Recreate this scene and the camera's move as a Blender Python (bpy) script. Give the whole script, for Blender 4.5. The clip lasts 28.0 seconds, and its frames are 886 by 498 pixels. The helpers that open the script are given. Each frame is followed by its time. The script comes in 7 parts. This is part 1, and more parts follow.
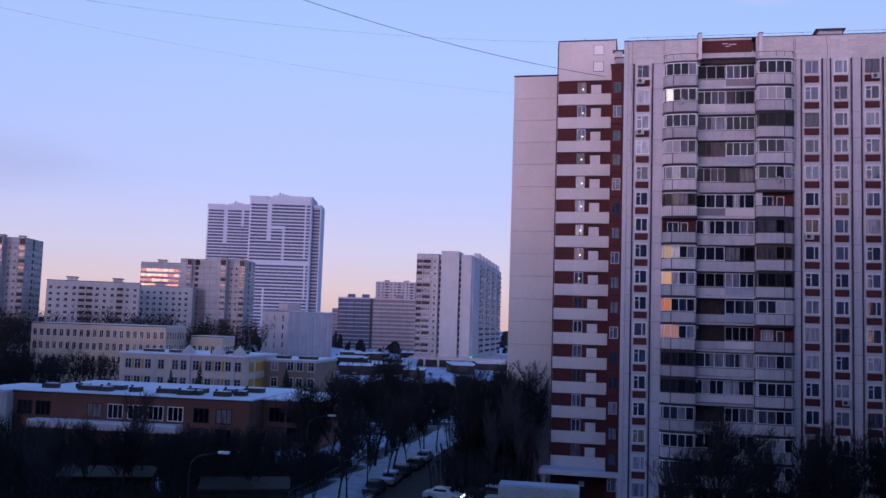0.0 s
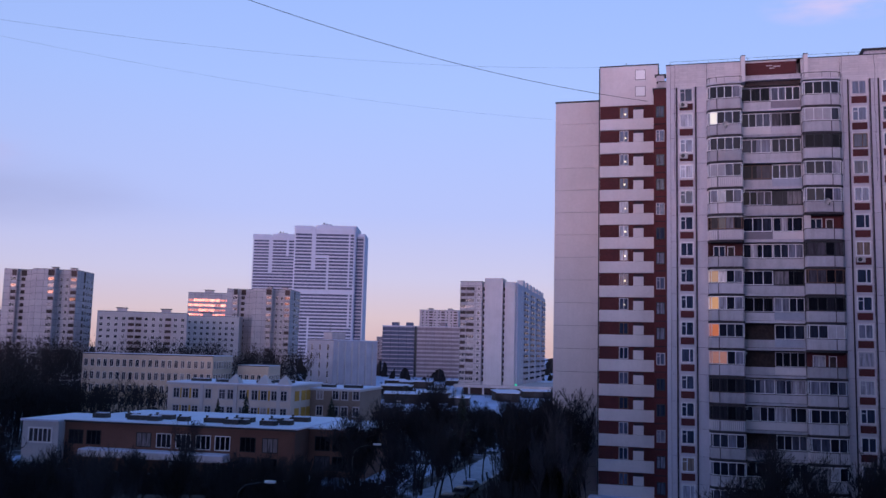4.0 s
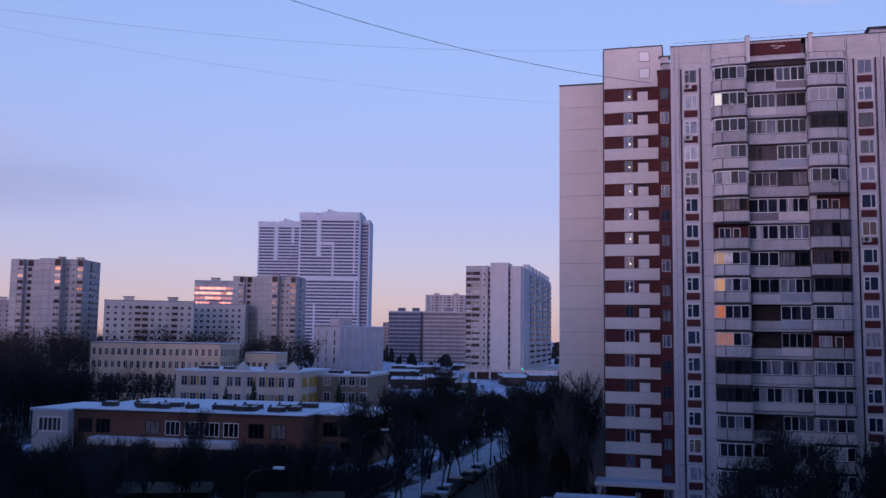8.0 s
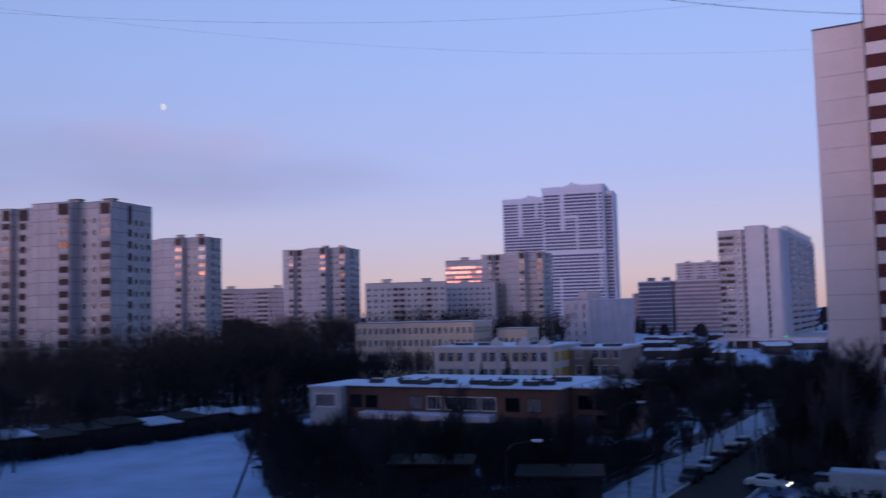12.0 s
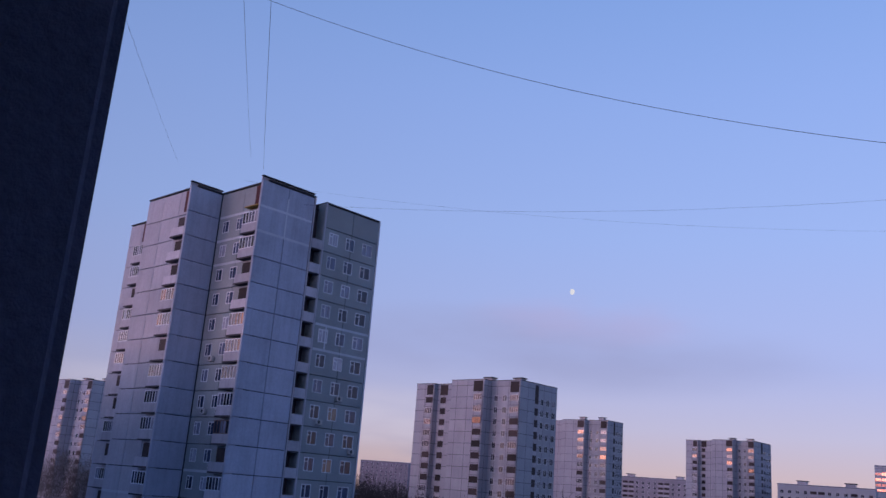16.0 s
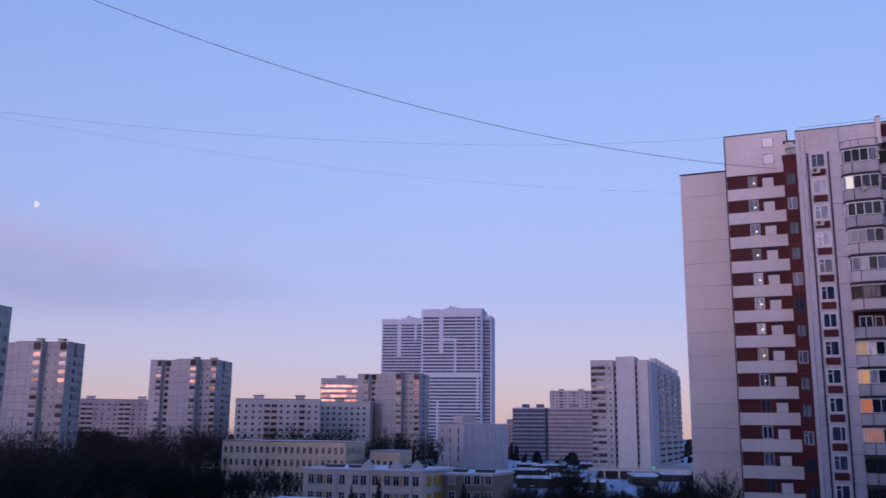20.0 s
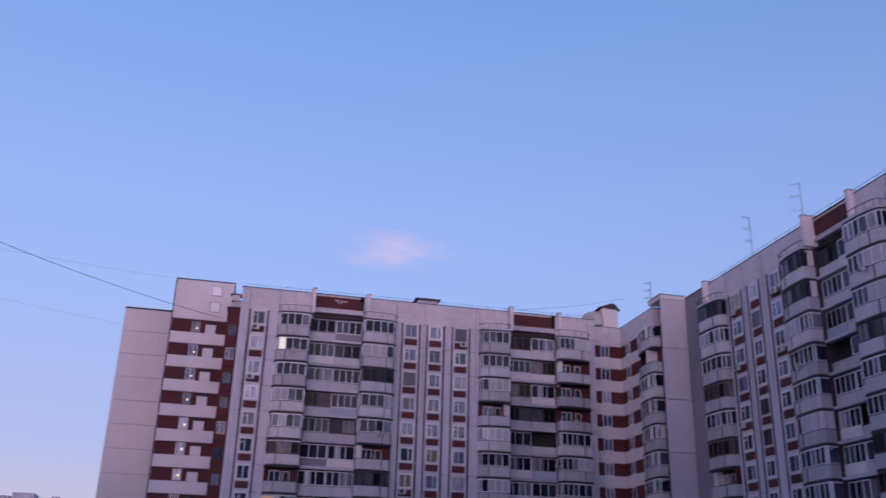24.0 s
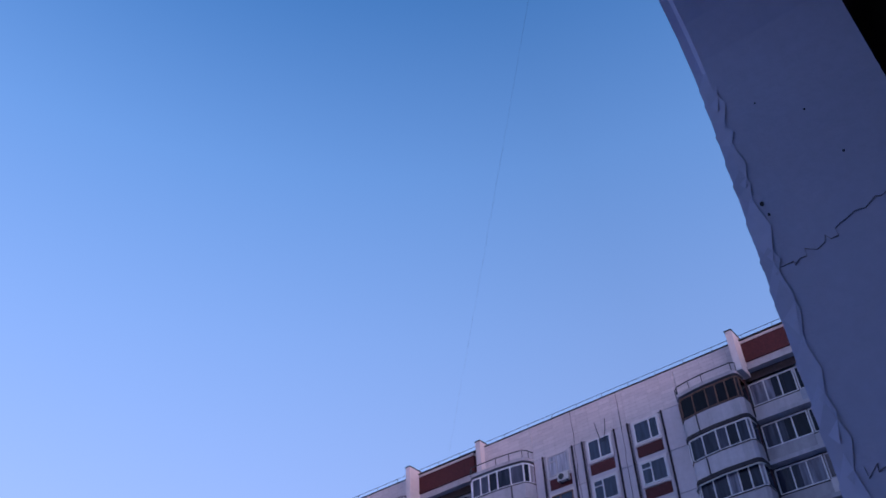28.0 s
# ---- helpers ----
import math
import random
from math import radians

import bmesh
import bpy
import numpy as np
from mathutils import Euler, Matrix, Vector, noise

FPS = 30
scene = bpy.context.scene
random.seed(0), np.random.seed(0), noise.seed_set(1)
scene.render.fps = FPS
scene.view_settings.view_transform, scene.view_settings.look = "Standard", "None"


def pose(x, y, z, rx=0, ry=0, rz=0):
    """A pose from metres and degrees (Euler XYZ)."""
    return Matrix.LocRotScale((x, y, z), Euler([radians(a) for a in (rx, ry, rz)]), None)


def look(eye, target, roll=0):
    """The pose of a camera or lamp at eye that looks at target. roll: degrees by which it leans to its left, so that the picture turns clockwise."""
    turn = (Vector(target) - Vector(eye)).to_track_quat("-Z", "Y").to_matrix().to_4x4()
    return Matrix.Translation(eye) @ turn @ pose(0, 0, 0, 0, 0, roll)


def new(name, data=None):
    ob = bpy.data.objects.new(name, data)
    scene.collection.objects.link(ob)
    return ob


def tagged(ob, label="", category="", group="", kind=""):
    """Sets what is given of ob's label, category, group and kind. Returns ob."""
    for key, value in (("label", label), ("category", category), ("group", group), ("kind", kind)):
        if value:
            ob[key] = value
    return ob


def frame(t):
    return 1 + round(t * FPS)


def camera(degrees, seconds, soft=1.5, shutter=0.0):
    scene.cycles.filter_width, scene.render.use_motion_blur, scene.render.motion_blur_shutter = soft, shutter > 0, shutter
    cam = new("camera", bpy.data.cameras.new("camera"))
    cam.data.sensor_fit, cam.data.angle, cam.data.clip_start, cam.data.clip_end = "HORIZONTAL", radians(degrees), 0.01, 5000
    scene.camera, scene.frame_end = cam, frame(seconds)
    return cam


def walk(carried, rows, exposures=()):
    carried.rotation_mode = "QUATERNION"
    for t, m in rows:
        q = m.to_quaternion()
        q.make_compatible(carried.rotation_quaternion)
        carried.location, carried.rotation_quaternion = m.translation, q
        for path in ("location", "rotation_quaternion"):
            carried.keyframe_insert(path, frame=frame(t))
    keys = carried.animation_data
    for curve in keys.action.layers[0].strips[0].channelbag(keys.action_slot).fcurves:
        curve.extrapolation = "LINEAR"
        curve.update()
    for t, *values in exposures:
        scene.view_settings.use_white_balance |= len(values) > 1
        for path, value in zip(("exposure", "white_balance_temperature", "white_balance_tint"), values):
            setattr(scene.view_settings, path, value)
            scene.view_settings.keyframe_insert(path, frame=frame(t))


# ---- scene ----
# ---- camera ----
cam = camera(52.6, 28.0, soft=1.5, shutter=0.3)
EYE = 19.2
# seconds, tilt, lean, heading
PATH = [
    (0, 94.85, -1.84, 11.74), (0.5, 94.85, -1.24, 12.92), (1, 95.68, -1.14, 13.48),
    (1.5, 95.64, -1.28, 13.70), (2, 95.68, -1.25, 12.97), (2.5, 96.23, -1.19, 13.32),
    (3, 96.48, -1.29, 14.11), (3.5, 96.32, -1.40, 14.37), (5.5, 97.69, -1.21, 15.44),
    (6, 97.20, -1.16, 15.67), (6.5, 96.98, -1.37, 15.55), (7, 96.03, -0.95, 14.97),
    (7.5, 96.02, -0.98, 14.66), (8, 95.57, -0.75, 14.96), (8.5, 96.10, -0.49, 15.76),
    (9, 95.93, 0.24, 16.42), (9.5, 94.99, 0.68, 18.27), (10, 95.55, 1.25, 19.20),
    (10.5, 95.23, 0.57, 20.58), (11, 95.97, 1.51, 20.09), (11.5, 96.57, 0.50, 20.47),
    (12, 94.01, 1.45, 30.74), (12.5, 95.55, 2.19, 38.29), (12.6, 94.88, 0.83, 39.32),
    (13, 94.41, -0.18, 43.38), (13.4, 95.86, -1.58, 48.16), (13.5, 95.48, -1.49, 49.16),
    (15.5, 105.91, -3.88, 54.71), (16, 105.14, -4.30, 55.42), (16.5, 104.38, -3.90, 53.08),
    (17, 102.35, -2.83, 46.79), (17.5, 100.39, -2.27, 40.21), (18, 100.23, -1.44, 34.25),
    (18.4, 100.68, -1.67, 31.10), (18.5, 100.55, -1.35, 29.56), (19, 101.41, -1.27, 25.35),
    (19.5, 101.45, -0.72, 24.73), (20, 101.56, -0.56, 22.79), (20.5, 104.17, -0.52, 17.67),
    (21, 105.80, -0.01, 10.15), (21.4, 106.94, 0.44, 5.58), (21.5, 107.77, 0.29, 4.65),
    (23.5, 110.35, -0.23, -8.97), (23.8, 110.66, -0.53, -10.65), (24, 111.11, -1.56, -13.12),
    (24.5, 113.46, -1.56, -21.54), (25, 116.99, -3.63, -30.84), (25.5, 119.58, -3.01, -35.27),
    (26, 121.48, -4.53, -38.80), (26.2, 121.50, -4.32, -40.00), (26.5, 121.54, -4.14, -45.62),
    (27, 122.90, -2.39, -52.51), (27.3, 127.17, -0.03, -53.21), (27.5, 129.01, 0.24, -53.96),
    (28, 131.47, 1.95, -51.23),
]
walk(cam, [(t, pose(0, 0, EYE, rx, ry, rz)) for t, rx, ry, rz in PATH],
     exposures=[(0, 0.18), (8, -0.02), (12, -0.06), (17, -0.08), (20, -0.03), (24, -0.05), (25, -0.0), (27, 0.03), (28, 0.3)])

# ---- world and light ----
world = bpy.data.worlds.new("dusk")
scene.world = world
world.use_nodes = True
wn, wl = world.node_tree.nodes, world.node_tree.links
wn.clear()


def wnode(kind, operation="", data_type="", interpolation_type=""):
    n = wn.new(kind)
    if operation:
        n.operation = operation
    if data_type:
        n.data_type = data_type
    if interpolation_type:
        n.interpolation_type = interpolation_type
    return n


def srgb(r, g, b):
    return tuple(((c / 255) / 12.92 if c < 10.3 else ((c / 255 + 0.055) / 1.055) ** 2.4) for c in (r, g, b)) + (1,)


def ramp_set(n, stops, mode="LINEAR"):
    cr = n.color_ramp
    cr.interpolation = mode
    while len(cr.elements) < len(stops):
        cr.elements.new(0.5)
    for e, (p, c) in zip(cr.elements, stops):
        e.position = p
        e.color = c


tc = wnode("ShaderNodeTexCoord")
sep = wnode("ShaderNodeSeparateXYZ")
wl.new(tc.outputs["Generated"], sep.inputs[0])
up_ramp = wnode("ShaderNodeValToRGB")
wl.new(sep.outputs["Z"], up_ramp.inputs[0])
ramp_set(up_ramp, [(0.0, srgb(204, 172, 176)), (0.035, srgb(209, 188, 198)), (0.08, srgb(197, 194, 225)), (0.15, srgb(177, 189, 240)),
                   (0.28, srgb(163, 188, 248)), (0.42, srgb(150, 180, 246)), (0.58, srgb(130, 168, 237)), (0.72, srgb(106, 153, 224)),
                   (0.86, srgb(66, 122, 194)), (1.0, srgb(34, 80, 146))])
# the sky is dimmer away from the middle of the view
lateral = wnode("ShaderNodeVectorMath", operation="DOT_PRODUCT")
wl.new(tc.outputs["Generated"], lateral.inputs[0])
lateral.inputs[1].default_value = (-0.14, 0.99, 0)
dim = wnode("ShaderNodeMapRange")
dim.inputs["From Min"].default_value = 0.2
dim.inputs["From Max"].default_value = 0.95
dim.inputs["To Min"].default_value = 0.74
dim.inputs["To Max"].default_value = 1.035
wl.new(lateral.outputs["Value"], dim.inputs["Value"])
dimmed = wnode("ShaderNodeVectorMath", operation="SCALE")
wl.new(up_ramp.outputs[0], dimmed.inputs[0])
wl.new(dim.outputs[0], dimmed.inputs["Scale"])
# the afterglow low behind the viewer
glow_dir = Vector((-0.33, -0.943, 0.05)).normalized()
dot = wnode("ShaderNodeVectorMath", operation="DOT_PRODUCT")
wl.new(tc.outputs["Generated"], dot.inputs[0])
dot.inputs[1].default_value = glow_dir
glow = wnode("ShaderNodeMapRange", interpolation_type="SMOOTHSTEP")
glow.inputs["From Min"].default_value = 0.22
glow.inputs["From Max"].default_value = 1.0
wl.new(dot.outputs["Value"], glow.inputs["Value"])
low = wnode("ShaderNodeMapRange", interpolation_type="SMOOTHSTEP")
low.inputs["From Min"].default_value = 0.42
low.inputs["From Max"].default_value = 0.0
wl.new(sep.outputs["Z"], low.inputs["Value"])
gl = wnode("ShaderNodeMath", operation="MULTIPLY")
wl.new(glow.outputs[0], gl.inputs[0])
wl.new(low.outputs[0], gl.inputs[1])
warm = wnode("ShaderNodeMix", data_type="RGBA")
wl.new(gl.outputs[0], warm.inputs[0])
wl.new(dimmed.outputs[0], warm.inputs[6])
warm.inputs[7].default_value = (3.3, 2.6, 3.5, 1)

# its orange rim right on the horizon
rim_band = wnode("ShaderNodeMapRange", interpolation_type="SMOOTHSTEP")
rim_band.inputs["From Min"].default_value = 0.12
rim_band.inputs["From Max"].default_value = 0.0
wl.new(sep.outputs["Z"], rim_band.inputs["Value"])
rim_side = wnode("ShaderNodeMapRange", interpolation_type="SMOOTHSTEP")
rim_side.inputs["From Min"].default_value = 0.55
rim_side.inputs["From Max"].default_value = 1.0
wl.new(dot.outputs["Value"], rim_side.inputs["Value"])
rim_mul = wnode("ShaderNodeMath", operation="MULTIPLY")
wl.new(rim_band.outputs[0], rim_mul.inputs[0])
wl.new(rim_side.outputs[0], rim_mul.inputs[1])
rimmed = wnode("ShaderNodeMix", data_type="RGBA")
wl.new(rim_mul.outputs[0], rimmed.inputs[0])
wl.new(warm.outputs[2], rimmed.inputs[6])
rimmed.inputs[7].default_value = (6.2, 2.5, 2.0, 1)


def cloud(prev, az, el, spread_az, spread_el, colour, strength, scale, seed):
    """A thin cloud round one direction of the sky, broken up by noise."""
    a, e = radians(az), radians(el)
    c = Vector((math.sin(a) * math.cos(e), math.cos(a) * math.cos(e), math.sin(e)))
    side = Vector((math.cos(a), -math.sin(a), 0))
    upv = side.cross(c)
    acc = None
    for axis, spread in ((side, spread_az), (upv, spread_el)):
        d = wnode("ShaderNodeVectorMath", operation="DOT_PRODUCT")
        wl.new(tc.outputs["Generated"], d.inputs[0])
        d.inputs[1].default_value = axis
        sc = wnode("ShaderNodeMath", operation="MULTIPLY")
        wl.new(d.outputs["Value"], sc.inputs[0])
        sc.inputs[1].default_value = 1 / math.sin(radians(spread))
        sq = wnode("ShaderNodeMath", operation="MULTIPLY")
        wl.new(sc.outputs[0], sq.inputs[0])
        wl.new(sc.outputs[0], sq.inputs[1])
        if acc:
            ad = wnode("ShaderNodeMath", operation="ADD")
            wl.new(acc.outputs[0], ad.inputs[0])
            wl.new(sq.outputs[0], ad.inputs[1])
            acc = ad
        else:
            acc = sq
    fall = wnode("ShaderNodeMapRange", interpolation_type="SMOOTHSTEP")
    fall.inputs["From Min"].default_value = 1.0
    fall.inputs["From Max"].default_value = 0.0
    wl.new(acc.outputs[0], fall.inputs["Value"])
    mp = wnode("ShaderNodeMapping")
    mp.inputs["Scale"].default_value = (scale, scale, scale * 3.2)
    mp.inputs["Location"].default_value = (seed, seed * 0.7, 0)
    wl.new(tc.outputs["Generated"], mp.inputs[0])
    nz = wnode("ShaderNodeTexNoise")
    nz.inputs["Scale"].default_value = 1.0
    nz.inputs["Detail"].default_value = 5
    wl.new(mp.outputs[0], nz.inputs["Vector"])
    br = wnode("ShaderNodeMapRange")
    br.inputs["From Min"].default_value = 0.38
    br.inputs["From Max"].default_value = 0.66
    wl.new(nz.outputs["Fac"], br.inputs["Value"])
    m1 = wnode("ShaderNodeMath", operation="MULTIPLY")
    wl.new(fall.outputs[0], m1.inputs[0])
    wl.new(br.outputs[0], m1.inputs[1])
    m2 = wnode("ShaderNodeMath", operation="MULTIPLY")
    wl.new(m1.outputs[0], m2.inputs[0])
    m2.inputs[1].default_value = strength
    facing = wnode("ShaderNodeVectorMath", operation="DOT_PRODUCT")
    wl.new(tc.outputs["Generated"], facing.inputs[0])
    facing.inputs[1].default_value = c
    ahead = wnode("ShaderNodeMath", operation="GREATER_THAN")
    wl.new(facing.outputs["Value"], ahead.inputs[0])
    ahead.inputs[1].default_value = 0.0
    m3 = wnode("ShaderNodeMath", operation="MULTIPLY")
    wl.new(m2.outputs[0], m3.inputs[0])
    wl.new(ahead.outputs[0], m3.inputs[1])
    mx = wnode("ShaderNodeMix", data_type="RGBA")
    wl.new(m3.outputs[0], mx.inputs[0])
    wl.new(prev.outputs[2], mx.inputs[6])
    mx.inputs[7].default_value = colour
    return mx


sky = cloud(rimmed, -52, 9.0, 24, 3.2, srgb(158, 162, 204), 0.6, 3.0, 2.1)
sky = cloud(sky, -47, 11.0, 9, 2.2, srgb(190, 172, 212), 0.3, 7.0, 5.3)
sky = cloud(sky, -66, 4.4, 22, 2.3, srgb(214, 207, 226), 0.8, 4.0, 4.4)
sky = cloud(sky, -61, 2.4, 11, 1.0, srgb(150, 152, 190), 0.7, 6.0, 8.2)
sky = cloud(sky, 9.4, 20.8, 4.6, 1.5, srgb(206, 196, 240), 0.85, 15.0, 3.3)
sky = cloud(sky, 8.0, 21.8, 3.4, 0.6, srgb(196, 184, 238), 0.5, 18.0, 1.3)
bg = wnode("ShaderNodeBackground")
wl.new(sky.outputs[2], bg.inputs[0])
bg.inputs[1].default_value = 1.0
wo = wnode("ShaderNodeOutputWorld")
wl.new(bg.outputs[0], wo.inputs[0])

sun_data = bpy.data.lights.new("low_sun", "SUN")
sun_data.energy = 0.42
sun_data.angle = radians(16)
sun_data.color = (1.0, 0.80, 0.98)
sun = new("low_sun", sun_data)
sun.matrix_world = look(Vector((0, 0, 80)) + Vector((-0.26, -0.963, 0.07)) * 300, (0, 0, 80))


# ---- materials ----
def material(name):
    m = bpy.data.materials.new(name)
    m.use_nodes = True
    return m, m.node_tree.nodes, m.node_tree.links, m.node_tree.nodes["Principled BSDF"]


def node(nodes, kind, **inputs):
    n = nodes.new(kind)
    for k, v in inputs.items():
        n.inputs[k.replace("_", " ")].default_value = v
    return n


def rough_paint(name, colour, spread=0.12, rough=0.85, grain=0.6, stain=0.25, stain_scale=0.12, per_object=0.1, bump=0.15, streak=0.0, metal=0.0):
    """Weathered paint, concrete or render: fine grain, broad stains, rain streaks, a slight tone for each piece."""
    m, n, l, p = material(name)
    tcn = n.new("ShaderNodeTexCoord")
    geo = n.new("ShaderNodeNewGeometry")
    fine = node(n, "ShaderNodeTexNoise", Scale=grain * 6, Detail=6.0, Roughness=0.65)
    l.new(geo.outputs["Position"], fine.inputs["Vector"])
    broad = node(n, "ShaderNodeTexNoise", Scale=stain_scale * 2, Detail=4.0, Roughness=0.6)
    l.new(geo.outputs["Position"], broad.inputs["Vector"])
    mp = n.new("ShaderNodeMapping")
    mp.inputs["Scale"].default_value = (1.6, 1.6, 0.09)
    l.new(geo.outputs["Position"], mp.inputs[0])
    st = node(n, "ShaderNodeTexNoise", Scale=1.0, Detail=5.0, Roughness=0.7)
    l.new(mp.outputs[0], st.inputs["Vector"])
    oi = n.new("ShaderNodeObjectInfo")
    dark = tuple(c * (1 - spread * 1.6) for c in colour)
    light = tuple(min(1, c * (1 + spread)) for c in colour)
    r = n.new("ShaderNodeValToRGB")
    ramp_set(r, [(0.3, (*dark, 1)), (0.7, (*light, 1))])
    l.new(fine.outputs["Fac"], r.inputs[0])
    mr = node(n, "ShaderNodeMapRange")
    mr.inputs["From Min"].default_value = 0.35
    mr.inputs["From Max"].default_value = 0.75
    mr.inputs["To Min"].default_value = 1.0
    mr.inputs["To Max"].default_value = 1.0 - stain
    l.new(broad.outputs["Fac"], mr.inputs["Value"])
    ms = node(n, "ShaderNodeMapRange")
    ms.inputs["From Min"].default_value = 0.45
    ms.inputs["From Max"].default_value = 0.8
    ms.inputs["To Min"].default_value = 1.0
    ms.inputs["To Max"].default_value = 1.0 - streak
    l.new(st.outputs["Fac"], ms.inputs["Value"])
    mo = node(n, "ShaderNodeMapRange")
    mo.inputs["To Min"].default_value = 1.0 - per_object
    mo.inputs["To Max"].default_value = 1.0 + per_object
    l.new(oi.outputs["Random"], mo.inputs["Value"])
    a = n.new("ShaderNodeMath")
    a.operation = "MULTIPLY"
    l.new(mr.outputs[0], a.inputs[0])
    l.new(ms.outputs[0], a.inputs[1])
    b = n.new("ShaderNodeMath")
    b.operation = "MULTIPLY"
    l.new(a.outputs[0], b.inputs[0])
    l.new(mo.outputs[0], b.inputs[1])
    v = n.new("ShaderNodeVectorMath")
    v.operation = "SCALE"
    l.new(r.outputs[0], v.inputs[0])
    l.new(b.outputs[0], v.inputs["Scale"])
    l.new(v.outputs[0], p.inputs["Base Color"])
    p.inputs["Roughness"].default_value = rough
    p.inputs["Metallic"].default_value = metal
    if bump:
        bp = node(n, "ShaderNodeBump", Strength=bump, Distance=0.02)
        l.new(fine.outputs["Fac"], bp.inputs["Height"])
        l.new(bp.outputs[0], p.inputs["Normal"])
    return m


def glass_pane(name, stops, rough=0.06, metal=0.0, spec=0.6):
    """Window glass before dim rooms and curtains; each pane takes one tone of the list."""
    m, n, l, p = material(name)
    oi = n.new("ShaderNodeObjectInfo")
    r = n.new("ShaderNodeValToRGB")
    ramp_set(r, stops, "CONSTANT")
    geo = n.new("ShaderNodeNewGeometry")
    both = n.new("ShaderNodeMath")
    l.new(oi.outputs["Random"], both.inputs[0])
    l.new(geo.outputs["Random Per Island"], both.inputs[1])
    fr = n.new("ShaderNodeMath")
    fr.operation = "FRACT"
    l.new(both.outputs[0], fr.inputs[0])
    l.new(fr.outputs[0], r.inputs[0])
    mp = n.new("ShaderNodeMapping")
    mp.inputs["Scale"].default_value = (5.0, 5.0, 0.6)
    l.new(geo.outputs["Position"], mp.inputs[0])
    folds = node(n, "ShaderNodeTexNoise", Scale=1.0, Detail=3.0)
    l.new(mp.outputs[0], folds.inputs["Vector"])
    mr = node(n, "ShaderNodeMapRange")
    mr.inputs["From Min"].default_value = 0.3
    mr.inputs["From Max"].default_value = 0.7
    mr.inputs["To Min"].default_value = 0.45
    mr.inputs["To Max"].default_value = 1.25
    l.new(folds.outputs["Fac"], mr.inputs["Value"])
    v = n.new("ShaderNodeVectorMath")
    v.operation = "SCALE"
    l.new(r.outputs[0], v.inputs[0])
    l.new(mr.outputs[0], v.inputs["Scale"])
    l.new(v.outputs[0], p.inputs["Base Color"])
    p.inputs["Roughness"].default_value = rough
    p.inputs["Metallic"].default_value = metal
    p.inputs["Specular IOR Level"].default_value = spec
    wob = node(n, "ShaderNodeTexNoise", Scale=0.7, Detail=2.0)
    l.new(geo.outputs["Position"], wob.inputs["Vector"])
    bp = node(n, "ShaderNodeBump", Strength=0.05, Distance=0.05)
    l.new(wob.outputs["Fac"], bp.inputs["Height"])
    l.new(bp.outputs[0], p.inputs["Normal"])
    return m


def lit(name, colour, strength):
    m, n, l, p = material(name)
    p.inputs["Base Color"].default_value = (0.04, 0.04, 0.04, 1)
    p.inputs["Specular IOR Level"].default_value = 0.1
    p.inputs["Emission Color"].default_value = (*colour, 1)
    p.inputs["Emission Strength"].default_value = strength
    return m


PALE = rough_paint("pale_facade_panel", (0.55, 0.51, 0.56), spread=0.05, stain=0.12, per_object=0.035, streak=0.10)
GABLE = rough_paint("pale_gable_panel", (0.65, 0.595, 0.61), spread=0.04, stain=0.1, per_object=0.03, streak=0.06)
BALC = rough_paint("grey_balcony_panel", (0.50, 0.47, 0.51), spread=0.06, stain=0.25, per_object=0.17, streak=0.28)
RED = rough_paint("dark_red_brick_panel", (0.10, 0.019, 0.022), spread=0.25, stain=0.3, per_object=0.15, grain=1.5)
LINE = rough_paint("dark_purple_strip", (0.03, 0.018, 0.028), spread=0.2, stain=0.2)
# Dark joints; on balcony slabs and recess cheeks this tone stands for shade.
JOINT = rough_paint("dark_joint_and_shade", (0.05, 0.042, 0.05), spread=0.3, stain=0.3)
# Near-black paint that puts the shade of loggias, niches and openings into colour.
SHADEIN = rough_paint("shade_dark_loggia_wall", (0.05, 0.034, 0.036), spread=0.3, stain=0.4, per_object=0.5)
FRAME = rough_paint("white_window_frame", (0.72, 0.71, 0.73), spread=0.05, rough=0.5, stain=0.05, per_object=0.15, bump=0)
WOOD = rough_paint("old_brown_window_frame", (0.16, 0.075, 0.045), spread=0.25, rough=0.6, stain=0.2, per_object=0.3)
METAL = rough_paint("dark_painted_metal", (0.035, 0.036, 0.042), spread=0.2, rough=0.5, stain=0.2, metal=0.4)
ROOFING = rough_paint("dark_roofing_felt", (0.05, 0.05, 0.055), spread=0.3, stain=0.4)
ACWHITE = rough_paint("aged_white_casing", (0.5, 0.48, 0.47), spread=0.08, rough=0.5, stain=0.25)
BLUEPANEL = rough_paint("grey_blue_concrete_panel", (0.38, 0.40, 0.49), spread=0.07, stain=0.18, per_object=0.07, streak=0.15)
TOWERBLUE = rough_paint("pale_blue_end_panel", (0.43, 0.45, 0.54), spread=0.06, stain=0.22, per_object=0.06, streak=0.2)
GREENISH = rough_paint("pebbledash_grey_panel", (0.31, 0.33, 0.335), spread=0.16, stain=0.22, per_object=0.08, grain=2.5)
SEAM = rough_paint("pale_seam_mortar", (0.55, 0.56, 0.60), spread=0.06, stain=0.15)


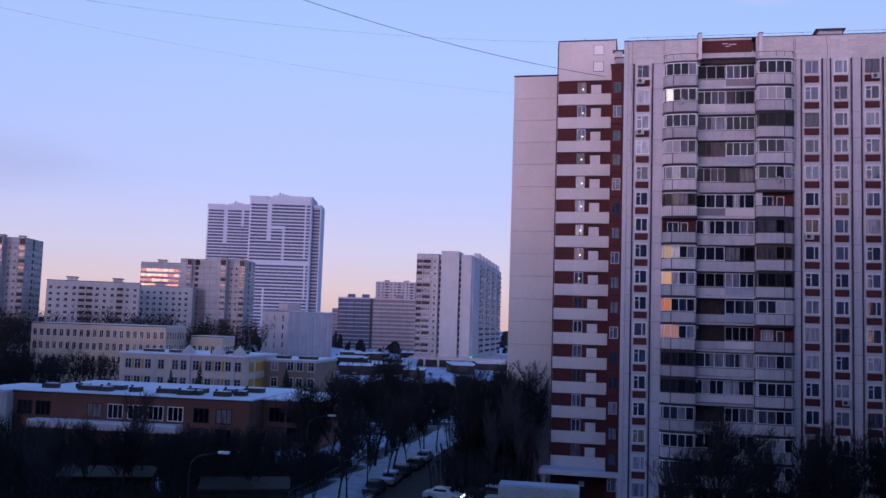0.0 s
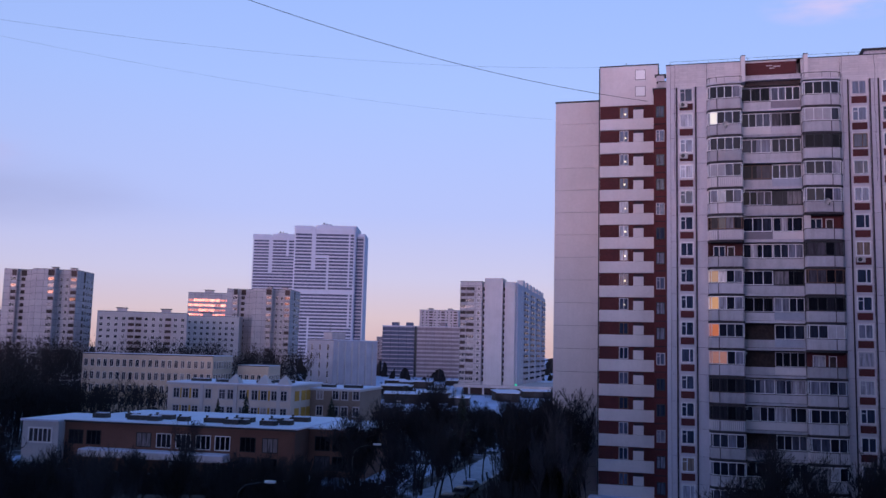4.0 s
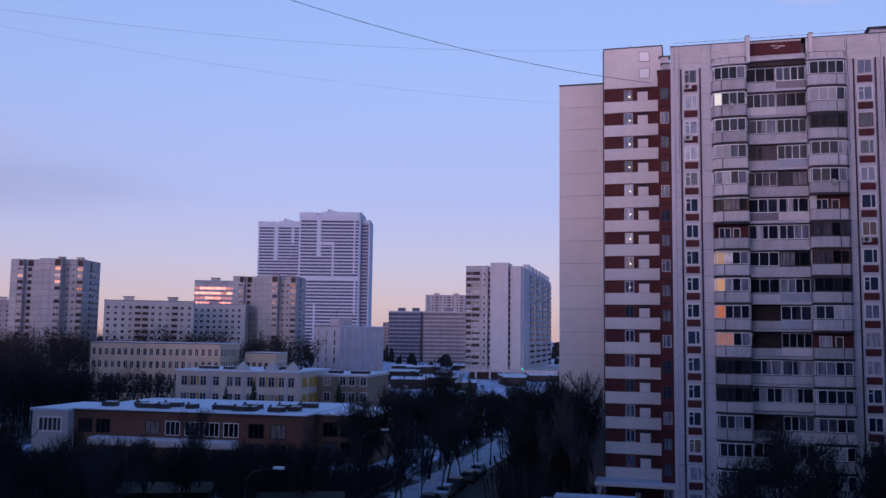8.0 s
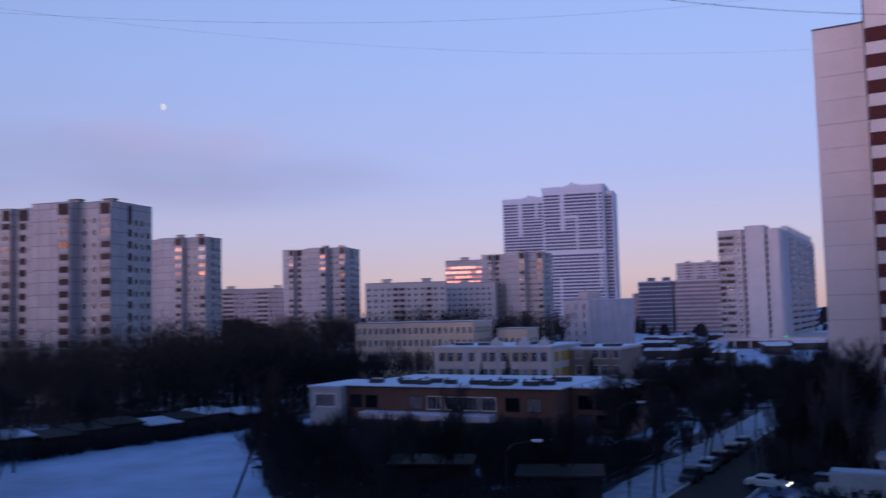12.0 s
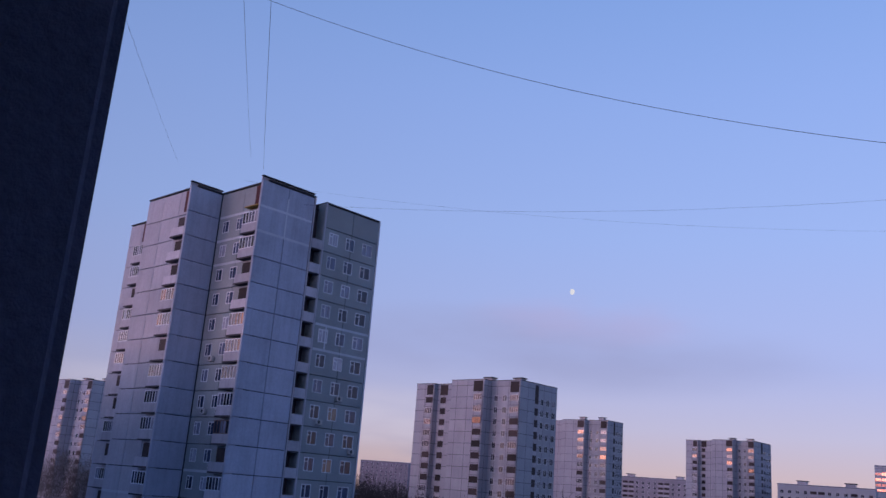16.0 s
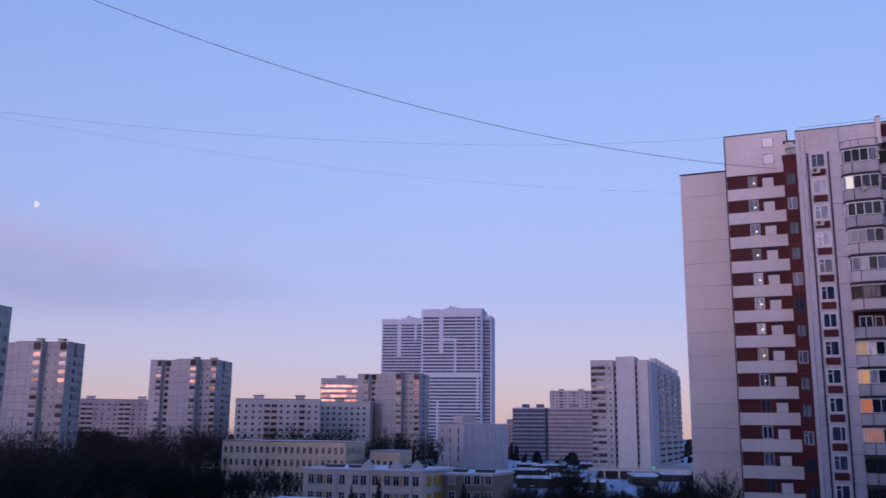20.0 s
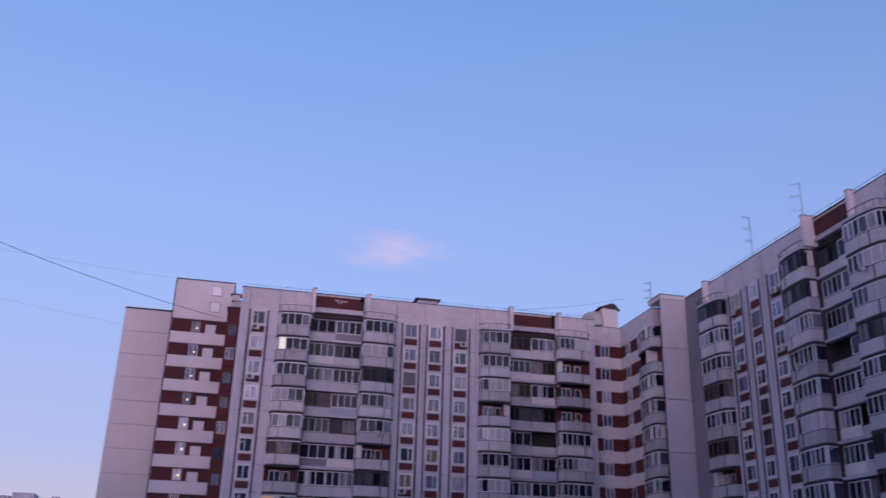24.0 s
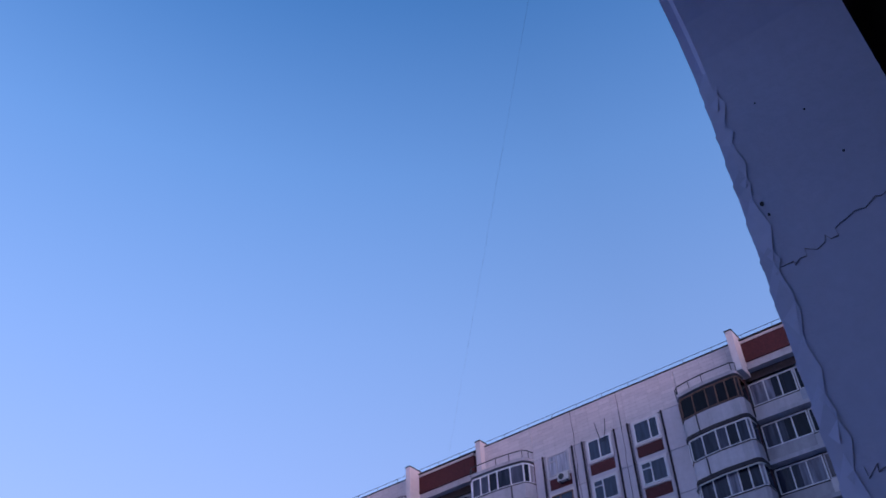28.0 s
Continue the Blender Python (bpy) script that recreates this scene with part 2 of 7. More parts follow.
def jointed(mat, w, h, dark):
    """Adds the thin joints between large wall panels of a far building to a paint."""
    n, l = mat.node_tree.nodes, mat.node_tree.links
    p = n["Principled BSDF"]
    src = p.inputs["Base Color"].links[0].from_socket
    tcn = n.new("ShaderNodeTexCoord")
    sx = n.new("ShaderNodeSeparateXYZ")
    l.new(tcn.outputs["Object"], sx.inputs[0])
    ad = n.new("ShaderNodeMath")
    l.new(sx.outputs["X"], ad.inputs[0])
    l.new(sx.outputs["Y"], ad.inputs[1])
    cb = n.new("ShaderNodeCombineXYZ")
    l.new(ad.outputs[0], cb.inputs["X"])
    l.new(sx.outputs["Z"], cb.inputs["Y"])
    bk = n.new("ShaderNodeTexBrick")
    bk.offset = 0.0
    bk.inputs["Color1"].default_value = (1, 1, 1, 1)
    bk.inputs["Color2"].default_value = (0.86, 0.86, 0.88, 1)
    bk.inputs["Mortar"].default_value = (dark, dark, dark, 1)
    bk.inputs["Scale"].default_value = 1.0
    bk.inputs["Mortar Size"].default_value = min(0.07, h * 0.045)
    bk.inputs["Brick Width"].default_value = w
    bk.inputs["Row Height"].default_value = h
    l.new(cb.outputs[0], bk.inputs["Vector"])
    mx = n.new("ShaderNodeVectorMath")
    mx.operation = "MULTIPLY"
    l.new(src, mx.inputs[0])
    l.new(bk.outputs["Color"], mx.inputs[1])
    l.new(mx.outputs[0], p.inputs["Base Color"])
    return mat


TOWERP = jointed(rough_paint("tower_panel_paint", (0.43, 0.425, 0.47), spread=0.06, stain=0.16, per_object=0.05, streak=0.14), 3.7, 2.8, 0.35)
WHITEP = rough_paint("white_block_panel", (0.45, 0.45, 0.49), spread=0.05, stain=0.12, per_object=0.05, streak=0.1)
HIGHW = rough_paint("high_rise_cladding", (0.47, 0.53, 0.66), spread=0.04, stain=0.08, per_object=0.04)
# Glazing tones lightened to put distance haze into the colour.
HIGHD = glass_pane("hazed_far_glazing", [(0.0, (0.08, 0.10, 0.17, 1)), (0.5, (0.10, 0.125, 0.20, 1))], rough=0.5, spec=0.15)
YELLOW = rough_paint("school_cream_plaster", (0.54, 0.45, 0.38), spread=0.06, stain=0.2, per_object=0.05)
CREAM = rough_paint("ornate_school_plaster", (0.56, 0.50, 0.48), spread=0.06, stain=0.2, per_object=0.05)
WINGB = rough_paint("brown_wing_plaster", (0.23, 0.185, 0.17), spread=0.1, stain=0.25)
PINKP = rough_paint("pale_mauve_panel", (0.45, 0.43, 0.47), spread=0.07, stain=0.18, per_object=0.07, streak=0.15)
# Darker copy of the jamb plaster; the shade is put into its colour.
SHADEDPL = rough_paint("shaded_plaster", (0.14, 0.13, 0.18), spread=0.12, stain=0.35, grain=10, stain_scale=1.2, bump=0.3)
OCHRE = rough_paint("ochre_plaster", (0.45, 0.27, 0.055), spread=0.1, stain=0.2)
BRICK = rough_paint("orange_brown_brick", (0.155, 0.074, 0.056), spread=0.18, stain=0.3, grain=3, per_object=0.05)
SNOW = rough_paint("settled_snow", (0.55, 0.62, 0.79), spread=0.05, rough=0.7, stain=0.15, stain_scale=0.08, per_object=0.03, bump=0.3)
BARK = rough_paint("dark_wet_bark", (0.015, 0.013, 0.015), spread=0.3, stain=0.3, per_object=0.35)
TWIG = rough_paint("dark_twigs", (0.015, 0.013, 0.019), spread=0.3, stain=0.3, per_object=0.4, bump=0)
GREYTWIG = rough_paint("grey_birch_twigs", (0.085, 0.072, 0.082), spread=0.3, stain=0.3, bump=0)
REDTWIG = rough_paint("red_brown_twigs", (0.045, 0.020, 0.016), spread=0.3, stain=0.3, bump=0)
SPRUCE = rough_paint("spruce_needles", (0.018, 0.026, 0.018), spread=0.3, stain=0.3, bump=0)
ASPHALT = rough_paint("wet_asphalt", (0.022, 0.022, 0.028), spread=0.25, rough=0.9, stain=0.4)
PLASTER = rough_paint("whitewashed_plaster", (0.50, 0.49, 0.64), spread=0.03, stain=0.16, grain=14, stain_scale=1.6, bump=0.12)
TRODDEN = rough_paint("trodden_grey_snow", (0.36, 0.40, 0.52), spread=0.15, rough=0.8, stain=0.4, stain_scale=0.3, per_object=0.03, bump=0.4)
FIELD = rough_paint("old_snow_cover", (0.43, 0.53, 0.78), spread=0.08, rough=0.75, stain=0.35, stain_scale=0.06, per_object=0.0, bump=0.35)
BRIGHTW = rough_paint("fresh_white_paint", (0.86, 0.85, 0.86), spread=0.02, stain=0.05, bump=0)
DUSKY = rough_paint("dusky_mauve_panel", (0.24, 0.21, 0.25), spread=0.1, stain=0.2, per_object=0.06)
MAUVE = rough_paint("pale_dusky_panel", (0.32, 0.29, 0.33), spread=0.1, stain=0.2, per_object=0.06)
DARKTIM = rough_paint("tarred_timber", (0.03, 0.026, 0.026), spread=0.3, stain=0.3)
WIRE = rough_paint("black_cable", (0.02, 0.02, 0.022), bump=0)
# Blue in these tones stands for dusk sky mirrored in the glass.
PANE = glass_pane("window_pane", [(0.0, (0.03, 0.04, 0.075, 1)), (0.34, (0.06, 0.075, 0.13, 1)), (0.58, (0.11, 0.13, 0.21, 1)),
                                  (0.76, (0.22, 0.23, 0.31, 1)), (0.88, (0.40, 0.39, 0.46, 1)), (0.97, (0.28, 0.20, 0.16, 1))], rough=0.04, metal=0.06, spec=0.5)
BPANE = glass_pane("balcony_pane", [(0.0, (0.012, 0.013, 0.024, 1)), (0.40, (0.03, 0.034, 0.056, 1)), (0.62, (0.08, 0.085, 0.125, 1)),
                                    (0.80, (0.20, 0.20, 0.26, 1)), (0.93, (0.38, 0.36, 0.41, 1))], rough=0.04, spec=0.22)
DIMPANE = glass_pane("dim_old_pane", [(0.0, (0.008, 0.008, 0.012, 1)), (0.5, (0.025, 0.023, 0.03, 1)), (0.72, (0.08, 0.07, 0.085, 1)), (0.9, (0.2, 0.18, 0.2, 1))], rough=0.10, spec=0.12)
# Orange metal tint adds the mirrored sunset's colour to the pane itself.
WARMP = glass_pane("sunset_mirroring_pane", [(0.0, (0.11, 0.065, 0.045, 1)), (0.3, (0.19, 0.10, 0.065, 1)), (0.45, (0.07, 0.06, 0.065, 1))], rough=0.14, metal=0.7)
ATTIC = jointed(rough_paint("tiled_attic_panel", (0.63, 0.58, 0.60), spread=0.05, stain=0.14, per_object=0.03, streak=0.12), 0.9, 0.26, 0.72)


def patchy_floor():
    """Leaf litter darkened in colour for the trees' shade, snow lying in patches between."""
    m, n, l, p = material("snow_patched_wood_floor")
    geo = n.new("ShaderNodeNewGeometry")
    big = node(n, "ShaderNodeTexNoise", Scale=0.16, Detail=5.0, Roughness=0.6)
    l.new(geo.outputs["Position"], big.inputs["Vector"])
    fine = node(n, "ShaderNodeTexNoise", Scale=2.5, Detail=4.0)
    l.new(geo.outputs["Position"], fine.inputs["Vector"])
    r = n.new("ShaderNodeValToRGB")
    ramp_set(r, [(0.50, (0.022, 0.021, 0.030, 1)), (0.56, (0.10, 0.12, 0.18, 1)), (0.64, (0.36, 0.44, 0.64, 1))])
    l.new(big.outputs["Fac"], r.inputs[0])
    mr = node(n, "ShaderNodeMapRange")
    mr.inputs["To Min"].default_value = 0.6
    mr.inputs["To Max"].default_value = 1.3
    l.new(fine.outputs["Fac"], mr.inputs["Value"])
    v = n.new("ShaderNodeVectorMath")
    v.operation = "SCALE"
    l.new(r.outputs[0], v.inputs[0])
    l.new(mr.outputs[0], v.inputs["Scale"])
    l.new(v.outputs[0], p.inputs["Base Color"])
    p.inputs["Roughness"].default_value = 0.85
    bp = node(n, "ShaderNodeBump", Strength=0.4, Distance=0.05)
    l.new(fine.outputs["Fac"], bp.inputs["Height"])
    l.new(bp.outputs[0], p.inputs["Normal"])
    return m


WOODFLOOR = patchy_floor()
FPANE = glass_pane("far_window_pane", [(0.0, (0.02, 0.024, 0.042, 1)), (0.45, (0.035, 0.04, 0.062, 1)), (0.78, (0.08, 0.08, 0.11, 1)), (0.93, (0.30, 0.28, 0.31, 1))], rough=0.2, spec=0.28)
# The orange here is sunset reflection put into the glass colour.
SUNPANE = glass_pane("sunset_tinted_pane", [(0.0, (0.85, 0.42, 0.30, 1)), (0.5, (0.9, 0.5, 0.36, 1)), (0.8, (0.25, 0.16, 0.15, 1))], rough=0.12, metal=0.9)
LITW = lit("lamp_lit_window", (1.0, 0.9, 0.88), 0.85)
# The next four glow in place of the sunset mirrored in balcony panes.
LITO = lit("sunset_glow_orange_pane", (1.0, 0.27, 0.11), 0.42)
LITP = lit("sunset_glow_golden_pane", (1.0, 0.50, 0.26), 0.50)
LITC = lit("sunset_glow_cream_pane", (1.0, 0.58, 0.40), 0.36)
LITK = lit("sunset_glow_pink_pane", (1.0, 0.44, 0.40), 0.26)
BULB = lit("lamp_bulb", (1.0, 0.85, 0.62), 1.5)
GREENL = lit("green_signal_light", (0.05, 1.0, 0.6), 0.9)
HEADL = lit("headlight", (1.0, 0.9, 0.72), 6.0)
MOONM = lit("moon_glow", (0.95, 0.94, 1.0), 0.78)


# ---- helpers ----
def box_data(boxes):
    vs, fs = [], []
    for x0, x1, y0, y1, z0, z1 in boxes:
        b = len(vs)
        vs += [(x0, y0, z0), (x1, y0, z0), (x1, y1, z0), (x0, y1, z0), (x0, y0, z1), (x1, y0, z1), (x1, y1, z1), (x0, y1, z1)]
        fs += [tuple(b + i for i in f) for f in ((0, 3, 2, 1), (4, 5, 6, 7), (0, 1, 5, 4), (1, 2, 6, 5), (2, 3, 7, 6), (3, 0, 4, 7))]
    return vs, fs


def mesh_of(name, groups):
    """One mesh from (material, boxes) pairs."""
    me = bpy.data.meshes.new(name)
    vs, fs, idx = [], [], []
    for k, (mat, boxes) in enumerate(groups):
        me.materials.append(mat)
        v, f = box_data(boxes)
        b = len(vs)
        vs += v
        fs += [tuple(i + b for i in q) for q in f]
        idx += [k] * len(f)
    me.from_pydata(vs, [], fs)
    me.polygons.foreach_set("material_index", idx)
    me.update()
    return me


def mesh_raw(name, mat, vs, fs, smooth=False):
    me = bpy.data.meshes.new(name)
    me.materials.append(mat)
    me.from_pydata(vs, [], fs)
    if smooth:
        me.polygons.foreach_set("use_smooth", [True] * len(fs))
    me.update()
    return me


CACHE = {}


def shared(key, make):
    if key not in CACHE:
        CACHE[key] = make()
    return CACHE[key]


def put(name, me, parent, x=0, y=0, z=0, rz=0, label=""):
    ob = new(name, me)
    ob.parent = parent
    ob.location = (x, y, z)
    if rz:
        ob.rotation_euler = (0, 0, radians(rz))
    if label:
        ob["label"] = label
    return ob


def boxes_part(name, groups, parent, label=""):
    return put(name, mesh_of(name, groups), parent, label=label)


def root(name, label, category, m=None, group="", kind=""):
    ob = new(name)
    ob.empty_display_size = 0.5
    if m is not None:
        ob.matrix_world = m
    return tagged(ob, label, category, group, kind)


def prism(path, z0, z1, close=True):
    """Upright prism over a plan outline."""
    k = len(path)
    vs = [(x, y, z0) for x, y in path] + [(x, y, z1) for x, y in path]
    fs = [(i, (i + 1) % k, k + (i + 1) % k, k + i) for i in range(k if close else k - 1)]
    if close:
        fs += [tuple(reversed(range(k))), tuple(range(k, 2 * k))]
    return vs, fs


def offset_path(path, d):
    """The outline pushed outwards (towards -y and sideways) by d, for thin shells."""
    out = []
    for i, p in enumerate(path):
        a = Vector(path[max(i - 1, 0)])
        b = Vector(path[min(i + 1, len(path) - 1)])
        t = (b - a).normalized()
        out.append((p[0] + t.y * d, p[1] - t.x * d))
    return out


def shell(path, d, z0, z1):
    """A thin upright wall of thickness d along an open plan line."""
    inner = offset_path(path, -d)
    return prism(list(path) + list(reversed(inner)), z0, z1)


def join_raw(parts):
    vs, fs = [], []
    for v, f in parts:
        b = len(vs)
        vs += v
        fs += [tuple(i + b for i in q) for q in f]
    return vs, fs


def lattice(xs, zs, rule, y0, y1):
    """A connected flat frame: rule(i, k) gives 1 for a solid cell, 2 for a sheet at the back plane, 0 for a hole. Returns vertices, faces, material numbers."""
    nx, nz = len(xs), len(zs)
    vs = [(x, y, z) for y in (y0, y1) for z in zs for x in xs]

    def at_(i, k, s):
        return s * nx * nz + k * nx + i
    cell = {(i, k): rule(i, k) for i in range(nx - 1) for k in range(nz - 1)}
    fs, ms = [], []
    for (i, k), c in cell.items():
        q = [(i, k), (i + 1, k), (i + 1, k + 1), (i, k + 1)]
        if c == 1:
            fs.append(tuple(at_(a, b, 0) for a, b in q))
            ms.append(0)
            for (di, dk), (p, r) in (((0, -1), (q[0], q[1])), ((1, 0), (q[1], q[2])), ((0, 1), (q[2], q[3])), ((-1, 0), (q[3], q[0]))):
                if cell.get((i + di, k + dk), 0) != 1:
                    fs.append((at_(*p, 0), at_(*p, 1), at_(*r, 1), at_(*r, 0)))
                    ms.append(0)
            fs.append(tuple(at_(a, b, 1) for a, b in reversed(q)))
            ms.append(0)
        elif c == 2:
            fs.append(tuple(at_(a, b, 1) for a, b in q))
            ms.append(1)
    used = sorted({i for f in fs for i in f})
    ren = {o: n for n, o in enumerate(used)}
    return [vs[o] for o in used], [tuple(ren[i] for i in f) for f in fs], ms


def lattice_mesh(name, mats, xs, zs, rule, y0, y1):
    vs, fs, ms = lattice(xs, zs, rule, y0, y1)
    me = bpy.data.meshes.new(name)
    for m in mats:
        me.materials.append(m)
    me.from_pydata(vs, [], fs)
    me.polygons.foreach_set("material_index", ms)
    me.update()
    return me


def sash(name, mats, w, h, mull, trans=(), t=0.085, y0=-0.03, y1=0.05, x0=0.0, z0=0.0, fill=0, outer=0.0):
    """A window frame with mullions at the given x and a transom across the given bays; fill 2 puts glass in its openings."""
    xs = [x0 - outer, x0 + t]
    for m in mull:
        xs += [x0 + m, x0 + m + t]
    xs += [x0 + w - t, x0 + w + outer]
    tz = trans[0] if trans else None
    zs = [z0 - outer, z0 + t] + ([z0 + tz, z0 + tz + 0.06] if tz else []) + [z0 + h - t, z0 + h + outer]
    bays = set(trans[1]) if trans else set()

    def rule(i, k):
        if k == 0 or k == len(zs) - 2 or i % 2 == 0:
            return 1
        if tz and k == 2 and i // 2 in bays:
            return 1
        return fill
    return lattice_mesh(name, mats, xs, zs, rule, y0, y1)


# ---- ground ----
def ground_sheet():
    """Snowy ground: fine and uneven near by, flat to the horizon."""
    n = 90
    xs = [-260 + 400 * i / n for i in range(n + 1)]
    ys = [-40 + 480 * i / n for i in range(n + 1)]
    xs = [-4000, -1500, -600] + xs + [400, 1500, 4000]
    ys = [-4000, -1200, -300] + ys + [700, 1500, 4000]
    vs, fs = [], []
    for y in ys:
        for x in xs:
            inside = -250 < x < 130 and -30 < y < 430
            h = (noise.noise(Vector((x * 0.06, y * 0.06, 0))) * 0.35 + noise.noise(Vector((x * 0.3, y * 0.3, 3))) * 0.12) if inside else 0
            vs.append((x, y, h - 0.25))
    w = len(xs)
    for j in range(len(ys) - 1):
        for i in range(w - 1):
            fs.append((j * w + i, j * w + i + 1, (j + 1) * w + i + 1, (j + 1) * w + i))
    me = mesh_raw("ground", FIELD, vs, fs, True)
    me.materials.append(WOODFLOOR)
    # ground cells in these areas take the floor darkened for tree shade
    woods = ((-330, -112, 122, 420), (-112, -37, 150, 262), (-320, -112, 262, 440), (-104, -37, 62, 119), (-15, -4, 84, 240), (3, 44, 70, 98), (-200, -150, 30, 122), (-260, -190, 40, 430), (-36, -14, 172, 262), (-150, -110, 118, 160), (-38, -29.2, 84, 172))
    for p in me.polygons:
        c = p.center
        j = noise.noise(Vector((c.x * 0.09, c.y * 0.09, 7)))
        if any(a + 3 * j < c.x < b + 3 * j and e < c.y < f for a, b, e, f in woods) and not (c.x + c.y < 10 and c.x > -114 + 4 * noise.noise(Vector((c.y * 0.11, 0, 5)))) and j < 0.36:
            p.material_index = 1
    return me


tagged(new("ground", ground_sheet()), "uneven snow-covered ground between the blocks", "ground", kind="structure")
road = new("road", mesh_of("road", [(ASPHALT, [(-27.5, -20.5, 40, 168, -0.1, 0.12), (-27.5, 46, 62, 70, -0.1, 0.11)])]))
tagged(road, "dark wet asphalt road cleared of snow", "road", kind="structure")


def trodden_strip(x0, x1, y0, y1, z):
    """A snowy path whose edges wander."""
    n, vs, fs = 90, [], []
    for i in range(n + 1):
        y = y0 + (y1 - y0) * i / n
        a = x0 + 0.9 * noise.noise(Vector((y * 0.16, 1, 0))) + 0.4 * noise.noise(Vector((y * 0.6, 2, 0)))
        b = x1 + 0.8 * noise.noise(Vector((y * 0.2, 3, 0))) + 0.4 * noise.noise(Vector((y * 0.7, 4, 0)))
        for k in range(5):
            t = k / 4
            vs.append((a + (b - a) * t, y, z - (0.4 if k in (0, 4) else 0) + 0.1 * noise.noise(Vector((y * 0.5, k, 7)))))
        if i:
            q = 5 * i
            fs += [(q - 5 + k, q - 4 + k, q + 1 + k, q + k) for k in range(4)]
    return mesh_raw("pavement", TRODDEN, vs, fs, True)


walkway = new("pavement", trodden_strip(-34.6, -28.4, 60, 172, 0.3))
tagged(walkway, "trodden snowy pavement along the road", "pavement", kind="structure")
kerb = new("kerb", mesh_of("kerb", [(BALC, [(-27.8, -27.5, 60, 168, -0.1, 0.3), (-20.5, -20.2, 72, 168, -0.1, 0.3)])]))
tagged(kerb, "low concrete kerb along the road", "kerb", kind="structure")

# ---- the pale apartment blocks round the yard ----
FLOORS, PITCH, BASE = 17, 2.8, 0.7
ROOF = 50.85
STACK = [(0.0, 0.0), (0.08, -0.5), (0.30, -0.82), (1.10, -1.0), (1.95, -1.12), (3.72, -1.12), (3.88, -0.95), (3.9, 0.0)]


def mirrored(path, width):
    return [(width - x, y) for x, y in reversed(path)]


def stack_path(width, flip):
    p = [(x * width / 3.9, y) for x, y in STACK]
    return mirrored(p, width) if flip else p


def panel_mesh(w, h, d=0.12, mat=PALE):
    key = ("panel", round(w, 2), round(h, 2), d, mat.name)

    def make():
        b = 0.025
        vs = [(0, d, 0), (w, d, 0), (w, d, h), (0, d, h), (0, b, 0), (w, b, 0), (w, b, h), (0, b, h), (b, 0, b), (w - b, 0, b), (w - b, 0, h - b), (b, 0, h - b)]
        fs = [(8, 9, 10, 11), (4, 5, 9, 8), (5, 6, 10, 9), (6, 7, 11, 10), (7, 4, 8, 11), (0, 1, 5, 4), (1, 2, 6, 5), (2, 3, 7, 6), (3, 0, 4, 7)]
        return mesh_raw("panel", mat, vs, fs)
    return shared(key, make)


def window_mesh(w, h, style=0, mat=FRAME):
    """Frame with mullions; the pane is a part of its own behind it."""
    mull, trans = {0: ((w * 0.38,), (h * 0.68, (0,))), 1: ((w * 0.5 - 0.04,), ()), 2: ((w * 0.62,), ())}[style]
    return shared(("win", round(w, 2), round(h, 2), style, mat.name), lambda: sash("window", [mat], w, h, mull, trans))


def pane_mesh(w, h, mat=PANE):
    return shared(("pane", round(w, 2), round(h, 2), mat.name), lambda: mesh_of("pane", [(mat, [(0.06, w - 0.06, 0.0, 0.02, 0.06, h - 0.06)])]))


def strip_window(parent, x, z, w, h, rng, y=0.04):
    style = rng.choice((0, 0, 1, 2))
    mat = FRAME if rng.random() < 0.82 else (WOOD if rng.random() < 0.5 else BALC)
    win = put("window", window_mesh(w, h, style, mat), parent, x, y, z)
    put("pane", pane_mesh(w, h), win)
    return win


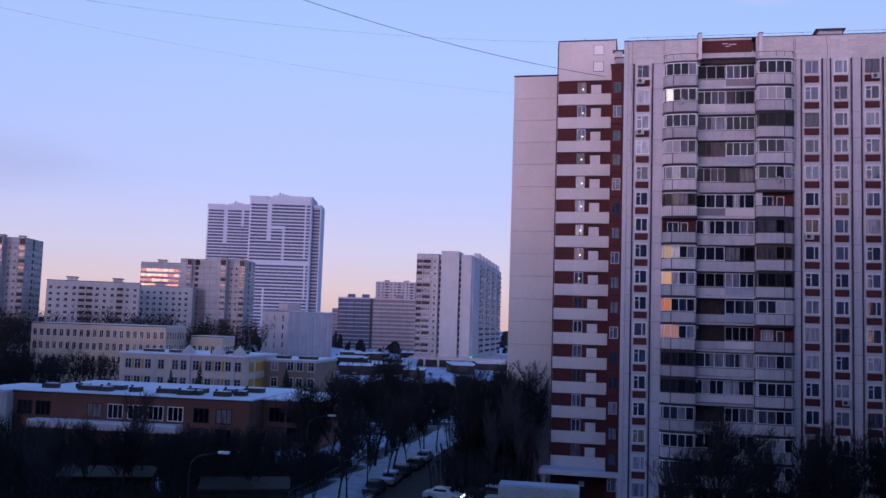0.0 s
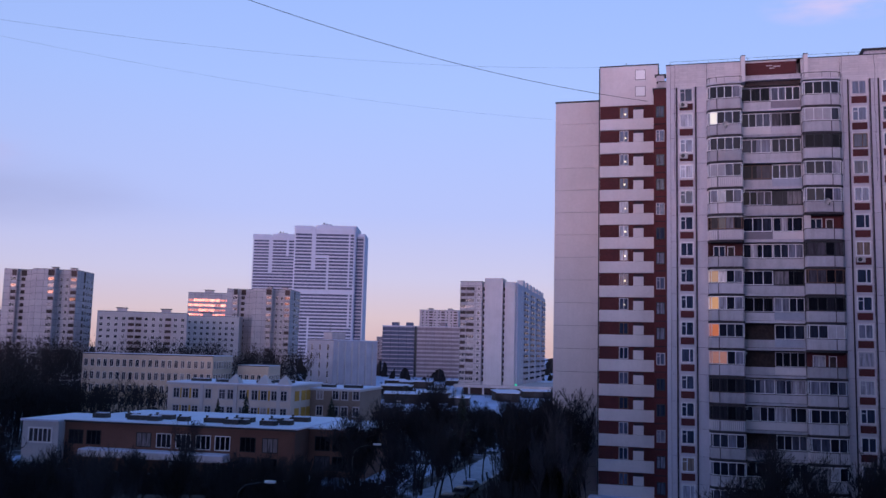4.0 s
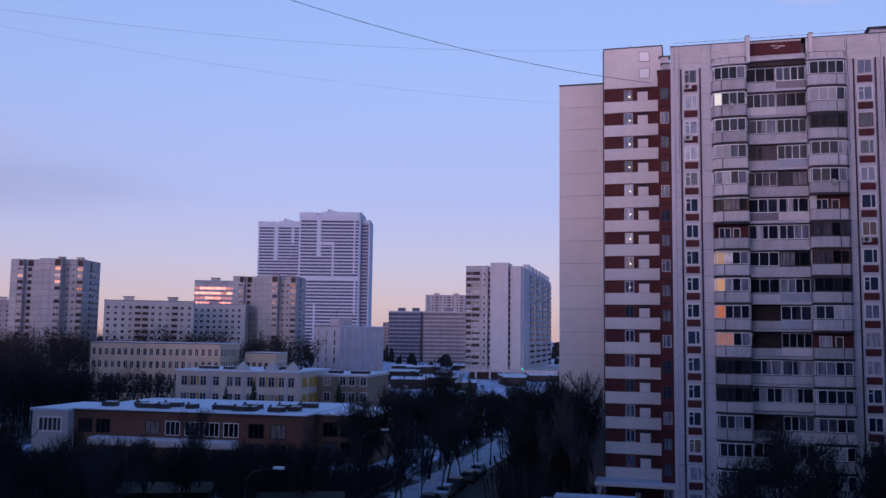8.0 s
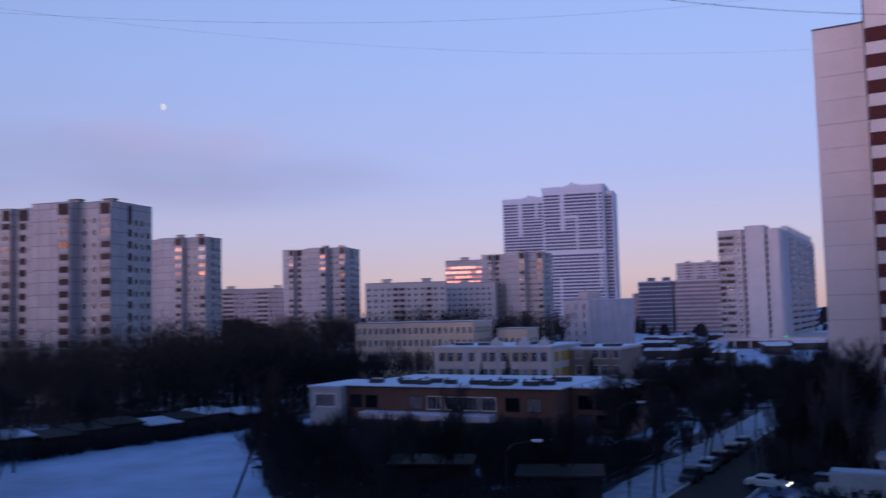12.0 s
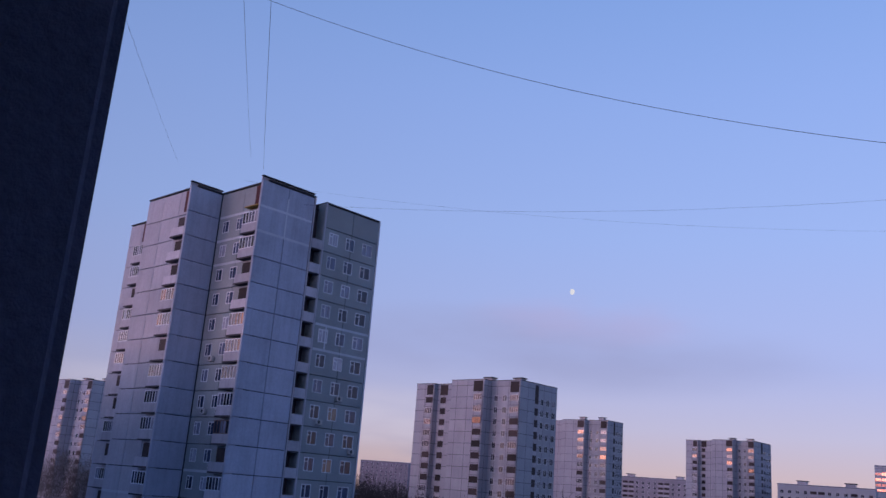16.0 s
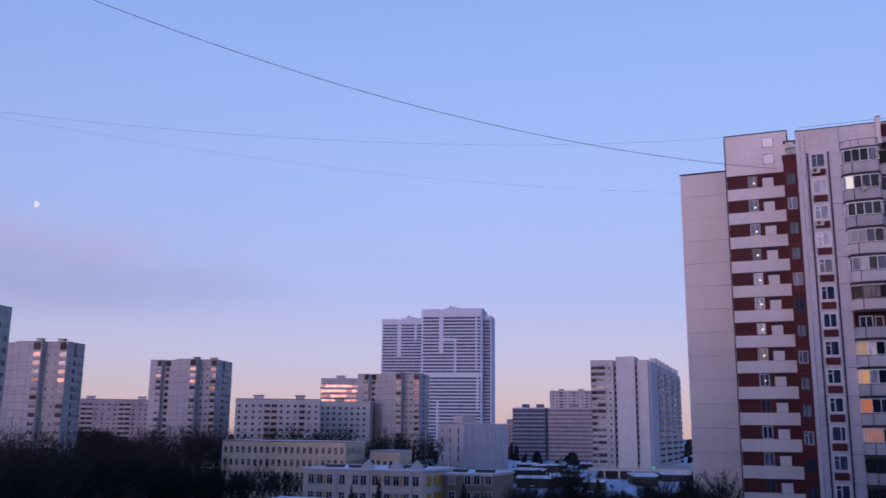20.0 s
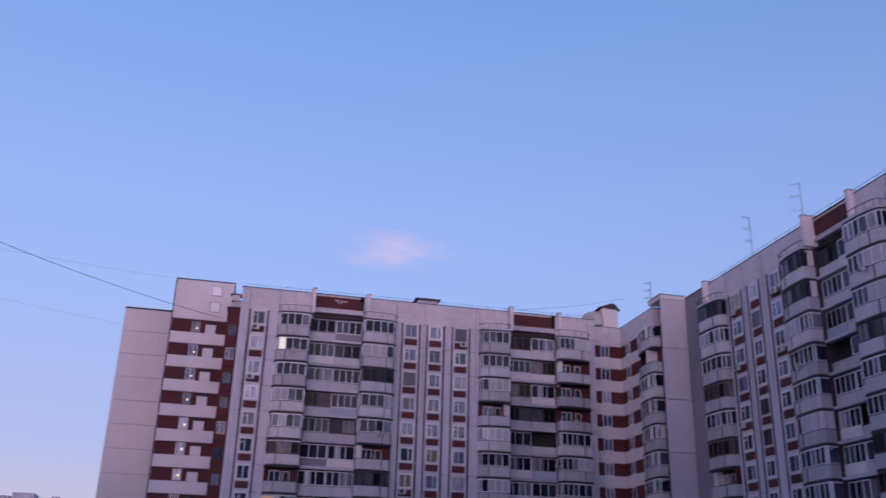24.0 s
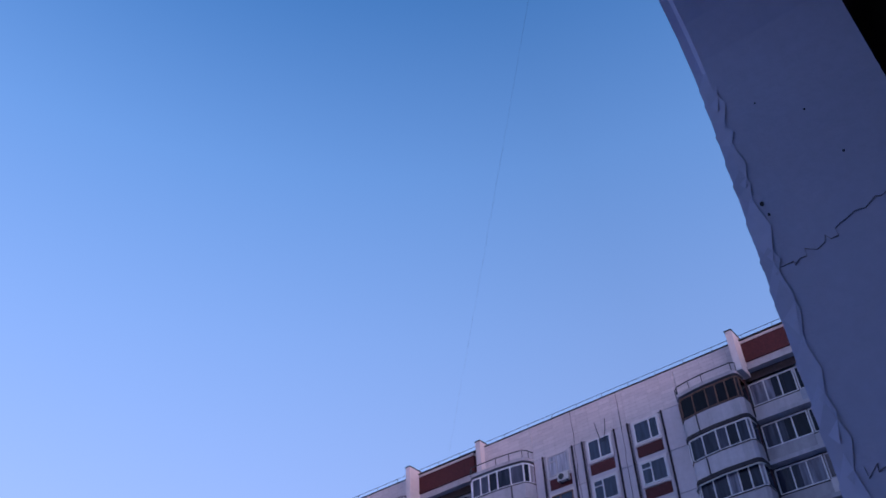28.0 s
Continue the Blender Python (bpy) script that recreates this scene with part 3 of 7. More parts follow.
def balcony_meshes(width, flip):
    path = stack_path(width, flip)
    out = offset_path(path, 0.04)

    def parapet():
        return mesh_raw("parapet", BALC, *shell(path, 0.09, 0.0, 1.06))

    def slab():
        p = offset_path(path, 0.07)
        # slab coloured dark for the shadow line below each parapet
        return mesh_raw("slab", JOINT, *join_raw([prism([(p[0][0], 0.0)] + p + [(p[-1][0], 0.0)], -0.26, -0.04), shell(offset_path(path, 0.03), 0.05, 1.06, 1.12)]))

    def seams():
        parts = []
        for i in (3,) if not flip else (4,):
            (px, py) = out[i]
            parts.append(box_data([(px - 0.035, px + 0.035, py - 0.01, py + 0.1, 0.0, 1.06)]))
        return mesh_raw("seam", JOINT, *join_raw(parts))

    def glazing(mat, posts):
        parts = [shell(path, 0.06, 1.13, 1.19), shell(path, 0.06, 2.42, 2.52)]
        pts = []
        for a, b in zip(path[:-1], path[1:]):
            length = (Vector(b) - Vector(a)).length
            k = max(1, round(length / posts))
            pts += [(a[0] + (b[0] - a[0]) * i / k, a[1] + (b[1] - a[1]) * i / k) for i in range(k)]
        for px, py in pts:
            parts.append(box_data([(px - 0.035, px + 0.035, py - 0.03, py + 0.06, 1.19, 2.42)]))
        return mesh_raw("glazing_frame", mat, *join_raw(parts))

    def sheets(mat):
        """One sheet of glass between each pair of posts."""
        p, parts = offset_path(path, -0.02), []
        for a, b in zip(p[:-1], p[1:]):
            k = max(1, round((Vector(b) - Vector(a)).length / 0.72))
            for i in range(k):
                ends = [(a[0] + (b[0] - a[0]) * t / k, a[1] + (b[1] - a[1]) * t / k) for t in (i, i + 1)]
                parts.append(shell(ends, 0.02, 1.19, 2.42))
        return mesh_raw("pane", mat, *join_raw(parts))

    def glass():
        return sheets(BPANE)

    def dim_glass():
        return sheets(DIMPANE)

    def ribs():
        parts = []
        for a, b in zip(path[:-1], path[1:]):
            length = (Vector(b) - Vector(a)).length
            k = max(1, round(length / 0.2))
            for i in range(k):
                px, py = a[0] + (b[0] - a[0]) * i / k, a[1] + (b[1] - a[1]) * i / k
                parts.append(box_data([(px - 0.05, px + 0.05, py - 0.03, py + 0.02, 0.03, 1.03)]))
        return mesh_raw("cladding", GABLE, *join_raw(parts))

    def awning():
        p = offset_path(path, 0.16)
        vs = [(x, y, 2.5) for x, y in path] + [(x, y, 2.36) for x, y in p] + [(x, y, 2.33) for x, y in p] + [(x, y, 2.47) for x, y in path]
        n = len(path)
        return mesh_raw("awning", ACWHITE, vs, [(i, i + 1, n + i + 1, n + i) for i in range(n - 1)] + [(n + i, n + i + 1, 2 * n + i + 1, 2 * n + i) for i in range(n - 1)] + [(2 * n + i, 2 * n + i + 1, 3 * n + i + 1, 3 * n + i) for i in range(n - 1)])

    def half_glass(lo, hi, mat):
        n = len(path)
        a, b = int(lo * (n - 1)), int(math.ceil(hi * (n - 1)))
        return mesh_raw("pane", mat, *shell(offset_path(path, -0.015)[a:b + 1], 0.02, 1.19, 2.42))

    return dict(parapet=parapet, slab=slab, seam=seams, glazing=glazing, glass=glass, half=half_glass, dim=dim_glass, ribs=ribs, awning=awning)


def balcony(parent, x, z, width, flip, rng, style=None, glow=None):
    mk = balcony_meshes(width, flip)
    k = (round(width, 2), flip)
    bal = put("balcony", shared(("parapet", k), mk["parapet"]), parent, x, 0, z)
    put("slab", shared(("slab", k), mk["slab"]), bal)
    put("seam", shared(("seam", k), mk["seam"]), bal)
    r = rng.random() if style is None else style
    if r < 0.80:
        mat = FRAME if r < 0.52 else (WOOD if r < 0.62 else METAL)
        put("glazing_frame", shared(("gl", k, mat.name), lambda: mk["glazing"](mat, 0.72)), bal)
        if mat is FRAME:
            put("pane", shared(("bg", k), mk["glass"]), bal)
        else:
            put("pane", shared(("bgd", k), mk["dim"]), bal)
        if rng.random() < 0.12:
            put("cladding", shared(("ribs", k), mk["ribs"]), bal, label="pale ribbed cladding")
        if rng.random() < 0.15:
            put("awning", shared(("awn", k), mk["awning"]), bal)
        if glow:
            lo, hi, gm = glow
            put("lit_pane", shared(("glow", k, lo, hi, gm.name), lambda: mk["half"](lo, hi, gm)), bal, label="window pane with lamplight, sunset glow or pale tone put in")
        elif 0.2 < r < 0.34:
            lo = 0.0 if (r < 0.27) else 0.5
            put("curtain", shared(("half", k, lo), lambda: mk["half"](lo, lo + 0.45, BALC)), bal)
    else:
        # open balcony: the flat's window and door behind the parapet
        put("door", shared(("bdoor",), lambda: sash("door", [FRAME, SHADEIN], 0.75, 2.2, (), (0.9, (0,)), 0.07, -0.05, -0.02, fill=2)), bal, width * 0.55, -0.02)
        put("window", shared(("bwin",), lambda: sash("window", [FRAME, PANE], 1.2, 1.4, (0.55,), (), 0.07, -0.05, -0.02, fill=2)), bal, width * 0.15, -0.02, 0.85)
        put("side_wall", shared(("bside",), lambda: mesh_of("side_wall", [(RED, [(0, 0.1, -0.5, -0.02, 1.1, 2.5)])])), bal, 0.1 if not flip else width - 0.2)
    q = rng.random()
    if q < 0.34:
        # insulated end wall beside the recess
        put("end_panel", shared(("bend",), lambda: mesh_of("end_panel", [(GABLE, [(0, 0.62, -0.62, -0.02, 1.08, 2.54)])])), bal, (width - 0.6) if not flip else -0.02, -0.05)
    if 0.2 < q < 0.55:
        put("vent_box", shared(("bvent",), lambda: mesh_of("vent_box", [(ACWHITE, [(0, 0.3, -0.28, 0, 0, 0.24)]), (METAL, [(0.06, 0.24, -0.29, -0.27, 0.05, 0.19)])])), bal, (width - 0.1) if not flip else -0.2, -0.6, 2.2)
    return bal


def loggia(parent, x, z, width, rng):
    """Recessed loggia between two bowed stacks: ledge, parapet, two glazed bays."""
    w2 = width / 2
    log = put("loggia", shared(("logp", round(width, 2)), lambda: mesh_of("loggia", [(BALC, [(0, width, 0.40, 0.52, 0.12, 0.95), (0.0, width, -0.02, 0.6, -0.16, 0.08)]), (JOINT, [(0, width, 0.38, 0.40, 0.93, 0.99)])])), parent, x, 0, z)
    for i in range(2):
        r = rng.random()
        if r < 0.80:
            mat = FRAME if r < 0.56 else (WOOD if r < 0.63 else BALC if r < 0.72 else METAL)
            n = 3 if rng.random() < 0.5 else 4
            h = 1.42

            def make():
                return sash("glazing_frame", [mat], w2 - 0.06, h + 0.08, [k * (w2 - 0.13) / n for k in range(1, n)], (), 0.075, 0.07, 0.14, 0.0, 1.0)
            fr = put("glazing_frame", shared(("logf", round(width, 2), n, mat.name), make), log, i * w2 + 0.03, 0.35)
            gm = BPANE if mat is FRAME else DIMPANE
            put("pane", shared(("logg", round(width, 2), gm.name), lambda: mesh_of("pane", [(gm, [(0.03 + (w2 - 0.12) * q / 4, 0.02 + (w2 - 0.12) * (q + 1) / 4, 0.10, 0.12, 1.05, 2.44) for q in range(4)])])), fr)
        if rng.random() < 0.42:
            cm = rng.choice((GABLE, GABLE, BALC, DUSKY, BLUEPANEL))
            put("cladding", shared(("logc", round(width, 2), cm.name), lambda: mesh_of("cladding", [(cm, [(0.02, w2 - 0.02, -0.03, 0.05, 0.2, 0.97)])])), log, i * w2, 0.35)
    return log


def ac_unit(m):
    ac = root("air_conditioner", "aged white outdoor air conditioner unit on a facade bracket", "air conditioner", m, group="air conditioners on the facades")
    put("casing", shared("ac", lambda: mesh_of("casing", [(ACWHITE, [(0, 0.8, -0.42, -0.12, 0, 0.55)]), (METAL, [(0.1, 0.16, -0.45, 0.0, -0.05, 0.0), (0.64, 0.7, -0.45, 0.0, -0.05, 0.0)])])), ac)

    def fan():
        k = 14
        vs = [(0.3 + 0.21 * math.cos(2 * math.pi * i / k), -0.43, 0.28 + 0.21 * math.sin(2 * math.pi * i / k)) for i in range(k)]
        vs += [(0.3 + 0.19 * math.cos(2 * math.pi * i / k), -0.415, 0.28 + 0.19 * math.sin(2 * math.pi * i / k)) for i in range(k)]
        return mesh_raw("fan_grille", METAL, vs, [tuple(range(k))] + [(i, (i + 1) % k, k + (i + 1) % k, k + i) for i in range(k)])
    put("fan_grille", shared("acfan", fan), ac)
    return ac


def block(name, label, m, length, depth, zones, seed, ac_share=0.07, low=0, glows=None):
    """A seventeen-storey panel block. Zones along its front: ('s', x, w, flip) bowed balcony stack, ('r', x, w) recess with loggias,
    ('w', x0, x1) a window strip; what lies between is plain wall panel."""
    rng = random.Random(seed)
    b = root(name, label, "apartment building", m)
    top = ROOF
    rec = [(z[1], z[1] + z[2]) for z in zones if z[0] == "r"]
    cuts, x = [], 0.0
    for a, c in rec + [(length, length)]:
        if a > x:
            cuts.append((x, a))
        x = c
    # recess cheeks show this dark core colour in place of shade
    for x0, x1 in cuts:
        boxes_part("wall", [(JOINT, [(x0, x1, 0.12, 1.5, 0, top - 0.05)])], b)
    for x0, x1 in rec:
        boxes_part("loggia_back_wall", [(SHADEIN, [(x0, x1, 1.35, 1.5, 0, 48.3)])], b)
    boxes_part("body_wall", [(PALE, [(0, length, 1.5, depth, 0, top - 0.06)])], b)
    if low:
        boxes_part("lower_wall", [(PALE, [(0, length, -0.1, 0.12, BASE, BASE + low * PITCH)])], b)
    boxes_part("roof", [(ROOFING, [(-0.05, length + 0.05, -0.02, depth + 0.05, top, top + 0.07)]), (SNOW, [(0.2, length - 0.2, 0.4, depth - 0.3, top + 0.07, top + 0.16)])], b)
    # railing along the roof edge
    posts = [(k * 2.0, k * 2.0 + 0.025, 0.06, 0.085, top + 0.07, top + 0.4) for k in range(int(length / 2) + 1)]
    boxes_part("roof_railing", [(METAL, posts + [(0, length, 0.06, 0.085, top + 0.375, top + 0.4)])], b)
    # attic storey above the top windows
    att0 = BASE + FLOORS * PITCH - 0.02
    edges = sorted({0.0, length, *[z[1] for z in zones if z[0] in "sr"], *[z[1] + z[2] for z in zones if z[0] in "sr"]})
    for x0, x1 in zip(edges[:-1], edges[1:]):
        mid = (x0 + x1) / 2
        if any(a < mid < c for a, c in rec):
            continue
        put("attic_panel", panel_mesh(x1 - x0 - 0.03, top - att0 - 0.02, mat=ATTIC), b, x0 + 0.015, 0, att0)
    for kind, *z in zones:
        if kind == "s":
            x0, w, flip = z
            for f in range(low, FLOORS):
                zz = BASE + f * PITCH
                g = (glows or {}).get((x0, f))
                balcony(b, x0, zz, w, flip, rng, 0.1 if g else None, g)
                put("back_panel", panel_mesh(w - 0.02, PITCH - 0.02, 0.1, RED), b, x0 + 0.01, 0.02, zz)
            # cornice and rail over the top balcony, and the pier that flanks the recess
            p = offset_path(stack_path(w, flip), 0.05)
            put("cornice", mesh_raw("cornice", BALC, *join_raw([prism([(p[0][0], 0)] + p + [(p[-1][0], 0)], att0 - 0.1, att0 + 0.12)])), b, x0)
            put("top_rail", mesh_raw("top_rail", METAL, *join_raw([shell(p, 0.05, att0 + 0.62, att0 + 0.67)] + [box_data([(q[0] - 0.02, q[0] + 0.02, q[1], q[1] + 0.04, att0 + 0.1, att0 + 0.65)]) for q in p[1:-1]])), b, x0)
            px, out = (x0 + w, 0.95) if not flip else (x0 + 0.25, 0.5)
            boxes_part("pier", [(GABLE, [(px, px + 0.4, -out, 0.3, att0 + 0.05, top + 0.3)]), (METAL, [(px - 0.04, px + 0.44, -out - 0.05, 0.35, top + 0.3, top + 0.37)])], b)
        elif kind == "r":
            x0, w = z
            for f in range(low, FLOORS):
                loggia(b, x0, BASE + f * PITCH, w, rng)
            boxes_part("attic_band", [(RED, [(x0 + 0.4, x0 + w - 0.4, 0.1, 0.4, att0 + 1.05, top - 0.2)]), (ATTIC, [(x0 + 0.4, x0 + w - 0.4, 0.08, 0.4, top - 0.2, top - 0.02)]), (BALC, [(x0, x0 + w, -0.05, 0.5, att0 + 0.42, att0 + 0.62), (x0, x0 + w, 0.2, 0.5, att0 + 0.62, att0 + 1.05)]), (SHADEIN, [(x0, x0 + w, 0.42, 0.5, att0 - 0.1, att0 + 0.42)])], b)
        elif kind == "w":
            x0, x1 = z
            w = x1 - x0
            put("strip", shared(("line", FLOORS), lambda: mesh_of("strip", [(LINE, [(-0.055, 0.055, -0.07, 0.02, BASE + 0.3, att0 + 0.05)])])), b, x0 - 0.36)
            put("strip", shared(("line", FLOORS), None), b, x1 + 0.36)
            for f in range(low, FLOORS):
                zz = BASE + f * PITCH
                put("sill_panel", panel_mesh(w + 0.5, PITCH - 0.03, 0.06, PALE), b, x0 - 0.25, 0.06, zz)
                put("brick_panel", panel_mesh(w + 0.06, 0.72, 0.05, RED), b, x0 - 0.03, 0.0, zz + 0.28)
                put("surround", shared(("sur", round(w, 2)), lambda: sash("surround", [GABLE], w + 0.24, 1.74, (), (), 0.12, -0.012, 0.07, -0.12, 1.06)), b, x0, 0, zz)
                strip_window(b, x0, zz + 1.2, w, 1.46, rng, 0.0)
                if rng.random() < ac_share:
                    ac_unit(m @ pose(x0 + rng.choice((0.0, w - 0.8)), 0, zz + 0.5))
    # wall panels between the strips
    taken = sorted([(z[1], z[1] + z[2]) for z in zones if z[0] in "sr"] + [(z[1] - 0.28, z[2] + 0.28) for z in zones if z[0] == "w"])
    x = 0.0
    for a, c in taken + [(length, length)]:
        if a - x > 0.12:
            for f in range(low, FLOORS):
                put("panel", panel_mesh(a - x - 0.03, PITCH - 0.025), b, x + 0.015, 0, BASE + f * PITCH)
        x = max(x, c)
    boxes_part("plinth", [(JOINT, [(-0.05, length + 0.05, -0.06, depth, -0.4, BASE)])], b)
    return b


A_ZONES = [("w", 0.98, 2.3), ("s", 3.8, 3.5, False), ("r", 7.3, 6.0), ("s", 13.3, 3.8, True), ("w", 18.2, 19.6), ("w", 21.1, 22.45), ("w", 24.1, 25.5),
           ("s", 27.0, 3.5, False), ("r", 30.5, 5.9), ("s", 36.4, 4.1, True)]
# glows on floors 6 to 9 are sunset reflections put in as emission
far_block = block("apartment_block", "pale seventeen-storey panel block with red stripes and bowed balconies", pose(-0.6, 98, 0), 41.4, 12, A_ZONES, 11,
                  glows={(3.8, 15): (0.3, 0.42, LITW), (3.8, 9): (0.1, 0.36, LITC), (3.8, 8): (0.1, 0.42, LITP), (3.8, 7): (0.1, 0.42, LITO), (3.8, 6): (0.1, 0.5, LITK), (3.8, 13): (0.1, 0.5, BALC)})

boxes_part("scrawl", [(GABLE, [(9.9, 10.5, 0.085, 0.1, ROOF - 0.62, ROOF - 0.54), (10.6, 11.3, 0.085, 0.1, ROOF - 0.72, ROOF - 0.62), (10.2, 10.7, 0.085, 0.1, ROOF - 0.9, ROOF - 0.82)])], far_block, "faded pale scrawl on the red band")
boxes_part("corner_pilaster", [(PALE, [(-0.42, -0.01, -0.03, 1.5, 0.2, ROOF - 0.05)]), (ROOFING, [(-0.46, 0.0, -0.06, 1.5, ROOF - 0.05, ROOF + 0.08)])], far_block)

Q_ZONES = [("s", 0.4, 3.9, True), ("w", 5.3, 6.9), ("w", 8.7, 10.1), ("w", 12.2, 13.7), ("s", 14.9, 4.2, False), ("r", 19.1, 5.4), ("s", 24.5, 4.1, True),
           ("w", 29.8, 31.5), ("w", 33.2, 34.9), ("w", 36.5, 38.3), ("s", 39.4, 4.3, False), ("r", 43.7, 5.9), ("s", 49.6, 4.6, True),
           ("w", 55.3, 56.9), ("w", 58.4, 60.1), ("w", 61.8, 63.5), ("s", 65.2, 4.2, False), ("r", 69.4, 5.6), ("s", 75.0, 3.9, True)]
side_block = block("apartment_block", "long pale seventeen-storey panel block with bowed balconies in shade", pose(47.2, 83, 0, 0, 0, -90), 79.5, 12, Q_ZONES, 29, ac_share=0.12, low=7)


# ---- stair tower and blank gable at the end of the far block ----
def stair_tower():
    b = root("stair_tower", "stair tower banded in dark red and pale panels", "apartment building", pose(-8.7, 104.6, 0))
    W = 6.65
    boxes_part("wall", [(RED, [(0, W, 0.1, 6.5, 0, 52.4)])], b)
    boxes_part("roof", [(ROOFING, [(-0.1, W + 0.1, -0.02, 6.6, 53.2, 53.3)])], b)
    put("panel", panel_mesh(W, 4.75, 0.14, GABLE), b, 0, 0, 48.42)
    boxes_part("hatch", [(BRIGHTW, [(4.1, 5.2, -0.06, 0.0, 51.5, 52.6)]), (LINE, [(4.05, 5.25, -0.03, 0.0, 51.45, 52.65)])], b)
    boxes_part("hatch", [(BRIGHTW, [(4.1, 5.2, -0.06, 0.0, 49.5, 50.6)]), (LINE, [(4.05, 5.25, -0.03, 0.0, 49.45, 50.65)])], b)
    boxes_part("downpipe", [(METAL, [(-0.14, -0.02, -0.1, 0.02, 3.0, 53.0)])], b)
    rng = random.Random(5)
    for f in range(16):
        z1 = 48.25 - f * PITCH
        # pale band below each red band, with its upright flue box
        put("band_panel", panel_mesh(W, 1.33, 0.2, GABLE), b, 0, -0.08, z1 - 2.76)
        put("flue_box", shared("flue", lambda: mesh_of("flue_box", [(GABLE, [(0, 1.15, -0.04, 0.14, 0, 1.02)]), (LINE, [(0.05, 1.1, -0.01, 0.14, 1.02, 1.34)])])), b, 3.85, 0, z1 - 1.40)
        win = put("window", window_mesh(1.05, 1.36, 1, BALC if f % 3 else WOOD), b, 2.25, 0.02, z1 - 1.40)
        put("pane", pane_mesh(1.05, 1.36), win)
        if f < 9:
            lamp = put("stair_lamp", shared("stairlamp", lambda: mesh_of("stair_lamp", [(BULB, [(-0.09, 0.09, -0.05, 0.0, -0.09, 0.09)])])), b, 2.85 + 0.1 * rng.random(), -0.02, z1 - 0.75 - 0.2 * rng.random(), label="small glowing landing lamp")
    # entrance with canopy
    boxes_part("canopy", [(GABLE, [(-1.0, W + 1.5, -3.0, 0, 3.1, 3.45)]), (SNOW, [(-0.95, W + 1.45, -2.95, -0.05, 3.45, 3.62)])], b)
    boxes_part("canopy_post", [(BALC, [(-0.6, -0.3, -2.8, -2.5, 0, 3.1)])], b)
    boxes_part("canopy_post", [(BALC, [(W + 0.8, W + 1.1, -2.8, -2.5, 0, 3.1)])], b)
    boxes_part("door", [(METAL, [(3.0, 4.1, -0.08, 0.1, 0.2, 2.4)]), (FRAME, [(3.25, 3.85, -0.1, -0.05, 1.5, 2.1)])], b)
    # vent cap and pole on the roof
    boxes_part("roof_pole", [(METAL, [(2.9, 2.96, 2, 2.06, 53.3, 54.2), (2.8, 3.06, 2, 2.06, 53.9, 53.96)])], b)
    return b


stair_tower()


def red_slot():
    b = root("lift_shaft_bay", "narrow dark red bay of small windows between stair tower and block", "apartment building", pose(-2.5, 102.6, 0))
    boxes_part("wall", [(RED, [(0, 2.0, 0.05, 6, 0, 49.6)]), (ROOFING, [(-0.1, 2.0, 0, 6, 49.6, 49.75)])], b)
    boxes_part("vent_cap", [(METAL, [(0.1, 1.4, 1.2, 2.4, 51.6, 51.75)]), (BALC, [(0.3, 1.2, 1.3, 2.3, 49.75, 51.6)])], b)
    for f in range(17):
        z = 0.9 + f * PITCH
        win = put("window", window_mesh(0.95, 1.35, 0, BALC if f % 3 == 0 else METAL), b, 0.25, 0.0, z + 0.6)
        put("pane", pane_mesh(0.95, 1.35), win)
        put("ledge", shared("redledge", lambda: mesh_of("ledge", [(LINE, [(0, 2.0, -0.04, 0.05, 0, 0.09)])])), b, 0, 0, z - 0.2)
    return b


red_slot()


def gable():
    b = root("gable_wing", "blank pale gable wall of large concrete panels with thin joints", "apartment building", pose(-14.75, 110.6, 0))
    boxes_part("wall", [(JOINT, [(0.05, 6.5, 0.12, 14, 0, 50.8)])], b)
    boxes_part("coping", [(ROOFING, [(-0.06, 6.6, -0.03, 14, 50.8, 50.95)])], b)
    for f in range(18):
        z = 0.38 + f * PITCH
        put("panel", panel_mesh(6.48, PITCH - 0.03, 0.14, GABLE), b, 0, 0, z)
    return b


gable()


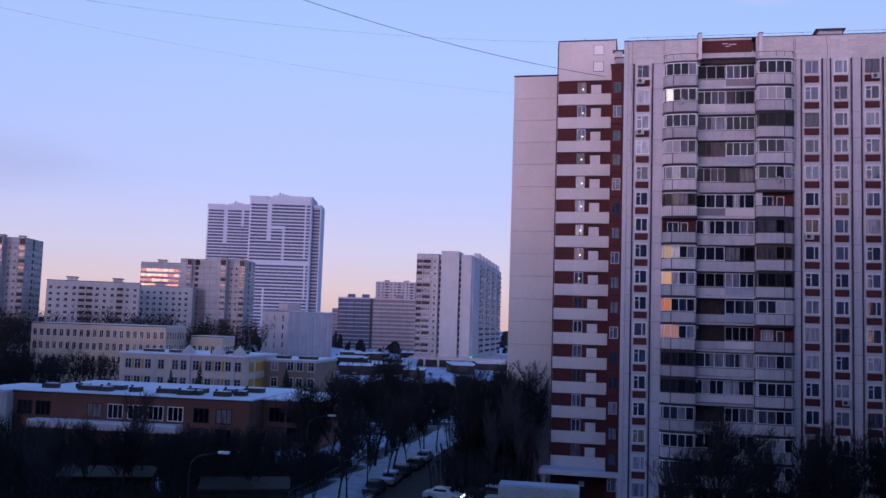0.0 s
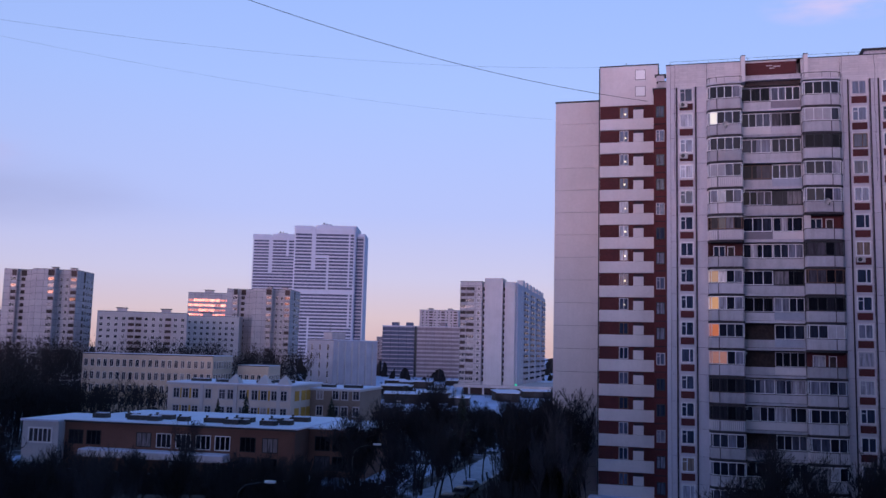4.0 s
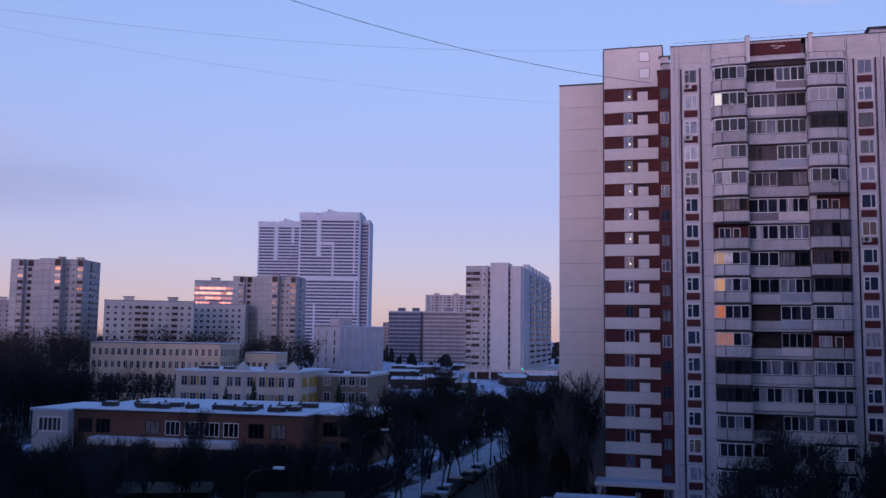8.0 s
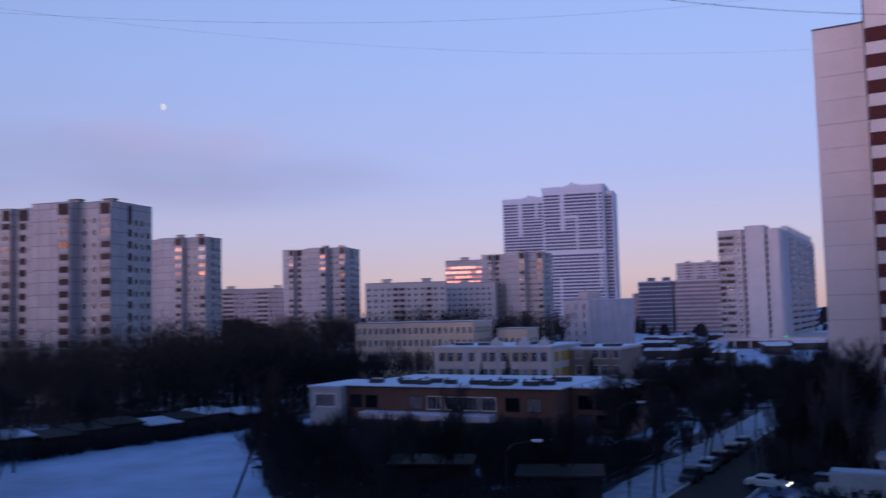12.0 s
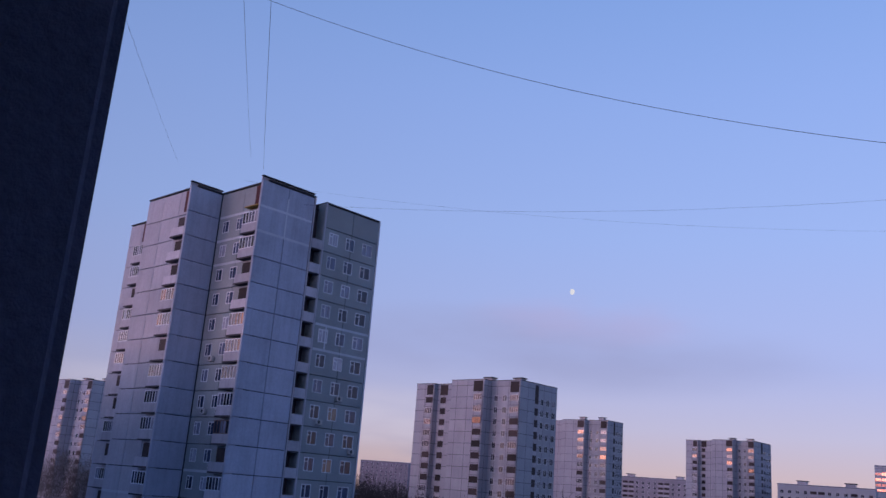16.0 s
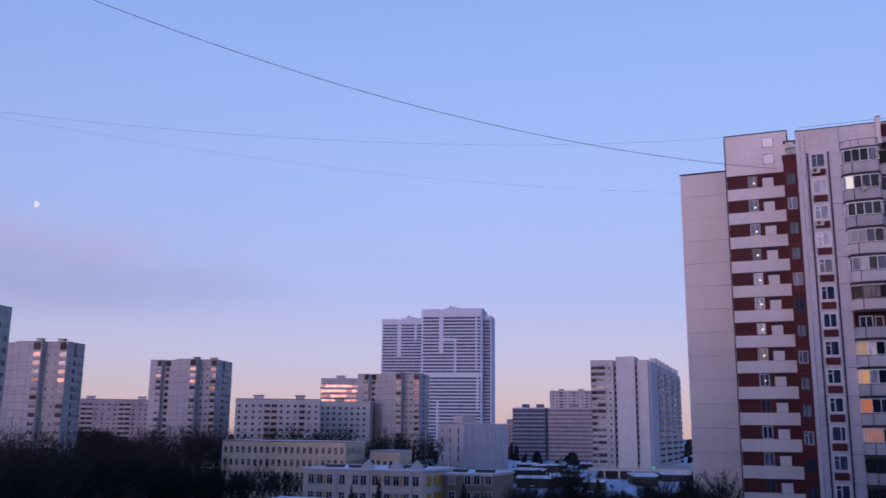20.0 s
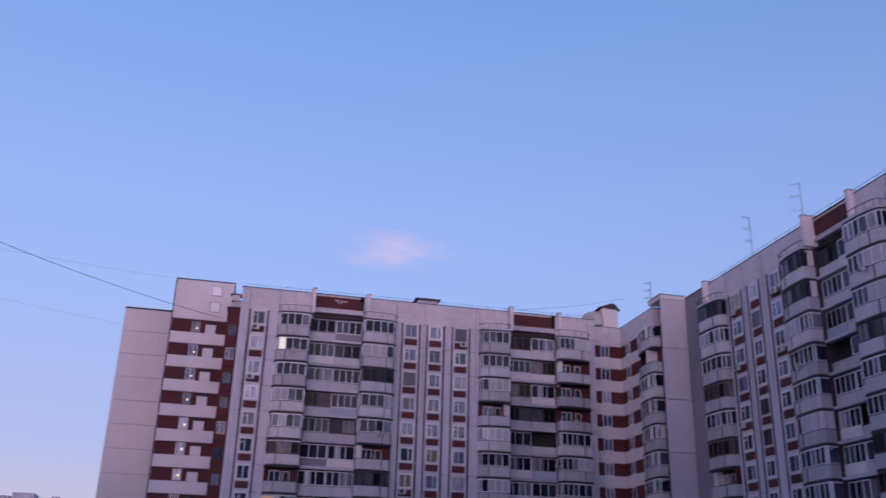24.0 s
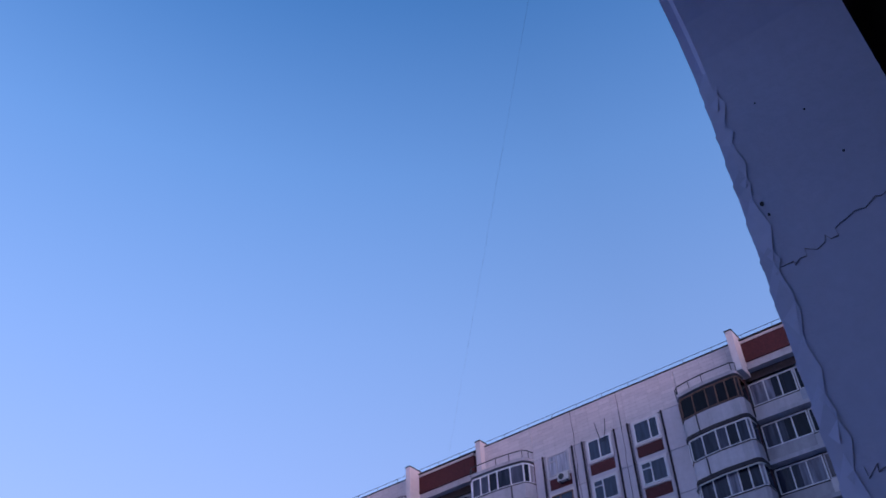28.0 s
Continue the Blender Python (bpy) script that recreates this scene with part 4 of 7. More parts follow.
def inner_corner():
    """The banded inner corner where the two blocks meet, with a bowed stack and a blank end wall."""
    b = root("corner_section", "inner corner section with red bands, rounded balconies, blank end wall", "apartment building", pose(40.3, 99.2, 0))
    boxes_part("wall", [(RED, [(0, 4.4, 0.0, 6, 0, 48.05)]), (RED, [(4.4, 10, -11.9, 6, 0, 48.05)]), (ATTIC, [(0, 4.42, -0.13, 6, 48.05, 50.4), (4.25, 10, -9.0, 6, 48.05, 50.4)])], b)
    rng = random.Random(8)
    for f in range(17):
        z = BASE + f * PITCH
        put("band_panel", panel_mesh(4.3, 1.35, 0.16, GABLE), b, 0.05, -0.1, z - 0.25)
        put("band_panel", panel_mesh(5.4, 1.35, 0.16, GABLE), b, 4.3, -0.1, z - 0.25, -90)
        w1 = put("window", window_mesh(1.1, 1.4, 1), b, 1.7, -0.05, z + 1.12)
        put("pane", pane_mesh(1.1, 1.4), w1)
        w2 = put("window", window_mesh(1.1, 1.4, 1), b, 4.36, -1.5, z + 1.12, -90)
        put("pane", pane_mesh(1.1, 1.4), w2)
        bal = balcony(b, 0, z, 4.4, False, rng, 0.1 if f in (5, 8, 11, 12, 14) else None)
        bal.matrix_basis = pose(4.4, -6.2, z, 0, 0, -90)
        put("pier_panel", shared("pierp", lambda: mesh_of("pier_panel", [(GABLE, [(0, 0.1, -1.7, -0.1, 1.1, 2.55)])])), bal, 3.3, 0.4, 0, 0)
    # the blank end wall
    for f in range(9):
        put("end_panel", panel_mesh(3.0, PITCH * 2 - 0.06, 0.2, PALE), b, 3.9, -12.1, f * PITCH * 2 + 0.2)
    boxes_part("end_cap", [(GABLE, [(3.9, 6.9, -12.1, -9.0, 50.6, 51.05)]), (ROOFING, [(3.85, 6.95, -12.15, -9.0, 51.05, 51.15)])], b)
    boxes_part("return_wall", [(DUSKY, [(6.95, 11, -16.2, -11.9, 0, 50.8)]), (ROOFING, [(6.9, 11, -16.2, -11.9, 50.8, 50.95)])], b)
    boxes_part("roof", [(ROOFING, [(0, 4.42, -0.08, 6, 50.4, 50.5)])], b)
    boxes_part("roof", [(ROOFING, [(4.3, 10, -9, 6, 50.42, 50.52)])], b)
    return b


inner_corner()


def roof_vent(x, y, z, s=1.0, label="pale roof ventilation shaft with a dark pitched cap", flat=False):
    v = root("roof_vent", label, "roof vent", pose(x, y, z), group="vents on the roofs")
    boxes_part("shaft", [(BALC, [(-1.2 * s, 1.2 * s, -0.7, 0.7, 0, 1.1 * s)])], v)
    if flat:
        boxes_part("cap", [(ROOFING, [(-1.5 * s, 1.5 * s, -0.95, 0.95, 1.1 * s, 1.28 * s)])], v)
        return v
    w, h = 1.45 * s, 1.1 * s
    put("cap", mesh_raw("cap", ROOFING, [(-w, -0.9, h), (w, -0.9, h), (w, 0.9, h), (-w, 0.9, h), (-w * 0.5, 0, h + 0.5 * s), (w * 0.5, 0, h + 0.5 * s)], [(0, 1, 5, 4), (1, 2, 5), (2, 3, 4, 5), (3, 0, 4), (3, 2, 1, 0)]), v)
    return v


roof_vent(20.6, 101, ROOF + 0.1, 1.0, "pale roof ventilation shaft under a dark flat lid", True)


def domed_vent(x, y, z):
    v = root("roof_vent", "white rounded roof vent with a dark pitched cap at the corner", "roof vent", pose(x, y, z), group="vents on the roofs")
    k, rings, vs, fs = 20, 7, [], []
    for j in range(rings):
        t = j / (rings - 1)
        rad, h = 2.0 * math.cos(t * 1.1), 2.1 * math.sin(t * 1.57)
        vs += [(rad * math.cos(2 * math.pi * i / k), rad * math.sin(2 * math.pi * i / k), h) for i in range(k)]
    fs = [(j * k + i, j * k + (i + 1) % k, (j + 1) * k + (i + 1) % k, (j + 1) * k + i) for j in range(rings - 1) for i in range(k)] + [tuple((rings - 1) * k + i for i in range(k))]
    put("dome", mesh_raw("dome", ACWHITE, vs, fs, True), v)
    boxes_part("shaft", [(GABLE, [(0.2, 2.2, -2.3, -0.5, -1.2, 2.2)])], v)
    put("cap", mesh_raw("cap", ROOFING, [(-0.3, -2.5, 2.25), (2.5, -2.5, 2.05), (2.5, 0, 2.05), (-0.3, 0, 2.25), (1.3, -2.5, 2.85), (1.6, 0, 2.85), (1.8, -2.5, 2.8)], [(0, 1, 6, 4), (1, 2, 5, 6), (2, 3, 5), (3, 0, 4, 5), (4, 6, 5), (3, 2, 1, 0)]), v)
    return v


domed_vent(43.6, 104.5, ROOF + 0.9)
roof_vent(-1.3, 104, 50.0, 0.6)


def antenna(x, y, z, h, heading):
    a = root("antenna", "thin television antenna mast with crossbars on the roof", "antenna", pose(x, y, z, 0, 0, heading), group="antennas on the roofs")
    boxes_part("mast", [(METAL, [(-0.02, 0.02, -0.02, 0.02, 0, h)])], a)
    for k, zz in enumerate((0.98, 0.72, 0.45)):
        boxes_part("crossbar", [(METAL, [(-0.1, 0.9, -0.01, 0.01, h * zz, h * zz + 0.02)] + [(q, q + 0.015, -0.35, 0.35, h * zz, h * zz + 0.018) for q in (0.05, 0.3, 0.55, 0.8)])], a)
    return a


antenna(48.2, 74.6, ROOF + 0.05, 4.8, 200)
antenna(48.5, 66.4, ROOF + 0.05, 5.0, 160)
antenna(45.5, 92.0, ROOF, 3.4, 120)
antenna(48.0, 52.0, ROOF, 0.9, 30)
antenna(48.0, 49.0, ROOF, 1.1, 60)


def satellite_dish(m, r=0.34):
    d = root("satellite_dish", "small white satellite dish fixed to a balcony parapet", "satellite dish", m, group="satellite dishes")
    k, rings = 16, 4
    vs, fs = [(0, 0, 0)], []
    for j in range(1, rings + 1):
        q = j / rings
        vs += [(r * q * math.cos(2 * math.pi * i / k), -0.12 * q * q, r * q * math.sin(2 * math.pi * i / k)) for i in range(k)]
    fs += [(0, 1 + (i + 1) % k, 1 + i) for i in range(k)]
    for j in range(rings - 1):
        a, b = 1 + j * k, 1 + (j + 1) * k
        fs += [(a + i, a + (i + 1) % k, b + (i + 1) % k, b + i) for i in range(k)]
    put("reflector", shared(("dish", r), lambda: mesh_raw("reflector", ACWHITE, vs, fs, True)), d)
    put("feed_arm", shared(("dfeed", r), lambda: mesh_of("feed_arm", [(METAL, [(-0.015, 0.015, -0.45, 0, -r, -r + 0.03), (-0.03, 0.03, -0.5, -0.42, -r, -0.1)])])), d)
    put("bracket", shared(("dbr", r), lambda: mesh_of("bracket", [(METAL, [(-0.03, 0.03, 0.0, 0.3, -0.04, 0.04)])])), d)
    return d


A_FRONT, Q_FRONT = pose(-0.6, 98, 0), pose(47.2, 83, 0, 0, 0, -90)
for x, f in ((5.6, 15), (15.4, 12), (38.2, 13), (29.0, 9)):
    satellite_dish(A_FRONT @ pose(x, -1.35, BASE + f * PITCH + 1.0, 10, 0, 20))
for x, f in ((26.8, 15), (41.0, 14), (52.2, 15), (17.0, 13), (77.0, 14)):
    satellite_dish(Q_FRONT @ pose(x, -1.35, BASE + f * PITCH + 1.05, 10, 0, -10))


def facade_lead(name, m, pts, r=0.016):
    """A loose cable pinned to the facade, hanging between its clips."""
    cu = bpy.data.curves.new(name, "CURVE")
    cu.dimensions = "3D"
    cu.bevel_depth = r
    cu.bevel_resolution = 1
    sp = cu.splines.new("POLY")
    sp.points.add(len(pts) - 1)
    for q, p in zip(sp.points, pts):
        q.co = (*p, 1)
    cu.materials.append(METAL)
    ob = new(name, cu)
    ob.matrix_world = m
    return tagged(ob, "thin dark cable hanging down the facade", "cable", group="facade cables")


rl = random.Random(61)
for m, xs in ((A_FRONT, (0.45, 17.3, 20.4, 26.6)), (Q_FRONT, (4.7, 7.8, 11.2, 29.0, 32.3, 35.6, 57.5, 61.0))):
    for x in xs:
        pts, z = [(x, -0.04, ROOF)], ROOF
        while z > ROOF - rl.uniform(9, 30):
            z -= rl.uniform(0.5, 1.3)
            pts.append((x + rl.uniform(-0.07, 0.07), -0.06, z))
        facade_lead("facade_cable", m, pts)
for x in (28.7, 31.9, 35.2, 59.2):
    pts = [(x + 0.8 * t / 8, -0.09, ROOF - 1.6 - 1.5 * (1 - (t / 4 - 1) ** 2)) for t in range(9)]
    facade_lead("facade_cable", Q_FRONT, pts, 0.02)


# ---- our own balcony ----
def own_balcony():
    wall = new("wall_own", None)
    tagged(wall, "whitewashed concrete loggia front with an arched opening", "wall", kind="structure")
    t0, t1 = -0.014, 0.15
    # jambs with rounded shoulders meeting a lintel
    hw, zs, zt = 0.667, EYE + 0.74, EYE + 1.08

    def jamb(sign):
        hx = hw if sign > 0 else 0.75
        prof = [(sign * (hx + 0.9), EYE - 1.7), (sign * hx, EYE - 1.7)]
        k = 10
        for i in range(k + 1):
            a = i / k * math.pi / 2
            prof.append((sign * (hx - 0.42 * (1 - math.cos(a))), zs + (zt - zs) * math.sin(a)))
        prof += [(0, zt), (0, zt + 0.6), (sign * (hx + 0.9), zt + 0.6)]
        bm = bmesh.new()
        front = [bm.verts.new((x, t1, z)) for x, z in prof]
        back = [bm.verts.new((x, t0, z)) for x, z in prof]
        n = len(prof)
        bm.faces.new(front)
        bm.faces.new(list(reversed(back)))
        for i in range(n):
            bm.faces.new((front[i], back[i], back[(i + 1) % n], front[(i + 1) % n]))
        bmesh.ops.recalc_face_normals(bm, faces=bm.faces)
        rim = [e for e in bm.edges if abs(e.verts[0].co.y - t1) < 1e-4 and abs(e.verts[1].co.y - t1) < 1e-4]
        bmesh.ops.bevel(bm, geom=rim, offset=0.016, segments=3, affect="EDGES")
        me = bpy.data.meshes.new("jamb")
        bm.to_mesh(me)
        bm.free()
        me.materials.append(PLASTER)
        return me
    put("jamb", jamb(1), wall, label="cracked whitewashed jamb")
    left = put("jamb", jamb(-1), wall, label="weathered jamb painted dark for shade")
    # left jamb takes the plaster copy darkened for shade
    left.data.materials[0] = SHADEDPL
    rc = random.Random(2)

    def crack(y0, z0, y1, z1, n, w):
        """A thin wandering groove line on the jamb's inner face."""
        vs, fs = [], []
        for i in range(n + 1):
            t = i / n
            y, z = y0 + (y1 - y0) * t + rc.uniform(-1, 1) * 0.004, z0 + (z1 - z0) * t + rc.uniform(-1, 1) * 0.006
            hwid = w * rc.uniform(0.3, 1.0)
            vs += [(hw - 0.0008, y, z - hwid), (hw - 0.0008, y, z + hwid), (hw + 0.004, y, z + hwid), (hw + 0.004, y, z - hwid)]
            if i:
                b = 4 * i
                fs += [(b - 4, b - 3, b + 1, b), (b - 3, b - 2, b + 2, b + 1), (b - 1, b - 4, b, b + 3)]
        return mesh_raw("crack", DUSKY, vs, fs)
    put("crack", crack(0.128, EYE + 0.495, 0.02, EYE + 0.53, 22, 0.0005), wall)
    put("crack", crack(0.12, EYE + 0.86, 0.06, EYE + 0.90, 8, 0.0004), wall)
    put("crack", crack(0.128, EYE + 0.30, 0.09, EYE + 0.31, 8, 0.0006), wall)
    for y, z, sz in ((0.128, 0.575, 0.004), (0.125, 0.560, 0.003), (0.10, 0.70, 0.0016), (0.06, 0.66, 0.0022), (0.08, 0.78, 0.0016), (0.045, 0.59, 0.0024), (0.12, 0.76, 0.0014), (0.11, 0.29, 0.002)):
        sz *= 0.55
        k = 7
        ring = [(hw - 0.001, y + sz * rc.uniform(0.6, 1.3) * math.cos(2 * math.pi * i / k), EYE + z + 1.4 * sz * rc.uniform(0.6, 1.3) * math.sin(2 * math.pi * i / k)) for i in range(k)]
        put("chip", mesh_raw("chip", JOINT, ring + [(hw + 0.003, y, EYE + z)], [(i, (i + 1) % k, k) for i in range(k)] + [tuple(range(k))]), wall)
    # layers of old paint curling off the outer edge
    for i in range(16):
        z = 0.16 + i * 0.04 + rc.uniform(-0.015, 0.015)
        w, h = rc.uniform(0.003, 0.008), rc.uniform(0.015, 0.04)
        vs = [(hw - 0.0012, t1 - 0.016 - w, EYE + z), (hw - 0.0015, t1 - 0.014, EYE + z - h), (hw + 0.002, t1 - 0.003, EYE + z - 0.3 * h), (hw + 0.001, t1 - 0.002, EYE + z + 0.4 * h), (hw - 0.0014, t1 - 0.014, EYE + z + h)]
        put("paint_flake", mesh_raw("paint_flake", PLASTER, vs, [(0, 1, 2), (0, 2, 3), (0, 3, 4)]), wall)
    boxes_part("parapet", [(PLASTER, [(-1.6, 1.6, t0, t1, EYE - 2.9, EYE - 0.62)])], wall)
    # inner faces of the loggia painted near-black in place of shade
    boxes_part("side_wall", [(SHADEIN, [(0.78, 0.9, -1.6, t0, EYE - 1.7, EYE + 1.7), (-1.0, -0.88, -1.6, t0, EYE - 1.7, EYE + 1.7)])], wall)
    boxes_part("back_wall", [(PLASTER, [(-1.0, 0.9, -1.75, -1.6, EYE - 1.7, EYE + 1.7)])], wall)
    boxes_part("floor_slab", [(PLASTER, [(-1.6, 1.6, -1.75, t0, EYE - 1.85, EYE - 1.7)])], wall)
    boxes_part("ceiling_slab", [(SHADEIN, [(-1.6, 1.6, -1.75, t0, EYE + 1.7, EYE + 1.85)])], wall)
    boxes_part("front_wall", [(PALE, [(-8, -1.6, -0.2, 0.1, 0, 50)])], wall)
    # own building drawn out unseen to x 46 to darken the side block
    boxes_part("front_wall", [(PALE, [(1.6, 46, -0.2, 0.1, 0, 50)])], wall)
    boxes_part("front_wall", [(PALE, [(-1.6, 1.6, -0.2, 0.1, 0, EYE - 2.9)])], wall)
    boxes_part("front_wall", [(PALE, [(-1.6, 1.6, -0.2, 0.1, EYE + 1.85, 50)])], wall)
    boxes_part("rear_wall", [(PALE, [(-8, 46, -12, -1.8, 0, 50)])], wall)
    # unseen walls added behind the viewer to keep the low glow off the yard
    for x0, x1, h in ((-70, -8, 33), (-130, -70, 33), (-190, -130, 33)):
        boxes_part("row_wall", [(PALE, [(x0 + 0.1, x1 - 0.1, -14, -3, 0, h)])], wall)


own_balcony()


# ---- stepped towers ----
def tower_window(parent, x, y, z, rz, w=1.3, h=1.45, far=False):
    if far:
        me = shared(("tw", round(w, 2), round(h, 2)), lambda: sash("window", [FRAME, FPANE], w, h, (w * 0.45,), (), 0.06, -0.04, -0.01, fill=2, outer=0.02))
        return put("window", me, parent, x, y, z, rz)
    win = put("window", window_mesh(w, h, 0), parent, x, y, z, rz)
    put("pane", pane_mesh(w, h, PANE), win)
    return win


def tower_balcony(parent, x, y, z, rz, w=2.9, rng=None, far=False, warm=False):
    """Box balcony at an outer corner, glazed or open, on its own slab."""
    r = rng.random()
    mat = FRAME if r < 0.6 else WOOD
    glazed = r < (0.75 if warm else 0.55 if far else 0.7)
    if far:
        g = [(TOWERP, [(0, w, -0.34, -0.26, 0, 1.0), (0, w, -0.34, 0, -0.15, 0)])]
        # open ones get a dark sheet for the shaded recess
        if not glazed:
            g.append((SHADEIN, [(0.02, w - 0.02, -0.06, 0.0, 1.0, 2.5)]))
        bal = put("balcony", shared(("tbf", round(w, 2), glazed), lambda: mesh_of("balcony", g)), parent, x, y, z, rz)
        if glazed:
            pm = WARMP if warm else FPANE
            put("glazing", shared(("tbfg", round(w, 2), pm.name, mat.name), lambda: sash("glazing", [mat, pm], w, 1.5, [k * (w - 0.08) / 4 for k in (1, 2, 3)], (), 0.07, -0.31, -0.27, 0.0, 1.0, fill=2)), bal)
        return bal
    d = 0.86
    bal = put("balcony", shared(("tb", round(w, 2)), lambda: mesh_of("balcony", [(BALC, [(0, w, -d, 0.07 - d, 0.05, 1.05), (0, 0.08, 0.07 - d, 0, 0.05, 1.05), (w - 0.08, w, 0.07 - d, 0, 0.05, 1.05)]), (JOINT, [(-0.03, w + 0.03, -d - 0.04, 0, -0.12, 0.05)])])), parent, x, y, z, rz)
    if glazed:
        n = 5
        fr = put("glazing_frame", shared(("tbg", round(w, 2), mat.name), lambda: sash("glazing_frame", [mat], w, 1.44, [k * (w - 0.08) / n for k in range(1, n)], (), 0.08, 0.01 - d, 0.08 - d, 0.0, 1.06)), bal)
        pm = WARMP if warm and r < 0.6 else BPANE
        put("pane", shared(("tbp", round(w, 2), pm.name), lambda: mesh_of("pane", [(pm, [(0.05 + (w - 0.1) * k / 5, 0.04 + (w - 0.1) * (k + 1) / 5, 0.04 - d, 0.06 - d, 1.1, 2.45) for k in range(5)])])), fr)
    else:
        put("back_wall", shared(("tbo", round(w, 2)), lambda: mesh_of("back_wall", [(SHADEIN, [(0.05, w - 0.05, -0.04, 0.0, 0.05, 2.6)])])), bal)
    return bal


def loggia_slot(b, floors, base, pitch, top):
    """The column of open loggias let into the side of the large tower: back wall, cheeks, a slab and a parapet on each storey."""
    boxes_part("side_slot", [(SHADEIN, [(-1.5, -1.38, 6.9, 8.6, base, top - 1.2)]), (GREENISH, [(-1.38, -0.02, 8.5, 8.6, base, top - 0.25)])], b, "recessed loggia column painted dark for shade")
    for f in range(floors):
        z = base + f * pitch
        put("loggia", shared("nearlog", lambda: mesh_of("loggia", [(BALC, [(0, 1.6, -0.1, 0.0, 0.0, 1.12)]), (JOINT, [(0, 1.6, -0.02, 1.38, -0.16, 0.0)])])), b, 0.0, 6.92, z, 90)


def fin_wall(b, x, y0, y1, h):
    """The end wall of a bay: it stands forward of the balconies and above the roof."""
    boxes_part("fin_wall", [(PINKP, [(x - 0.32, x - 0.23, y0, y1, 1.2, h)]), (ROOFING, [(x - 0.36, x + 0.04, y0 - 0.04, y1, h, h + 0.12)])], b)


def stepped_tower(label, corner, rot, floors, seed, near=False, pitch=2.8, base=1.0, front=TOWERBLUE, stretch=(1, 1, 1)):
    """A point block with a front stepped in plan: bays D, C, B, A from its far end to the corner, and a deep side."""
    m = pose(corner[0], corner[1], 0, 0, 0, rot) @ Matrix.Diagonal((*stretch, 1))
    rng = random.Random(seed)
    b = root("tower_block", label, "apartment building", m, group="stepped towers")
    H = base + floors * pitch + 3.2
    far = not near
    bodies = {"A": (-9.4, 0, 0, 17.4), "B": (-20.8, -9.5, -3.4, 16), "D": (-38.3, -31.5, 1.6, 16), "C": (-31.5, -20.8, 3.2, 16)}
    if near:
        bodies.update({"D": (-34.4, -28.1, 1.6, 16), "C": (-28.1, -20.8, 3.2, 16), "A": (-9.4, 0, 0, 6.9), "slot": (-9.4, -1.3, 6.7, 8.8), "rear": (-9.4, 0, 8.6, 17.4)})
    core = 0.2 if near else 0.0
    for k, (x0, x1, y0, y1) in bodies.items():
        h = H - (0.9 if k == "slot" else 0.2 if k == "rear" else 0)
        boxes_part("wall", [(JOINT if near else TOWERP, [(x0 + core, x1 - core, y0 + core, y1 - (0.05 if k in ("A", "slot") and near else 0), 0, h - 0.05)])], b)
        boxes_part("coping", [(ROOFING, [(x0 - 0.06, x1 + 0.06, y0 - 0.06, y1, h - 0.05, h + 0.1)])], b)
    if near:
        loggia_slot(b, floors, base, pitch, H)
        fin_wall(b, 0.0, -0.95, 6.7, H + 0.3)
        fin_wall(b, -9.5, -4.35, 0.0, H + 0.3)
        fin_wall(b, -28.1, 0.7, 4.0, H + 0.3)
        boxes_part("corner_strip", [(SEAM, [(-0.25, 0.05, 17.4, 17.6, 1.2, H - 0.1)])], b)
        boxes_part("corner_strip", [(PINKP, [(-0.2, 0.06, 6.72, 6.9, 1.2, H - 0.1)])], b)
        boxes_part("corner_strip", [(PINKP, [(-0.2, 0.06, 8.6, 8.78, 1.2, H - 0.2)])], b)
        # separate wall panels, some patched with pale seams
        for f in range(floors + 1):
            z = base + f * pitch
            h = (pitch if f < floors else 3.1) - 0.04
            for x0, w, y, r, mat in ((-9.4, 4.7, 0, 0, GREENISH), (-4.7, 4.7, 0, 0, GREENISH), (-20.8, 3.8, -3.4, 0, PINKP), (-17.0, 3.8, -3.4, 0, PINKP), (-13.2, 3.7, -3.4, 0, PINKP),
                                     (-34.4, 3.15, 1.6, 0, PINKP), (-31.25, 3.15, 1.6, 0, PINKP)):
                put("panel", panel_mesh(w - 0.07, h - 0.045, 0.22, mat), b, x0 + 0.02, y, z)
            for y0, w, x, mat in ((-4.35, 4.35, -9.5, front), (-0.95, 3.85, 0, front), (2.9, 3.8, 0, front), (8.8, 4.3, 0, GREENISH), (13.1, 4.3, 0, GREENISH)):
                hh = h - 0.2 if f == floors and y0 > 8 else h
                put("panel", panel_mesh(w - 0.07, hh - 0.045, 0.22, mat), b, x, y0 + 0.02, z, 90)
        # painted-over seams
        for ks, (x0, x1, y0, y1) in (((3, 4, 6, 14, 15, 16), (-9.3, -3.3, -0.02, 0.0)), ((4, 5, 15, 16), (-0.02, 0.012, -0.9, 6.6)), ((11, 12), (-0.02, 0.012, 8.9, 17.3)), ((4, 5), (-20.7, -13.0, -3.42, -3.4))):
            for k in ks:
                boxes_part("pale_seam", [(SEAM, [(x0, x1, y0, y1, base + k * pitch - 0.14, base + k * pitch + 0.14)])], b)
        for y0 in (2.9, 10.6):
            boxes_part("pale_seam", [(SEAM, [(-0.02, 0.014, y0 - 0.1, y0 + 0.1, base + (15 if y0 < 9 else 11) * pitch, base + (16.6 if y0 < 9 else 12) * pitch)])], b)
        boxes_part("awning", [(OCHRE, [(-3.1, -0.35, -0.9, 0.0, H - 3.05, H - 2.95)])], b, "yellow sheet awning over the top balcony")
